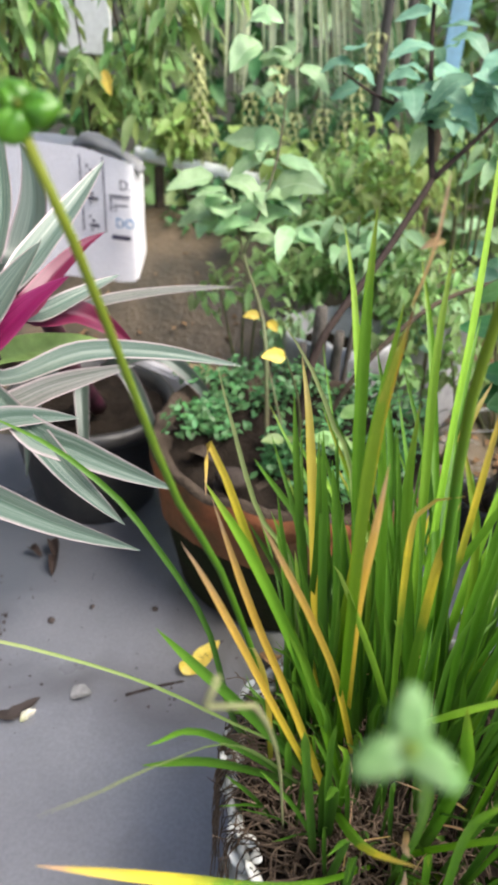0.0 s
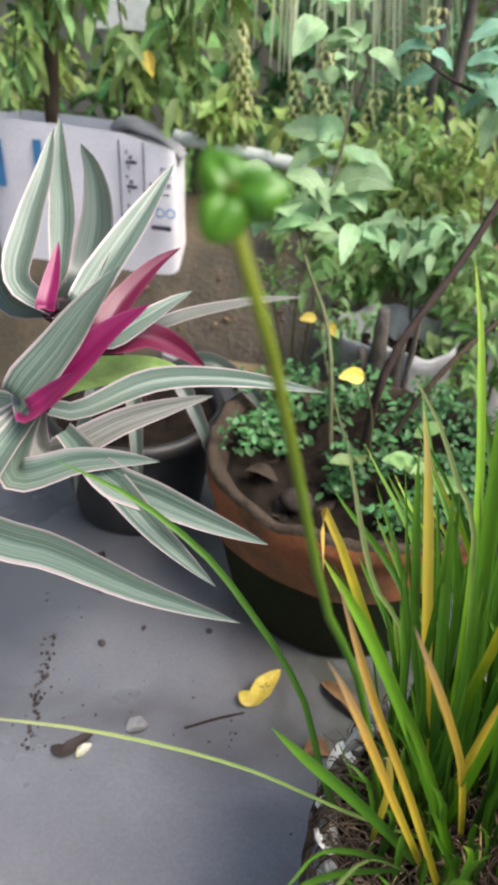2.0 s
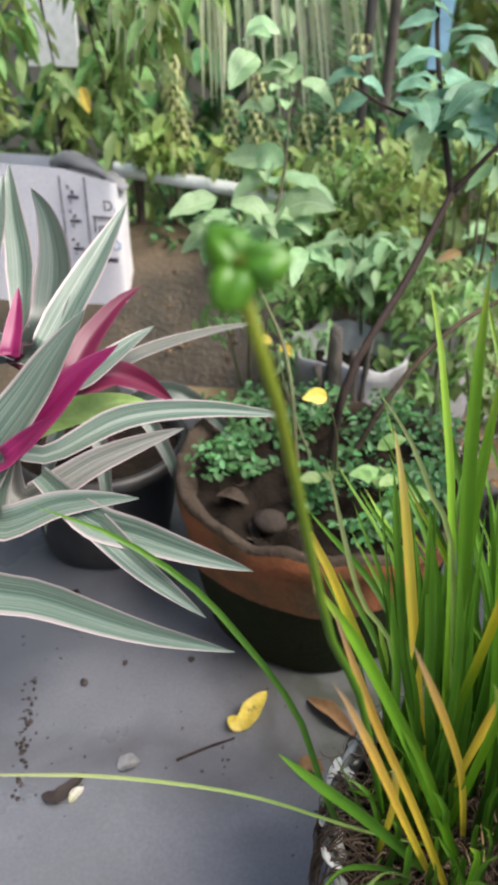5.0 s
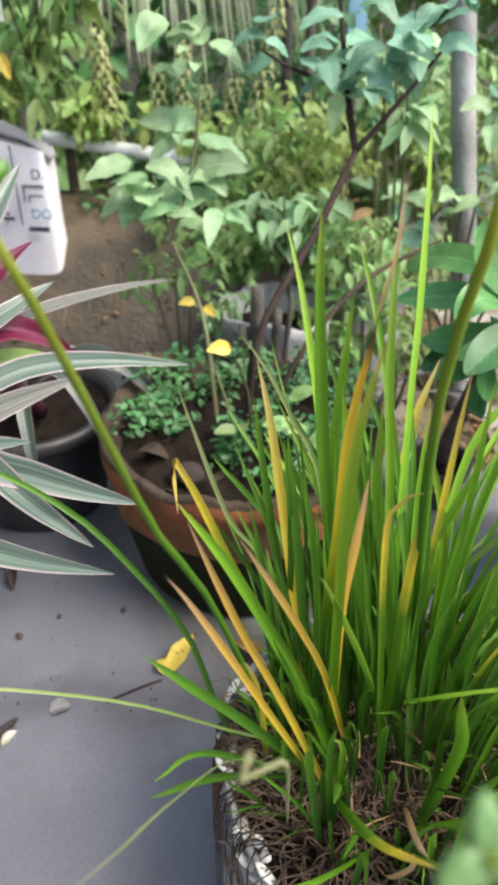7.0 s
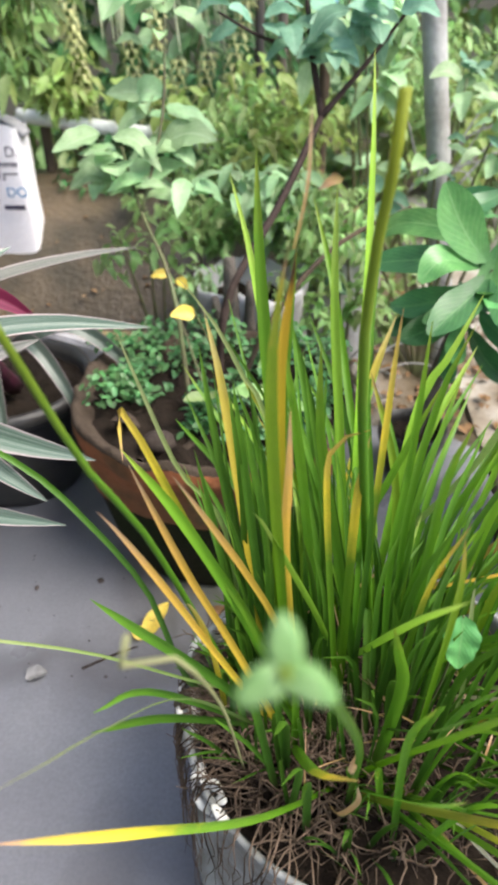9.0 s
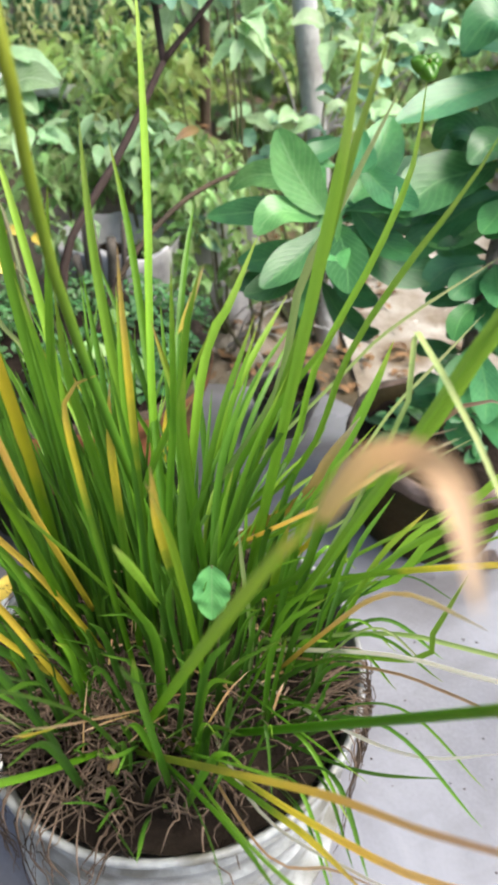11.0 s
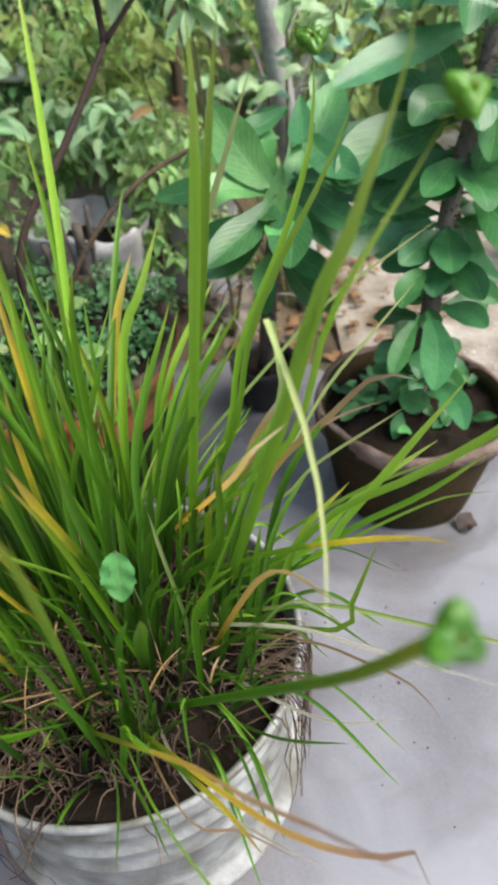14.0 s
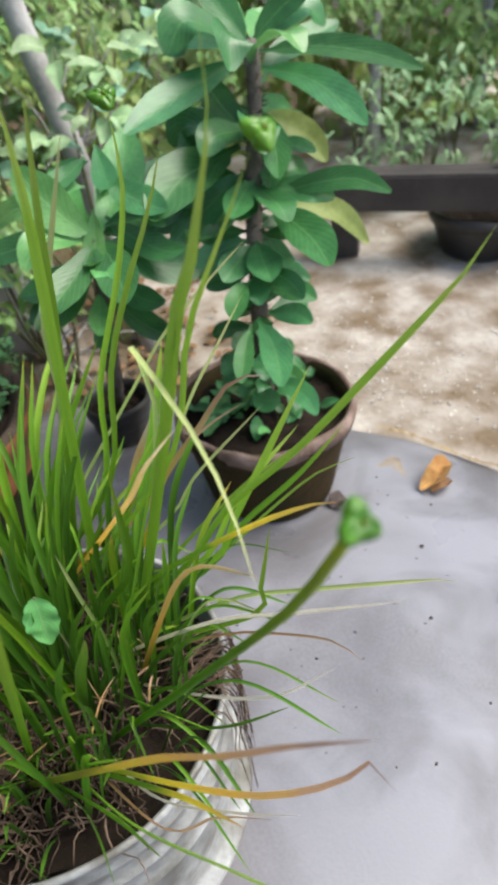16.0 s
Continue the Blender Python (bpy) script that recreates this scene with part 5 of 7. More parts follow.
rhoeo_leaf("rhoeo", 32, (-0.092, 0.717, 0.490), (-0.109, 0.659, 0.473), (-0.143, 0.639, 0.470), (-0.175, 0.614, 0.462), (-0.197, 0.588, 0.447))
rhoeo_leaf("rhoeo", 31, (-0.092, 0.717, 0.490), (-0.129, 0.705, 0.491), (-0.169, 0.727, 0.527), (-0.200, 0.750, 0.563), (-0.223, 0.775, 0.600))
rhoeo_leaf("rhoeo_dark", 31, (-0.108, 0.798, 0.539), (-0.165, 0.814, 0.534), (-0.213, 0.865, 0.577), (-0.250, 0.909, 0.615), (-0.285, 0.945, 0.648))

for pts in (((-0.17, 1.17, 0.20), (-0.13, 0.95, 0.40), (-0.092, 0.717, 0.490)), ((-0.20, 1.19, 0.20), (-0.15, 0.98, 0.44), (-0.108, 0.798, 0.539))):
    stem(rhoeo, M_CORE, 0.016, 0.013, *pts)


def black_pot(name, label, at, r, h, material=None):
    t = thing(name, label, "plant pot", at=at)
    bm = bmesh.new()
    lathe(bm, [(0, 0), (r * 0.72, 0), (r * 0.75, 0.008), (r * 0.93, h - 0.035), (r * 0.94, h - 0.03), (r, h - 0.027), (r * 1.02, h - 0.012), (r, h), (r * 0.93, h), (r * 0.9, h - 0.02), (r * 0.88, h - 0.05), (0, h - 0.05)], 48, 0.02, h)
    part("pot_body", bm, material or M_BLACKPOT, t, local=True)
    if material:
        bm = bmesh.new()
        lathe(bm, [(r * 0.98, h - 0.022), (r * 1.02, h - 0.02), (r * 1.035, h - 0.008), (r * 1.02, h + 0.003), (r * 0.965, h + 0.004), (r * 0.94, h - 0.015)], 90, 0.06, h * 3)
        part("rim", bm, M_SCALY, t, "brown flaking rim", local=True)
    part("soil", disc_soil(r * 0.9, h - 0.025, 0.01, r * 50), M_SOIL, t, local=True)
    return t


black_pot("plastic_pot", "large black plastic pot under the boat lily", (-0.195, 1.195, 0.0), 0.150, 0.205)


def withered_skirt():
    """Dull old leaves hanging round the foot of the boat lily, over the rim of its pot."""
    rnd = random.Random(37)
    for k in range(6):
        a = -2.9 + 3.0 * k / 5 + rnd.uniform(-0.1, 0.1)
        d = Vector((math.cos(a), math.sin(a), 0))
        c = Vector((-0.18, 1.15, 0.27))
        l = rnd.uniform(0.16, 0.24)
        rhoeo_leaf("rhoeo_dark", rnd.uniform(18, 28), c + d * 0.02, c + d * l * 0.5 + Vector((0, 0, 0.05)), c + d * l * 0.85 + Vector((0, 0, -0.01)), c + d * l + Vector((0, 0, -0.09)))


withered_skirt()


# ---- euphorbias ----
eup = thing("euphorbia", "thorny-stemmed euphorbia with broad glossy green leaves", "plant", at=(0.742, 0.998, 0.15))
EUP = {"L": M_LEAF_DEEP, "Y": M_LEAF_YEL, "P": M_LEAF_FRESH}


def spoon_leaf(parent, kind, width, points):
    bm = bmesh.new()
    ribbon(bm, points, width / 1000 * 0.92, paddle, 18, 6, 0.22, (-0.2, -0.8, 0.75), 0.015)
    return part("leaf", bm, EUP[kind], parent)


def euph_leaf(kind, width, *points):
    return spoon_leaf(eup, kind, width, points)


def thorny(parent, points, r0, r1, count, seed):
    stem(parent, M_TRUNK, r0, r1, *points, name="trunk", label="grey-brown thorny trunk")
    rnd = random.Random(seed)
    run = spline(points, count)
    bm = bmesh.new()
    for k, q in enumerate(run):
        for j in range(3):
            a = rnd.uniform(0, 6.28)
            d = Vector((math.cos(a), math.sin(a), rnd.uniform(0, 0.5)))
            r = r0 + (r1 - r0) * k / count
            tube(bm, [q + d * r * 0.8, q + d * (r + 0.004), q + d * (r + 0.009)], 0.0013, 0.0003, 3, 4)
    part("thorn_cover", bm, M_BARK, parent)["kind"] = "stuff"


euph_leaf("L", 42, (0.842, 1.196, 0.619), (0.918, 1.142, 0.623), (0.974, 1.085, 0.612), (1.017, 1.028, 0.593))
euph_leaf("L", 53, (0.840, 1.183, 0.603), (0.884, 1.106, 0.595), (0.902, 1.039, 0.576), (0.908, 0.975, 0.554))
euph_leaf("L", 39, (0.804, 1.075, 0.459), (0.866, 1.037, 0.476), (0.909, 1.003, 0.481), (0.937, 0.960, 0.469))
euph_leaf("L", 62, (0.800, 1.066, 0.446), (0.813, 1.016, 0.443), (0.821, 0.956, 0.434), (0.816, 0.892, 0.422))
euph_leaf("L", 55, (0.829, 1.198, 0.616), (0.759, 1.165, 0.603), (0.694, 1.133, 0.591), (0.624, 1.090, 0.572))
euph_leaf("L", 82, (0.787, 1.128, 0.518), (0.728, 1.099, 0.513), (0.680, 1.073, 0.507), (0.625, 1.016, 0.483))
euph_leaf("L", 45, (0.789, 1.074, 0.485), (0.763, 1.046, 0.483), (0.740, 1.013, 0.479), (0.720, 0.985, 0.474))
euph_leaf("L", 50, (0.841, 1.204, 0.628), (0.822, 1.212, 0.658), (0.804, 1.221, 0.686), (0.787, 1.230, 0.720))
euph_leaf("L", 46, (0.841, 1.204, 0.628), (0.875, 1.197, 0.658), (0.906, 1.188, 0.681), (0.936, 1.178, 0.704))
euph_leaf("Y", 48, (0.822, 1.147, 0.553), (0.865, 1.130, 0.534), (0.891, 1.112, 0.510), (0.904, 1.093, 0.482))
euph_leaf("L", 47, (0.824, 1.152, 0.560), (0.822, 1.103, 0.540), (0.816, 1.059, 0.521), (0.798, 1.010, 0.502))
euph_leaf("L", 55, (0.793, 1.105, 0.492), (0.737, 1.098, 0.466), (0.686, 1.084, 0.433), (0.650, 1.065, 0.398))
euph_leaf("L", 34, (0.741, 0.989, 0.381), (0.716, 0.965, 0.381), (0.700, 0.939, 0.376), (0.688, 0.909, 0.372))
euph_leaf("L", 33, (0.763, 1.002, 0.387), (0.777, 0.975, 0.386), (0.786, 0.947, 0.380), (0.787, 0.919, 0.371))
euph_leaf("L", 29, (0.724, 0.955, 0.333), (0.706, 0.928, 0.326), (0.687, 0.891, 0.316), (0.673, 0.860, 0.309))
euph_leaf("L", 45, (0.733, 0.957, 0.338), (0.735, 0.918, 0.330), (0.730, 0.875, 0.321), (0.715, 0.826, 0.311))
euph_leaf("L", 33, (0.720, 0.888, 0.281), (0.739, 0.855, 0.286), (0.747, 0.826, 0.285), (0.747, 0.792, 0.278))
euph_leaf("L", 36, (0.694, 0.887, 0.272), (0.696, 0.867, 0.274), (0.702, 0.840, 0.285), (0.710, 0.818, 0.299))
euph_leaf("L", 35, (0.753, 0.964, 0.338), (0.778, 0.942, 0.342), (0.788, 0.929, 0.341), (0.797, 0.914, 0.336))
euph_leaf("L", 48, (0.764, 1.046, 0.412), (0.732, 1.052, 0.409), (0.705, 1.051, 0.398), (0.681, 1.039, 0.375))
euph_leaf("L", 49, (0.841, 1.167, 0.583), (0.886, 1.214, 0.606), (0.968, 1.259, 0.620), (1.016, 1.281, 0.626))
euph_leaf("L", 49, (0.806, 1.131, 0.529), (0.790, 1.180, 0.553), (0.781, 1.224, 0.576), (0.776, 1.257, 0.595))
euph_leaf("Y", 41, (0.794, 1.089, 0.472), (0.850, 1.086, 0.438), (0.921, 1.086, 0.406), (0.962, 1.072, 0.353))
euph_leaf("L", 45, (0.782, 1.056, 0.429), (0.796, 1.046, 0.396), (0.808, 1.036, 0.363), (0.844, 1.029, 0.339))
euph_leaf("Y", 48, (0.812, 1.170, 0.492), (0.749, 1.189, 0.510), (0.702, 1.198, 0.517), (0.686, 1.205, 0.522))
euph_leaf("L", 77, (0.809, 1.144, 0.462), (0.727, 1.133, 0.475), (0.677, 1.113, 0.468), (0.628, 1.082, 0.450))
euph_leaf("L", 60, (0.806, 1.207, 0.534), (0.762, 1.195, 0.552), (0.731, 1.146, 0.529), (0.708, 1.081, 0.499))
euph_leaf("L", 60, (0.815, 1.221, 0.552), (0.838, 1.175, 0.534), (0.832, 1.118, 0.506), (0.801, 1.054, 0.476))

TRUNK = ((0.745, 1.000, 0.142), (0.752, 1.005, 0.300), (0.770, 1.050, 0.410), (0.797, 1.100, 0.500), (0.826, 1.155, 0.570), (0.840, 1.198, 0.632))
thorny(eup, TRUNK, 0.014, 0.011, 60, 3)


def whorled(parent, trunk, count, low, high, z_small, seed, kinds):
    """Rounded paddle leaves spiralling up a trunk: small below, long above."""
    rnd = random.Random(seed)
    run = spline(trunk, 120)
    for k in range(count):
        q = run[int(120 * (low + (high - low) * k / count))]
        a = k * 2.4 + rnd.uniform(-0.5, 0.5)
        front = k % 7 < 2
        if front:
            a = -1.57 + rnd.uniform(-1.1, 1.1)
        big = q.z > z_small
        s = rnd.uniform(0.07, 0.115) if big else rnd.uniform(0.03, 0.06)
        d = Vector((math.cos(a), math.sin(a), 0))
        up = rnd.uniform(-0.75, 0.6) if big else rnd.uniform(-0.7, 0.4)
        if front:
            up = rnd.uniform(-1.3, -0.5)
        p = q + d * 0.014
        pts = [p, p + (d + Vector((0, 0, up))) * s * 0.35, p + (d + Vector((0, 0, up * 0.75))) * s * 0.75, p + (d * 1.02 + Vector((0, 0, up * 0.35 - 0.15))) * s]
        bm = bmesh.new()
        ribbon(bm, pts, s * rnd.uniform(0.38, 0.48), paddle, 16, 6, 0.22, (d.x * -0.3 + rnd.uniform(-0.3, 0.3), d.y * -0.3 - 0.5, 0.8), 0.015)
        part("leaf", bm, EUP[rnd.choice(kinds)], parent)


def tiers(parent, trunk, rows, seed):
    """Rings of rounded leaves at the nodes of a trunk, small and dark below, long at the head."""
    rnd = random.Random(seed)
    run = spline(trunk, 120)
    for share, count, size, up in rows:
        for k in range(count):
            q = run[min(119, max(0, int(120 * share) + rnd.randint(-3, 3)))]
            a = 6.283 * (k + rnd.uniform(-0.3, 0.3)) / count + share * 9
            d = Vector((math.cos(a), math.sin(a), 0))
            s, u = size * rnd.uniform(0.75, 1.2), up + rnd.uniform(-0.35, 0.35)
            p = q + d * 0.012
            pts = [p, p + (d + Vector((0, 0, u))) * s * 0.35, p + (d + Vector((0, 0, u * 0.75))) * s * 0.75, p + (d * 1.02 + Vector((0, 0, u * 0.35 - 0.15))) * s]
            bm = bmesh.new()
            ribbon(bm, pts, s * rnd.uniform(0.46, 0.58), paddle, 14, 6, 0.22, (d.x * -0.3 + rnd.uniform(-0.3, 0.3), d.y * -0.3 - 0.5, 0.8), 0.02)
            part("leaf", bm, EUP[rnd.choice("LLLLP")], parent)


tiers(eup, TRUNK, ((0.10, 7, 0.045, 0.3), (0.20, 7, 0.055, -0.1), (0.31, 7, 0.060, -0.2), (0.42, 7, 0.065, -0.3), (0.52, 7, 0.075, 0.0), (0.63, 7, 0.090, -0.2), (0.76, 6, 0.10, 0.1), (0.98, 7, 0.12, 0.55)), 6)
black_pot("clay_pot", "dark weathered clay pot with scaly rim", (0.742, 0.998, 0), 0.143, 0.172, M_EUPOT)
eup2 = thing("euphorbia", "low euphorbia with large pale green leaves", "plant", at=(0.53, 1.25, 0.10))


def euph2_leaf(kind, width, *points):
    return spoon_leaf(eup2, kind, width, points)


euph2_leaf("P", 63, (0.554, 1.063, 0.460), (0.522, 1.064, 0.493), (0.499, 1.066, 0.526), (0.478, 1.070, 0.565))
euph2_leaf("L", 44, (0.554, 1.063, 0.460), (0.506, 1.081, 0.463), (0.447, 1.095, 0.458), (0.392, 1.103, 0.448))
euph2_leaf("L", 52, (0.554, 1.063, 0.460), (0.526, 1.024, 0.443), (0.497, 0.992, 0.432), (0.459, 0.949, 0.418))
euph2_leaf("L", 59, (0.554, 1.063, 0.460), (0.562, 1.019, 0.447), (0.563, 0.972, 0.433), (0.559, 0.928, 0.422))
euph2_leaf("P", 74, (0.554, 1.063, 0.460), (0.589, 1.101, 0.485), (0.619, 1.148, 0.519), (0.642, 1.196, 0.556))
euph2_leaf("L", 76, (0.554, 1.063, 0.460), (0.612, 1.102, 0.454), (0.670, 1.135, 0.444), (0.723, 1.154, 0.424))
euph2_leaf("L", 71, (0.554, 1.063, 0.460), (0.601, 1.056, 0.427), (0.653, 1.054, 0.403), (0.708, 1.062, 0.392))
euph2_leaf("P", 47, (0.555, 1.084, 0.453), (0.539, 1.162, 0.468), (0.537, 1.218, 0.484), (0.527, 1.277, 0.500))
euph2_leaf("P", 50, (0.555, 1.084, 0.453), (0.516, 1.167, 0.476), (0.459, 1.216, 0.472), (0.422, 1.231, 0.445))
euph2_leaf("L", 63, (0.555, 1.084, 0.453), (0.608, 1.146, 0.463), (0.681, 1.222, 0.476), (0.729, 1.269, 0.484))

thorny(eup2, ((0.530, 1.24, 0.08), (0.545, 1.17, 0.29), (0.555, 1.062, 0.460)), 0.014, 0.012, 18, 4)
whorled(eup2, ((0.535, 1.22, 0.2), (0.545, 1.17, 0.32), (0.553, 1.08, 0.44), (0.59, 1.13, 0.575)), 22, 0.35, 1.0, 0.3, 9, "LLP")
black_pot("plastic_pot", "black plastic pot holding a low euphorbia", (0.53, 1.25, 0.0), 0.062, 0.09)


# ---- sack, pipe, bags, posts, bench ----
def sack():
    t = thing("sack", "white printed woven sack with grey folded flap", "sack", at=(-0.51, 1.752, 0.12))
    w, d, z1 = 0.222, 0.048, 0.385

    def ring(bm, f, z, n=72):
        out = []
        for s in range(n):
            a = 2 * math.pi * s / n
            c, q = math.cos(a), math.sin(a)
            k = f * (1 + 0.012 * noise.noise((c * 3, q * 3, z * 14)))
            out.append(bm.verts.new((w * k * math.copysign(abs(c) ** 0.28, c), d * k * math.copysign(abs(q) ** 0.28, q) + 0.006 * noise.noise((c * 2, z * 11, 3)),
                                     z + max(0, z - 0.3) / 0.085 * (0.036 - 0.042 * max(0.0, c) + 0.01 * noise.noise((c * 1.6, q * 1.2, 9))))))
        return out

    def skin(name, rows, material, label=""):
        bm = bmesh.new()
        rings = [ring(bm, f, z) for f, z in rows]
        for lo, hi in zip(rings, rings[1:]):
            for s in range(len(lo)):
                bm.faces.new((lo[s], lo[(s + 1) % len(lo)], hi[(s + 1) % len(lo)], hi[s]))
        return part(name, bm, material, t, label, local=True)

    skin("bag", [(0.97, -0.06), (1.0, 0.0), (1.02, 0.12), (1.01, 0.24), (0.995, 0.34), (0.99, z1)], M_SACK)
    bm = bmesh.new()
    tube(bm, [(0.07, 0.02, z1 + 0.02), (0.10, 0.01, z1 + 0.036), (0.15, -0.004, z1 + 0.03), (0.205, -0.008, z1 + 0.006), (0.232, -0.008, z1 - 0.018)], 0.019, 0.010, 18, 14, 0.05)
    for v in bm.verts:
        v.co.y = (v.co.y + 0.004) * 1.7 - 0.004 + 0.006 * noise.noise(v.co * 30)
        v.co.z += 0.006 * noise.noise(v.co * 24 + Vector((4, 0, 0)))
    part("folded_flap", bm, M_SACK_GREY, t, "grey folded flap", local=True)
    part("soil", disc_soil(0.045, z1 - 0.035, 0.01, 2), M_SOIL, t, local=True)
    y = -d * 1.035 - 0.006

    def bar(x0, x1, z0, z1, material):
        bm = bmesh.new()
        box(bm, x0, x1, y - 0.0005, y + 0.0005, z0, z1)
        part("print", bm, material, t, local=True, smooth=False)

    def word(text, x, z, size, material):
        c = bpy.data.curves.new("print", "FONT")
        c.body, c.size, c.extrude = text, size, 0.0004
        tmp = bpy.data.objects.new("print", c)
        me = bpy.data.meshes.new_from_object(tmp)
        me.materials.append(material)
        ob = new("print", me)
        ob.parent = t
        ob.location, ob.rotation_euler = (x, y, z), (radians(90), 0, 0)

    for x in (0.101, 0.155):
        bar(x, x + 0.003, 0.235, 0.40, M_INK)
    for z in (0.265, 0.325, 0.375):
        for k in range(4):
            bar(0.117 + 0.007 * (k % 2), 0.121 + 0.01 * (k % 3), z - 0.01 * k, z - 0.01 * k + 0.007, M_INK)
    word("D.", 0.192, 0.333, 0.030, M_INK)
    bar(0.168, 0.216, 0.318, 0.321, M_INK)
    for k in range(6):
        bar(0.170 + 0.008 * k, 0.174 + 0.008 * k, 0.312, 0.318, M_INK)
    bar(0.170, 0.173, 0.285, 0.312, M_INK)
    bar(0.180, 0.212, 0.297, 0.300, M_INK)
    bar(0.180, 0.183, 0.285, 0.300, M_INK)
    word("DO", 0.180, 0.250, 0.030, M_INK_BLUE)
    bar(0.170, 0.216, 0.222, 0.232, M_INK)
    bar(-0.095, -0.075, 0.30, 0.385, M_INK_BLUE)
    bar(-0.19, -0.17, 0.28, 0.38, M_INK_BLUE)
    return t


sack()


def pvc_pipe():
    t = thing("pipe", "white plastic water pipe lying behind the sack", "pipe", at=(0.0, 1.9, 0.45))
    bm = bmesh.new()
    tube(bm, [(-0.36, 1.93, 0.497), (-0.1, 1.93, 0.465), (0.10, 1.93, 0.440), (0.22, 1.93, 0.425)], 0.0165, 0.0165, 24, 16)
    part("tube", bm, M_PIPE, t)
    bm = bmesh.new()
    tube(bm, [(-0.05, 1.93, 0.4585), (0.01, 1.93, 0.451)], 0.020, 0.020, 2, 16)
    part("coupling", bm, M_PIPE, t)
    for x in (-0.3, 0.18):
        bm = bmesh.new()
        tube(bm, [(x, 1.93, -0.05), (x, 1.93, 0.47 - 0.1 * x - 0.03)], 0.012, 0.012, 3, 8)
        part("support", bm, M_BARK, t)


pvc_pipe()


def grow_bag(label, at, r, h, seed, turn=0):
    t = thing("grow_bag", label, "grow bag", "grey grow bags", at=at)
    bm = bmesh.new()
    prof = [(0, 0), (r * 0.9, 0), (r, 0.02), (r * 1.03, h * 0.15), (r * 1.03, h * 0.3), (r * 1.03, h * 0.45), (r * 1.02, h * 0.6), (r * 1.0, h * 0.72), (r * 1.0, h * 0.84), (r * 1.03, h * 0.93), (r * 1.06, h), (r * 1.0, h + 0.004), (r * 0.94, h * 0.82), (0, h * 0.8)]
    lathe(bm, prof, 72, 0.14, seed)
    for v in bm.verts:
        q = v.co.copy()
        fold = noise.noise(Vector((q.x * 14 + seed, q.y * 14, q.z * 5))) + 0.6 * noise.noise(Vector((q.x * 30, q.y * 30 + seed, q.z * 22)))
        rad = Vector((q.x, q.y, 0))
        v.co += (rad.normalized() * fold * 0.02 if rad.length > 0.02 else Vector()) + Vector((0, 0, 0.05 * max(0, q.z - h * 0.6) / h * noise.noise(Vector((q.x * 16, q.y * 16, seed)))))
    part("bag", bm, M_GREYBAG, t, local=True)
    part("soil", disc_soil(r * 0.93, h * 0.84, 0.012, seed), M_SOIL, t, local=True)
    return t


grow_bag("creased grey plastic grow bag with a plant", (0.22, 1.42, 0.0), 0.10, 0.30, 2.0)
grow_bag("creased grey plastic grow bag with folded edge", (0.40, 1.62, 0.02), 0.09, 0.26, 5.0)


def post(name, label, material, r, *points):
    t = thing(name, label, "post", "garden posts", at=points[0])
    bm = bmesh.new()
    tube(bm, points, r, r * 0.85, 14, 9, 0.05)
    part("pole", bm, material, t)
    return t


post("wooden_post", "leaning weathered grey wooden post", M_POST, 0.027, (0.66, 1.60, -0.05), (0.60, 1.66, 0.40), (0.545, 1.72, 0.75), (0.47, 1.80, 1.3))
post("wooden_post", "dark weathered upright post among leaves", M_TRUNK, 0.013, (0.26, 1.95, 0.0), (0.265, 1.95, 0.7), (0.27, 1.95, 1.5))
post("wooden_post", "thin black upright pole", M_BLACKWOOD, 0.012, (0.215, 1.93, 0.0), (0.215, 1.93, 0.7), (0.22, 1.93, 1.5))
post("fence_post", "pale slim fence post beyond the yard", M_POST, 0.022, (1.70, 2.46, 0.0), (1.70, 2.46, 0.6), (1.70, 2.46, 1.2))
post("fence_post", "pale slim fence post beyond the yard", M_POST, 0.022, (2.22, 2.60, 0.0), (2.22, 2.60, 0.6), (2.22, 2.60, 1.2))


def board(name, label, material, x0, x1, y, z0, z1, category):
    t = thing(name, label, category, at=((x0 + x1) / 2, y, z0))
    bm = bmesh.new()
    box(bm, x0, x1, y, y + 0.012, z0, z1, 0.002)
    part("sheet", bm, material, t, smooth=False)
    bm = bmesh.new()
    tube(bm, [((x0 + x1) / 2, y + 0.03, -0.05), ((x0 + x1) / 2, y + 0.03, z1)], 0.014, 0.014, 4, 8)
    part("stake", bm, M_BARK, t)


board("white_board", "plain white board behind hanging branches", M_PANEL, -0.60, -0.46, 2.05, 0.70, 1.0, "board")
board("blue_sheet", "strip of blue plastic sheet among leaves", M_BLUE, 0.345, 0.385, 1.95, 0.72, 1.1, "plastic sheet")


def bench():
    t = thing("bench", "low bench of a thick black-painted plank", "bench", at=(1.36, 1.64, 0))
    t.rotation_euler = (0, 0, radians(-35.0))
    bpy.context.view_layer.update()
    for name, x0, x1, y0, y1, z0, z1 in (("plank", -0.26, 1.6, 0.0, 0.045, 0.135, 0.225), ("seat_board", -0.26, 1.6, 0.049, 0.10, 0.196, 0.221), ("leg", -0.20, -0.13, 0.049, 0.098, -0.02, 0.194), ("leg", 1.35, 1.42, 0.049, 0.098, -0.02, 0.194)):
        bm = bmesh.new()
        box(bm, x0, x1, y0, y1, z0, z1, 0.005)
        part(name, bm, M_BLACKWOOD, t, local=True, smooth=False)


bench()
black_pot("shallow_pot", "mossy black bowl under the bench", (1.60, 1.64, -0.01), 0.15, 0.12)

# ---- planting behind ----


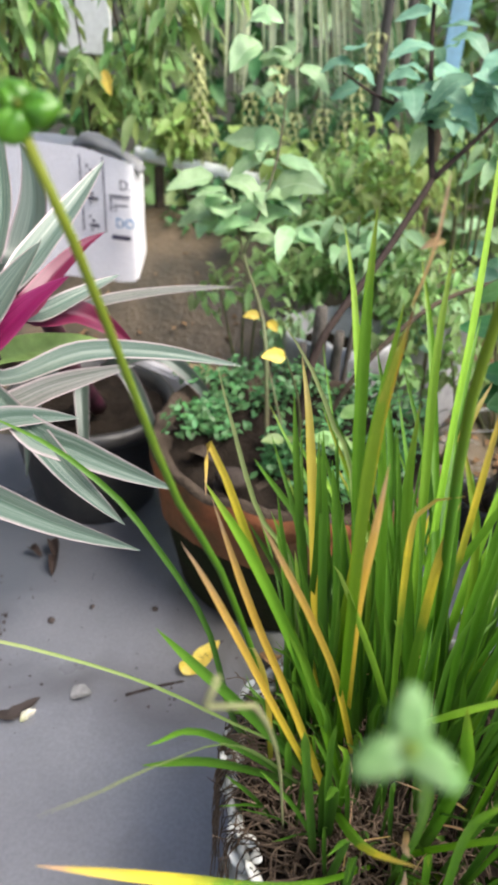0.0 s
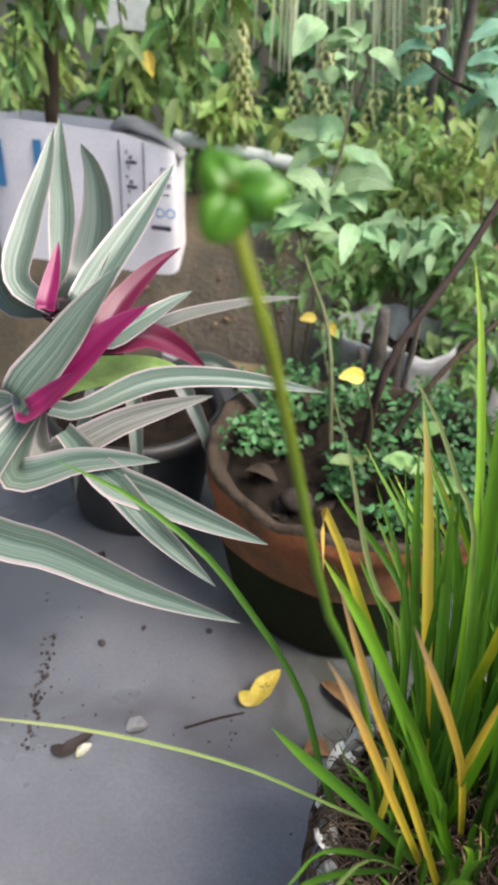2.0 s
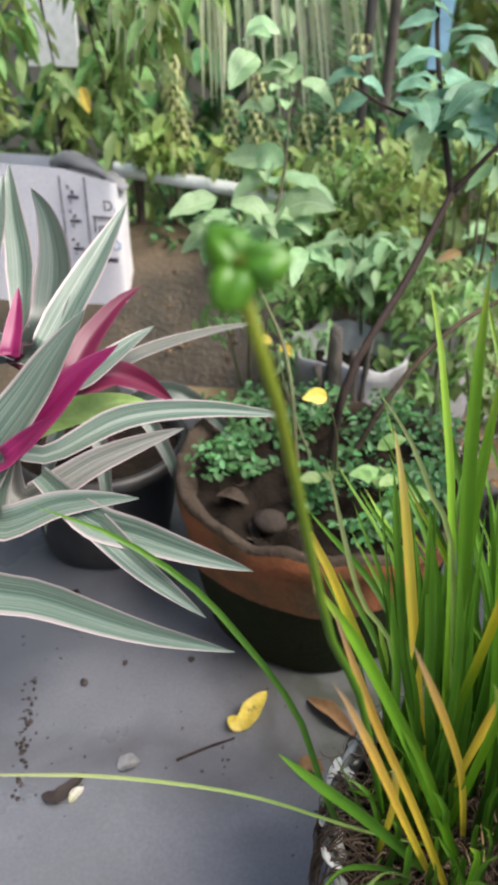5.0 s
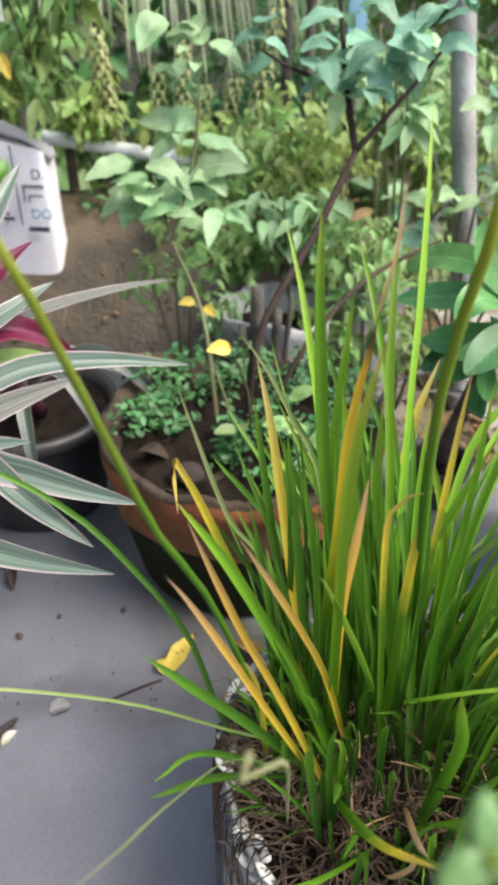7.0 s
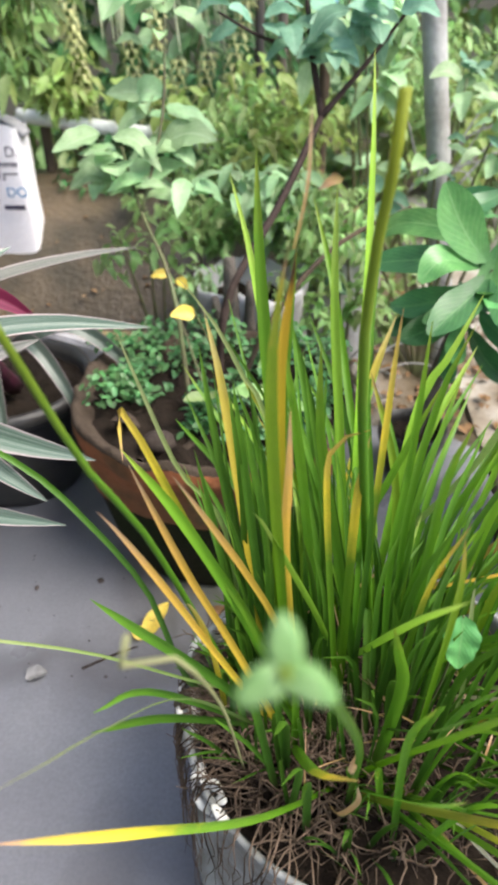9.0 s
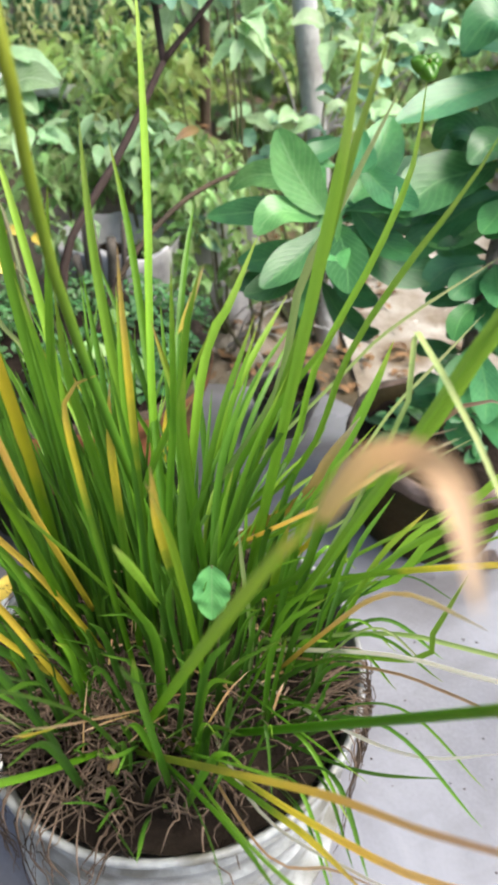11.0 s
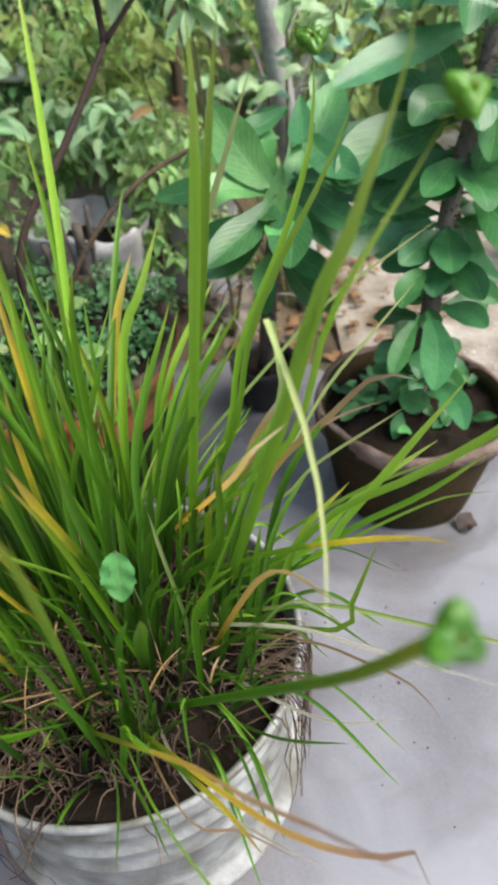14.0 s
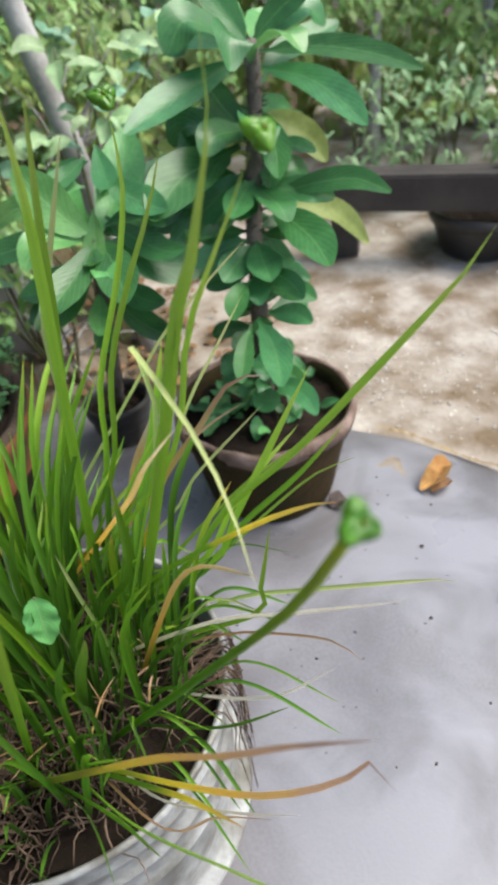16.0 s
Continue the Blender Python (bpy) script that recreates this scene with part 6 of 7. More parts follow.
BUSHES = (
    ((0.25, 1.74, 0.50), (0.15, 0.11, 0.17), 340, .036, M_LEAF_YEL),
    ((0.14, 1.53, 0.38), (0.09, 0.07, 0.06), 200, .036, M_LEAF_MID),
    ((0.33, 1.62, 0.36), (0.10, 0.09, 0.10), 260, .034, M_LEAF_MID),
    ((0.21, 1.72, 0.48), (0.13, 0.12, 0.14), 300, .032, M_LEAF_MID),
    ((0.39, 1.50, 0.37), (0.14, 0.10, 0.09), 300, .030, M_LEAF_MID),
    ((0.40, 1.54, 0.68), (0.10, 0.09, 0.09), 70, .070, M_LEAF_SAGE),
    ((0.05, 1.40, 0.36), (0.13, 0.09, 0.06), 60, .034, M_LEAF_MID),
    ((0.03, 1.80, 0.38), (0.15, 0.10, 0.08), 170, .036, M_LEAF_MID),
    ((0.22, 1.82, 0.45), (0.13, 0.12, 0.15), 300, .034, M_LEAF_MID),
    ((0.45, 2.08, 0.49), (0.14, 0.10, 0.09), 200, .034, M_LEAF_YEL),
    ((0.31, 1.61, 0.35), (0.10, 0.07, 0.06), 90, .05, M_LEAF_SAGE),
    ((0.65, 2.18, 0.58), (0.17, 0.13, 0.12), 260, .036, M_LEAF_MID),
    ((1.64, 2.52, 0.50), (0.31, 0.20, 0.12), 260, .05, M_LEAF_MID),
    ((2.02, 2.46, 0.36), (0.24, 0.21, 0.22), 320, .055, M_LEAF_MID),
    ((1.84, 2.16, 0.20), (0.15, 0.09, 0.05), 90, .05, M_LEAF_YEL),
    ((-0.84, 2.13, 0.62), (0.15, 0.13, 0.14), 150, .06, M_LEAF_YEL),
    ((-0.53, 2.07, 0.62), (0.07, 0.08, 0.12), 90, .055, M_LEAF_YEL),
    ((-0.38, 2.11, 0.73), (0.07, 0.11, 0.18), 130, .07, M_LEAF_MID),
    ((-0.24, 1.92, 0.57), (0.08, 0.07, 0.08), 120, .035, M_LEAF_YEL),
    ((0.74, 2.54, 0.48), (0.14, 0.15, 0.19), 200, .05, M_LEAF_MID),
    ((0.78, 2.46, 0.36), (0.17, 0.16, 0.19), 240, .045, M_LEAF_YEL),
    ((1.00, 2.62, 0.32), (0.35, 0.25, 0.35), 420, .05, M_LEAF_MID),
    ((0.53, 1.96, 0.20), (0.2, 0.15, 0.14), 240, .036, M_LEAF_MID),
    ((-0.05, 2.0, 0.42), (0.25, 0.12, 0.08), 240, .036, M_HERB),
    ((0.33, 1.42, 0.27), (0.09, 0.05, 0.07), 90, .034, M_LEAF_MID),
    ((0.44, 1.45, 0.23), (0.09, 0.05, 0.08), 110, .034, M_LEAF_MID),
    ((0.15, 1.40, 0.28), (0.08, 0.05, 0.06), 80, .030, M_LEAF_SAGE),
    ((-0.14, 1.87, 0.36), (0.14, 0.05, 0.06), 240, .024, M_HERB),
    ((0.08, 1.86, 0.36), (0.12, 0.05, 0.06), 200, .024, M_HERB),
    ((0.02, 2.12, 0.50), (0.28, 0.06, 0.12), 420, .034, M_HERB),
    ((0.30, 2.05, 0.60), (0.22, 0.12, 0.18), 320, .036, M_HERB),
    ((0.25, 1.52, 0.44), (0.10, 0.05, 0.07), 60, .055, M_LEAF_SAGE),
    ((0.30, 1.62, 0.47), (0.12, 0.06, 0.08), 110, .040, M_LEAF_YEL),
    ((1.62, 2.02, 0.24), (0.30, 0.12, 0.20), 330, .038, M_LEAF_SAGE),
    ((2.05, 1.98, 0.22), (0.26, 0.12, 0.20), 260, .038, M_LEAF_SAGE),
)


def bush(k, centre, radii, count, size, material):
    c = Vector(centre)
    foot = Vector((c.x + 0.03, c.y + 0.02, earth_height(c.x, c.y)))
    t = thing("bush", {M_HERB: "dark green low undergrowth behind the pots", M_LEAF_YEL: "yellow-green small-leaved bush behind the pots", M_LEAF_SAGE: "pale green leafy bush behind the pots"}.get(material, "mid-green small-leaved bush behind the pots"), "bush", "bushes behind the pots", at=foot)
    for j in range(3):
        rr = random.Random(k * 7 + j)
        top = c + Vector((rr.uniform(-0.6, 0.6) * radii[0], rr.uniform(-0.6, 0.6) * radii[1], rr.uniform(0.2, 0.8) * radii[2]))
        stem(t, M_STEM, 0.005, 0.0015, foot, foot.lerp(top, 0.5) + Vector((rr.uniform(-0.03, 0.03), 0, 0)), top)
    crown("foliage", t, centre, radii, int(count * 1.5), size * 0.88, material, ovate, 0.45, k + 20, 2.3)


for k, row in enumerate(BUSHES):
    bush(k, *row)


def hanging_tree():
    """A small tree whose twigs hang in from above, with drooping narrow leaves."""
    t = thing("tree", "small tree with drooping yellow-green narrow leaves", "tree", at=(-0.62, 1.80, 0.2))
    rnd = random.Random(91)
    top = Vector((-0.50, 1.78, 1.12))
    stem(t, M_BARK, 0.020, 0.013, (-0.62, 1.82, 0.1), (-0.60, 1.80, 0.6), top, name="trunk")
    for x, y, z, r in ((-0.557, 1.72, 0.737, 0.070), (-0.641, 1.72, 0.633, 0.060), (-0.586, 1.72, 0.799, 0.070), (-0.284, 1.72, 0.728, 0.060), (-0.187, 1.72, 0.779, 0.070), (-0.392, 1.72, 0.677, 0.045), (-0.283, 1.72, 0.642, 0.050), (-0.450, 1.72, 0.789, 0.050), (-0.131, 1.72, 0.890, 0.080), (-0.511, 1.72, 0.872, 0.080), (-0.316, 1.72, 0.865, 0.070)):
        c = Vector((x, y, z))
        stem(t, M_BARK, 0.005, 0.0015, top, top.lerp(c, 0.55) + Vector((0, 0, 0.10)), c, name="branch")
        for material, n, s in ((M_LEAF_YEL, int(190 * r), 5), (M_LEAF_MID, int(380 * r), 6)):
            crown("foliage", t, c, (r, 0.05, r * 1.1), n, 0.054, material, lance, 0.7, s + int((x + 2) * 100), 3.0, n=6)
    wide_leaf(t, M_LEAF_FALL, 0.045, 0.55, (-0.338, 1.69, 0.688), (0.4, -0.2, -1), (0, -1, 0.2), ovate, name="yellow_leaf")


hanging_tree()


def palm_frond(label, material, root, tip, length, count, hang, seed, broad=(0.008, 0.014)):
    """A drooping palm leaf: a midrib and its long leaflets."""
    t = thing("palm_frond", label, "palm frond", at=root)
    rnd = random.Random(seed)
    a, b = Vector(root), Vector(tip)
    arch = [a, a.lerp(b, 0.5) + Vector((0, 0, 0.06)), b]
    stem(t, M_STEM, 0.007, 0.002, *arch, name="midrib")
    run = spline(arch, count)
    for k, q in enumerate(run):
        for s in (-1, 1):
            l = length * (0.55 + 0.45 * math.sin(math.pi * (k + 2) / (count + 4))) * rnd.uniform(0.85, 1.1)
            out = Vector((hang[0] + hang[1] * k / count + rnd.uniform(-0.05, 0.05), s * 0.12, 0)) * l
            bm = bmesh.new()
            ribbon(bm, [q, q + out * 0.6 - Vector((0, 0, l * 0.3)), q + out - Vector((0, 0, l))], rnd.uniform(*broad), lance, 8, 2, 0.5, (rnd.uniform(-0.4, 0.4), -1, 0.6))
            part("leaflet", bm, material, t)


palm_frond("drooping yellow-green palm frond with long leaflets", M_PALM, (-0.30, 2.04, 1.0), (0.14, 2.02, 0.97), 0.42, 19, (-0.30, 0.9), 3, (0.009, 0.016))
palm_frond("dark green palm frond leaning behind the shrub", M_HERB, (0.16, 2.16, 0.98), (0.03, 2.12, 0.50), 0.30, 34, (0.55, 0.5), 7, (0.004, 0.007))


def seed_spike(t, foot, top, whorls, r):
    a, b = Vector(foot), Vector(top)
    stem(t, M_STEM, 0.003, 0.0012, a, a.lerp(b, 0.5) + Vector((0.01, 0, 0)), b)
    bm = bmesh.new()
    for k in range(whorls):
        q = a.lerp(b, 0.35 + 0.65 * k / whorls) + Vector((0.005, 0, 0))
        for j in range(6):
            w = j * 1.05 + k * 0.6
            d = Vector((math.cos(w), math.sin(w), 0.15))
            ribbon(bm, [q, q + d * r * 0.6, q + d * r * (0.7 + 0.5 * ((k * 7 + j * 3) % 5) / 5) - Vector((0, 0, r * 0.7))], r * 0.36, ovate, 4, 2, 0.4)
    part("seed_head", bm, M_SPIKE, t, "dry tan whorled seed head")


def basil():
    t = thing("basil_plant", "tall basil gone to dry tan seed heads", "plant", at=(-0.1, 1.95, 0.3))
    for x, y, z, n in ((-0.22, 1.92, 0.79, 15), (-0.24, 1.98, 0.72, 12), (-0.02, 1.95, 0.72, 11), (0.10, 1.93, 0.64, 9), (-0.09, 1.98, 0.66, 9), (0.20, 1.9, 0.80, 11), (0.02, 2.0, 0.62, 8)):
        seed_spike(t, (x * 0.6 - 0.04, y + 0.03, 0.32), (x, y, z), int(n * 1.5), 0.027)
    crown("foliage", t, (-0.18, 1.93, 0.56), (0.10, 0.06, 0.08), 90, 0.045, M_LEAF_YEL, oval, 0.4, 71)
    crown("foliage", t, (0.06, 1.93, 0.52), (0.12, 0.06, 0.07), 90, 0.04, M_LEAF_YEL, oval, 0.4, 72)


basil()
far = thing("tree_belt", "garden trees closing the view, shade put into leaf colour", "trees", kind="stuff", at=(0, 4, 0))
# Dark leaves left stand for shaded gaps; pale ones right offset the belt's own shade.
for k in range(30):
    rr = random.Random(k + 100)
    a = -1.25 + 2.7 * k / 29
    for z in (0.3, 1.0, 1.7):
        crown("foliage", far, (3.3 * math.sin(a) + 0.4, 2.9 * math.cos(a) + 0.4, z + rr.uniform(-0.15, 0.15)), (0.42, 0.25, 0.45), 230, 0.10, rr.choice([M_HERB, M_HERB, M_HERB, M_LEAF_MID] if k < 12 else [M_LEAF_MID, M_LEAF_YEL, M_LEAF_SAGE, M_LEAF_SAGE]), oval, 0.4, k + 40 + int(z * 100), n=3)


# ---- small things on the slab ----
def fallen_leaf():
    t = thing("fallen_leaf", "bright yellow spotted fallen leaf on cement", "leaf", at=(0.108, 0.834, 0.0))
    bm = bmesh.new()
    ribbon(bm, [(0.100, 0.812, 0.004), (0.112, 0.834, 0.018), (0.130, 0.858, 0.030)], 0.027, oval, 12, 6, 0.3, (-0.2, -0.5, 1), 0.05)
    part("large_lobe", bm, M_LEAF_FALL, t)
    bm = bmesh.new()
    ribbon(bm, [(0.101, 0.812, 0.004), (0.091, 0.818, 0.012), (0.082, 0.825, 0.010)], 0.019, oval, 8, 4, 0.3, (0, -0.3, 1), 0.06)
    part("small_lobe", bm, M_LEAF_FALL, t)
    bm = bmesh.new()
    for x, y, z in ((0.112, 0.834, 0.0185), (0.115, 0.838, 0.0205), (0.118, 0.836, 0.0200), (0.108, 0.834, 0.0175)):
        bmesh.ops.create_uvsphere(bm, u_segments=6, v_segments=4, radius=0.0013, matrix=Matrix.LocRotScale((x, y, z), None, (1, 1, 0.3)))
    part("spots", bm, M_DEBRIS, t, "small black spots")


fallen_leaf()


def twig(label, r, *points):
    t = thing("twig", label, "twig", "twigs on the cement", at=points[0])
    bm = bmesh.new()
    tube(bm, points, r, r * 0.7, 8, 6, 0.15)
    part("stick", bm, M_STICK, t)


twig("short dark twig lying on cement", 0.0022, (0.025, 0.760, 0.002), (0.058, 0.781, 0.0025), (0.094, 0.801, 0.002))
twig("thin dark twig lying on cement", 0.0012, (0.097, 0.845, 0.0015), (0.115, 0.862, 0.0015), (0.13, 0.885, 0.0015))


def dry_leaf(label, material, width, *points, curl=0.5):
    t = thing("dry_leaf", label, "leaf", "leaves on the cement", at=points[0])
    bm = bmesh.new()
    ribbon(bm, points, width, oval, 10, 6, curl, (0.1, -0.1, 1), 0.08)
    part("blade", bm, material, t)


dry_leaf("curled dark brown dry leaf on cement", M_DEBRIS, 0.018, (-0.127, 0.694, 0.003), (-0.105, 0.692, 0.008), (-0.083, 0.728, 0.004))
dry_leaf("small pale dry leaf on cement", BLADES["white"], 0.012, (-0.090, 0.688, 0.004), (-0.086, 0.698, 0.007), (-0.080, 0.71, 0.003))
dry_leaf("crumpled grey scrap on cement", M_SCRAP, 0.020, (-0.046, 0.740, 0.002), (-0.034, 0.746, 0.007), (-0.020, 0.752, 0.002), curl=0.8)
dry_leaf("reddish-brown dry leaf beside the bowl", M_LEAF_DRY, 0.022, (0.188, 0.873, 0.004), (0.22, 0.85, 0.012), (0.252, 0.822, 0.004), curl=0.9)
dry_leaf("crumpled orange-brown leaf on cement", M_LEAF_DRY, 0.022, (0.18, 0.765, 0.003), (0.195, 0.770, 0.012), (0.212, 0.768, 0.004), curl=0.9)
dry_leaf("curled orange dry leaf on cement", M_LEAF_TAN, 0.034, (0.952, 0.862, 0.005), (0.985, 0.868, 0.022), (1.004, 0.884, 0.026), (1.028, 0.888, 0.010), curl=1.3)
dry_leaf("crumpled brown edge of a dry leaf on cement", M_LEAF_DRY, 0.020, (0.966, 0.852, 0.004), (0.985, 0.850, 0.015), (1.008, 0.862, 0.006), curl=1.4)
dry_leaf("small dark dry leaf near the clay pot", M_DEBRIS, 0.03, (0.805, 0.888, 0.003), (0.820, 0.895, 0.011), (0.835, 0.898, 0.003), curl=0.8)
for pts, w in ((((-0.205, 1.02, 0.012), (-0.19, 1.0, 0.02), (-0.182, 0.985, 0.004)), 0.018), (((-0.186, 0.99, 0.006), (-0.176, 0.968, 0.018), (-0.17, 0.948, 0.003)), 0.016), (((-0.235, 1.0, 0.004), (-0.222, 0.99, 0.014), (-0.206, 0.985, 0.003)), 0.014)):
    dry_leaf("shrivelled black dead leaf under the boat lily", M_STICK, w, *pts, curl=1.6)


def debris():
    rnd = random.Random(17)
    bm = bmesh.new()

    def speck(x, y, r):
        bmesh.ops.create_icosphere(bm, subdivisions=1, radius=1, matrix=Matrix.LocRotScale((x, y, r * 0.25), Euler((0, 0, rnd.uniform(0, 3))), (r * rnd.uniform(0.7, 1.6), r, r * 0.35)))

    for x, y, r in ((-0.082, 0.902, 0.004), (0.013, 0.921, 0.006), (-0.13, 0.86, 0.006), (0.06, 0.75, 0.003), (0.893, 0.758, 0.004), (0.838, 0.64, 0.003)):
        speck(x, y, r)
    for k in range(46):
        u = rnd.random()
        speck(0.082 + 0.02 * u + rnd.gauss(0, 0.006), 0.775 - 0.045 * u + rnd.gauss(0, 0.004), rnd.uniform(0.0008, 0.0026))
    for k in range(70):
        u = rnd.random()
        speck(-0.205 + 0.05 * u + rnd.gauss(0, 0.006), 0.86 - 0.18 * u, rnd.uniform(0.001, 0.0035))
    for k in range(90):
        speck(rnd.uniform(-0.25, 0.25), rnd.uniform(0.62, 0.98), rnd.uniform(0.0006, 0.002))
    for k in range(60):
        speck(rnd.uniform(0.55, 1.05), rnd.uniform(0.45, 0.95), rnd.uniform(0.0006, 0.002))
    ob = tagged(part("debris", bm, M_DEBRIS, None), "scattered dark specks of dirt on cement", "debris", kind="stuff")
    return ob


debris()


def litter():
    """Dead leaves lying on the earth behind the slab."""
    rnd = random.Random(23)
    bm = bmesh.new()
    for k in range(420):
        x, y = rnd.uniform(0.25, 0.85), rnd.uniform(1.40, 2.1)
        a, s = rnd.uniform(0, 6.28), rnd.uniform(0.012, 0.04)
        z = max(earth_height(x, y), rough_height(x, y) if x > 0.70 else -0.05) + rnd.uniform(0.002, 0.014)
        d = Vector((math.cos(a), math.sin(a), rnd.uniform(-0.1, 0.2))) * s
        p = Vector((x, y, z))
        ribbon(bm, [p, p + d * 0.5 + Vector((0, 0, 0.005)), p + d], s * 0.5, oval, 4, 2, 0.5)
    for k in range(90):
        x, y = rnd.uniform(-0.45, 0.3), rnd.uniform(1.42, 1.80)
        a, s = rnd.uniform(0, 6.28), rnd.uniform(0.006, 0.022)
        p = Vector((x, y, earth_height(x, y) + rnd.uniform(0.003, 0.008)))
        d = Vector((math.cos(a), math.sin(a), 0.1)) * s
        ribbon(bm, [p, p + d * 0.5 + Vector((0, 0, 0.003)), p + d], s * 0.5, oval, 4, 2, 0.5)
    tagged(part("leaf_litter", bm, M_LEAF_DRY, None), "brown leaf litter on the earth", "leaf litter", kind="stuff")


litter()


def flat_block(name, label, category, material, points, z0, z1):
    """A low slab with the given corners."""
    bm = bmesh.new()
    low = [bm.verts.new((x, y, z0)) for x, y in points]
    high = [bm.verts.new((x, y, z1)) for x, y in points]
    n = len(points)
    bm.faces.new(high)
    bm.faces.new(low[::-1])
    for i in range(n):
        bm.faces.new((low[i], low[(i + 1) % n], high[(i + 1) % n], high[i]))
    bmesh.ops.recalc_face_normals(bm, faces=bm.faces)
    bmesh.ops.bevel(bm, geom=bm.edges[:], offset=0.006, segments=2, affect="EDGES")
    tagged(part(name, bm, material, None, smooth=False), label, category)


flat_block("cement_step", "pale cement step behind the bowl", "step", M_STEP, [(-0.275, 1.553), (-0.009, 1.426), (-0.012, 1.46), (-0.143, 1.535), (-0.256, 1.621)], -0.04, 0.12)
flat_block("sand_patch", "low golden sandy patch behind the step", "sand", M_SAND, [(-0.146, 1.545), (-0.01, 1.469), (0.008, 1.524), (-0.054, 1.692), (-0.208, 1.689)], -0.04, 0.112)


def bowl_finds():
    t = thing("stone", "smooth dark brown stone lying in the bowl", "stone", at=(0.118, 0.955, 0.245))
    bm = bmesh.new()
    bmesh.ops.create_icosphere(bm, subdivisions=3, radius=1)
    for v in bm.verts:
        v.co = Vector((v.co.x * 0.024, v.co.y * 0.018, v.co.z * 0.016)) * (1 + 0.15 * noise.noise(v.co * 1.3))
    part("stone_body", bm, M_STONE, t, local=True)
    s = thing("clay_shard", "broken earthy clay shard lying in the bowl", "shard", at=(0.06, 0.995, 0.25))
    bm = bmesh.new()
    ribbon(bm, [(0.040, 1.000, 0.248), (0.062, 0.990, 0.258), (0.086, 0.985, 0.248)], 0.026, oval, 8, 4, 0.6)
    part("shard_body", bm, M_LIP, s)


bowl_finds()


def flower():
    t = thing("flower", "pale pink flower on a thin stem", "flower", at=(2.0, 2.5, 0.0))
    stem(t, M_STEM, 0.004, 0.002, (2.0, 2.52, 0.0), (1.99, 2.51, 0.2), (1.99, 2.50, 0.41))
    for k in range(5):
        a = k * 1.257
        wide_leaf(t, M_PINK, 0.038, 0.7, (1.99, 2.50, 0.412), (math.cos(a), math.sin(a), 0.25), (0, -0.8, 0.7), oval, name="petal")


flower()


BENCH_STONE = (1.36 + 0.25 * math.cos(radians(-35)) + 0.075 * math.sin(radians(35)), 1.64 + 0.25 * math.sin(radians(-35)) + 0.075 * math.cos(radians(35)), 0.221)


def bench_stone():
    t = thing("stone", "pinkish grey rough stone resting on the bench", "stone", at=BENCH_STONE)
    bm = bmesh.new()
    bmesh.ops.create_icosphere(bm, subdivisions=3, radius=1)
    for v in bm.verts:
        k = 1 + 0.35 * noise.noise(v.co * 1.8 + Vector((3, 0, 0)))
        v.co = Vector((v.co.x * 0.045 * k, v.co.y * 0.03 * k, max(v.co.z * 0.03 * k, -0.014) + 0.014))
    part("stone_body", bm, M_CLOTH, t, local=True)


bench_stone()


def gravel():
    """Pale grit and crumbs of concrete lying on the yard."""
    rnd = random.Random(51)
    bm = bmesh.new()
    for k in range(900):
        x, y = (rnd.gauss(1.10, 0.10), rnd.gauss(1.22, 0.14)) if k % 3 else (rnd.uniform(0.85, 2.2), rnd.uniform(0.8, 2.0))
        if y < slab_edge(x) + 0.02:
            continue
        r = rnd.uniform(0.001, 0.0038)
        made = bmesh.ops.create_icosphere(bm, subdivisions=1, radius=1, matrix=Matrix.LocRotScale((x, y, rough_height(x, y) + r * 0.3), Euler((rnd.uniform(0, 3), 0, rnd.uniform(0, 3))), (r, r * rnd.uniform(0.6, 1), r * 0.6)))
    tagged(part("gravel", bm, M_PEBBLE, None, smooth=False), "pale grit scattered on the rough yard", "gravel", kind="stuff")


gravel()


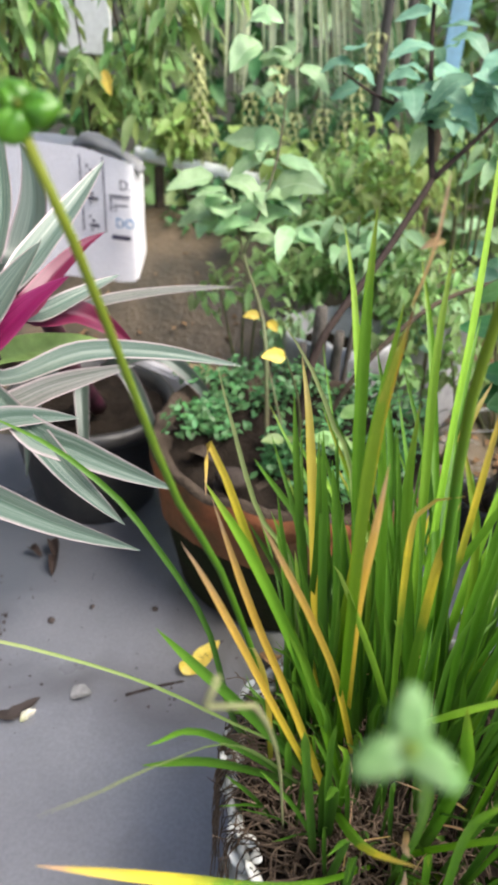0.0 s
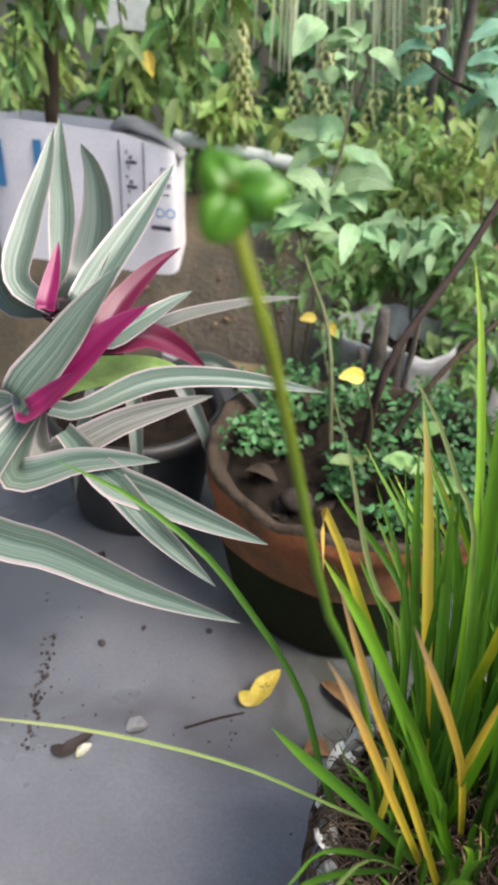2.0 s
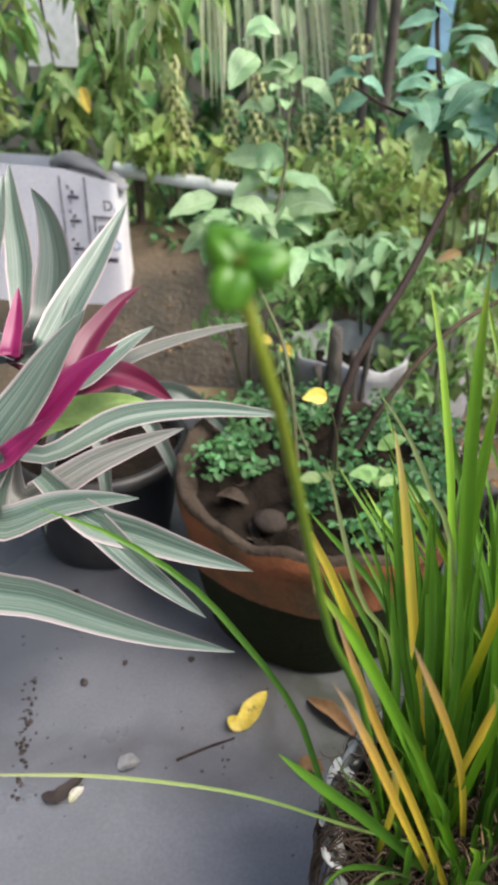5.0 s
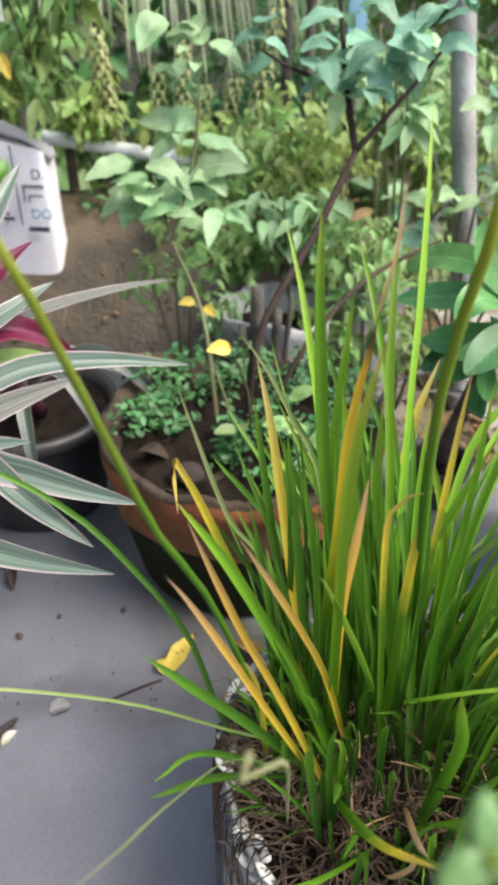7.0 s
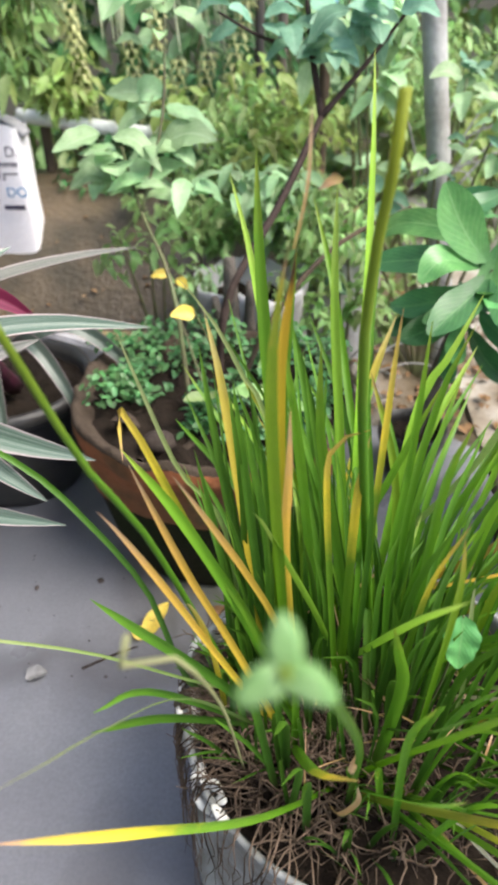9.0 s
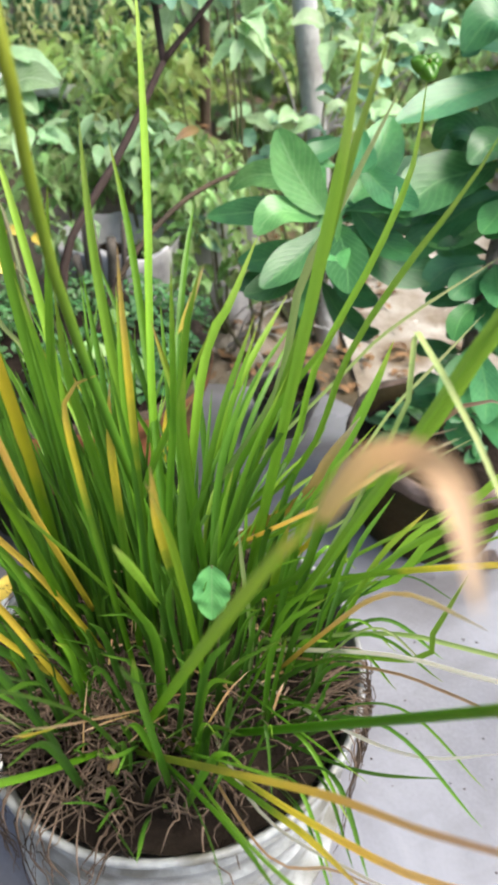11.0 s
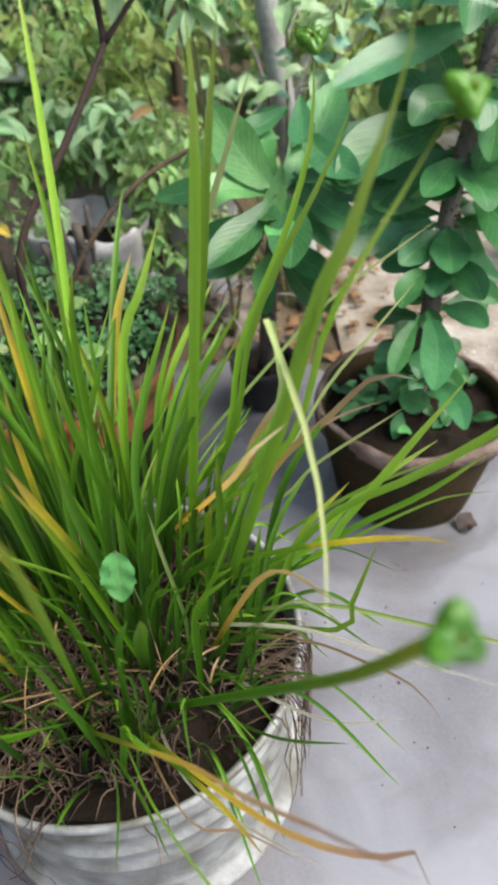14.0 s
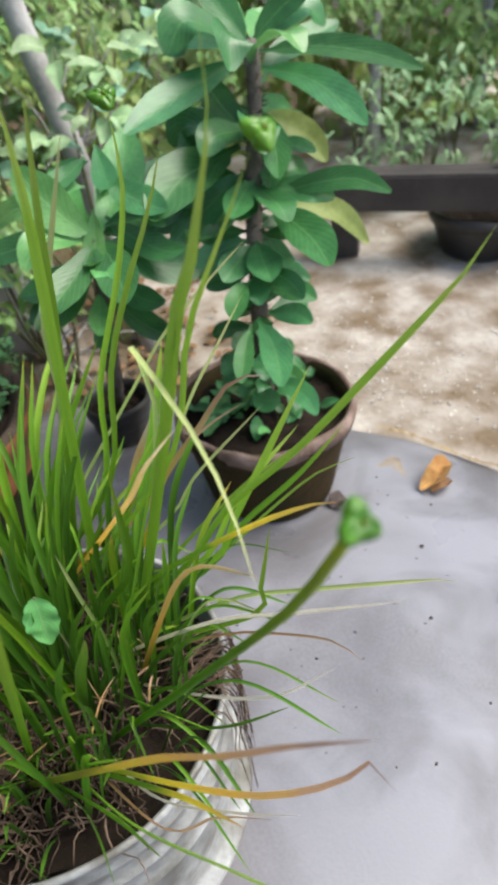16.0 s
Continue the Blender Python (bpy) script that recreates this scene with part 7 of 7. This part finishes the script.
def moss_border():
    """Ochre moss and dirt gathered along the slab's broken edge."""
    bm = bmesh.new()
    for lo, hi, w in ((0.97, 1.05, 0.012), (1.04, 1.14, 0.010)):
        pts = [(x, slab_edge(x) + 0.012 + 0.012 * math.sin(x * 40), 0.0065) for x in np.linspace(lo, hi, 7)]
        ribbon(bm, pts, w, lambda v: 0.5 + 0.5 * noise.noise((v * 6, lo * 9, 0)) + 0.2 * math.sin(v * 90), 70, 4, 0.0, (0, 0, 1))
    for v in bm.verts:
        v.co.z += 0.004 * noise.noise(v.co * 90)
    tagged(part("moss", bm, M_SAND, None), "ochre moss and dirt along the slab edge", "moss", kind="stuff")


moss_border()


def pot_weeds():
    t = thing("weed", "small green weeds sprouting in the clay pot", "weed", at=(0.742, 0.998, 0.15))
    rnd = random.Random(63)
    for k in range(34):
        a, r = rnd.uniform(0, 6.28), rnd.uniform(0.03, 0.125)
        p = Vector((0.742 + r * math.cos(a), 0.998 + r * math.sin(a), 0.150))
        w = rnd.uniform(0, 6.28)
        wide_leaf(t, M_LEAF_DEEP if k % 3 else M_LEAF_FRESH, rnd.uniform(0.025, 0.055), rnd.uniform(0.35, 0.5), p, (math.cos(w), math.sin(w), rnd.uniform(0.3, 1.0)), (rnd.uniform(-0.5, 0.5), -0.6, 1), oval)


pot_weeds()


def pale_twigs():
    """Dry bare twigs sprawling by the grey bags and the leaning post."""
    rnd = random.Random(77)
    t = thing("dry_branch", "bare pale dry branch sprawling over the earth", "branch", at=(0.42, 1.5, 0.0))
    for foot, way, n in (((0.40, 1.52, 0.02), (0.5, -0.1, 0.5), 9), ((0.60, 1.75, 0.40), (0.4, -0.1, 0.4), 12)):
        for k in range(n):
            a = Vector(foot) + Vector((rnd.uniform(-0.05, 0.05), rnd.uniform(-0.04, 0.04), 0))
            d = (Vector(way) + Vector((rnd.uniform(-0.6, 0.6), rnd.uniform(-0.3, 0.3), rnd.uniform(-0.5, 0.4)))).normalized() * rnd.uniform(0.12, 0.3)
            stem(t, M_POST, 0.003, 0.0012, a, a + d * 0.5 + Vector((rnd.uniform(-0.03, 0.03), 0, 0.03)), a + d, name="twig")


pale_twigs()

# ---- added walls: a backdrop, and an unseen block against sky light ----
def wall(name, x0, x1, y0, y1, h):
    bm = bmesh.new()
    box(bm, x0, x1, y0, y1, -0.1, h)
    tagged(part(name, bm, M_DARKWALL, None, smooth=False), "added plain plaster wall", "wall", kind="structure")


# Added backdrop behind the gaps in the tree belt.
wall("wall_north", -5, 6, 4.4, 4.55, 2.6)
# Out of view: holds back sky light from the left of the slab.
wall("wall_west", -1.35, -1.2, -2.5, 1.3, 2.8)
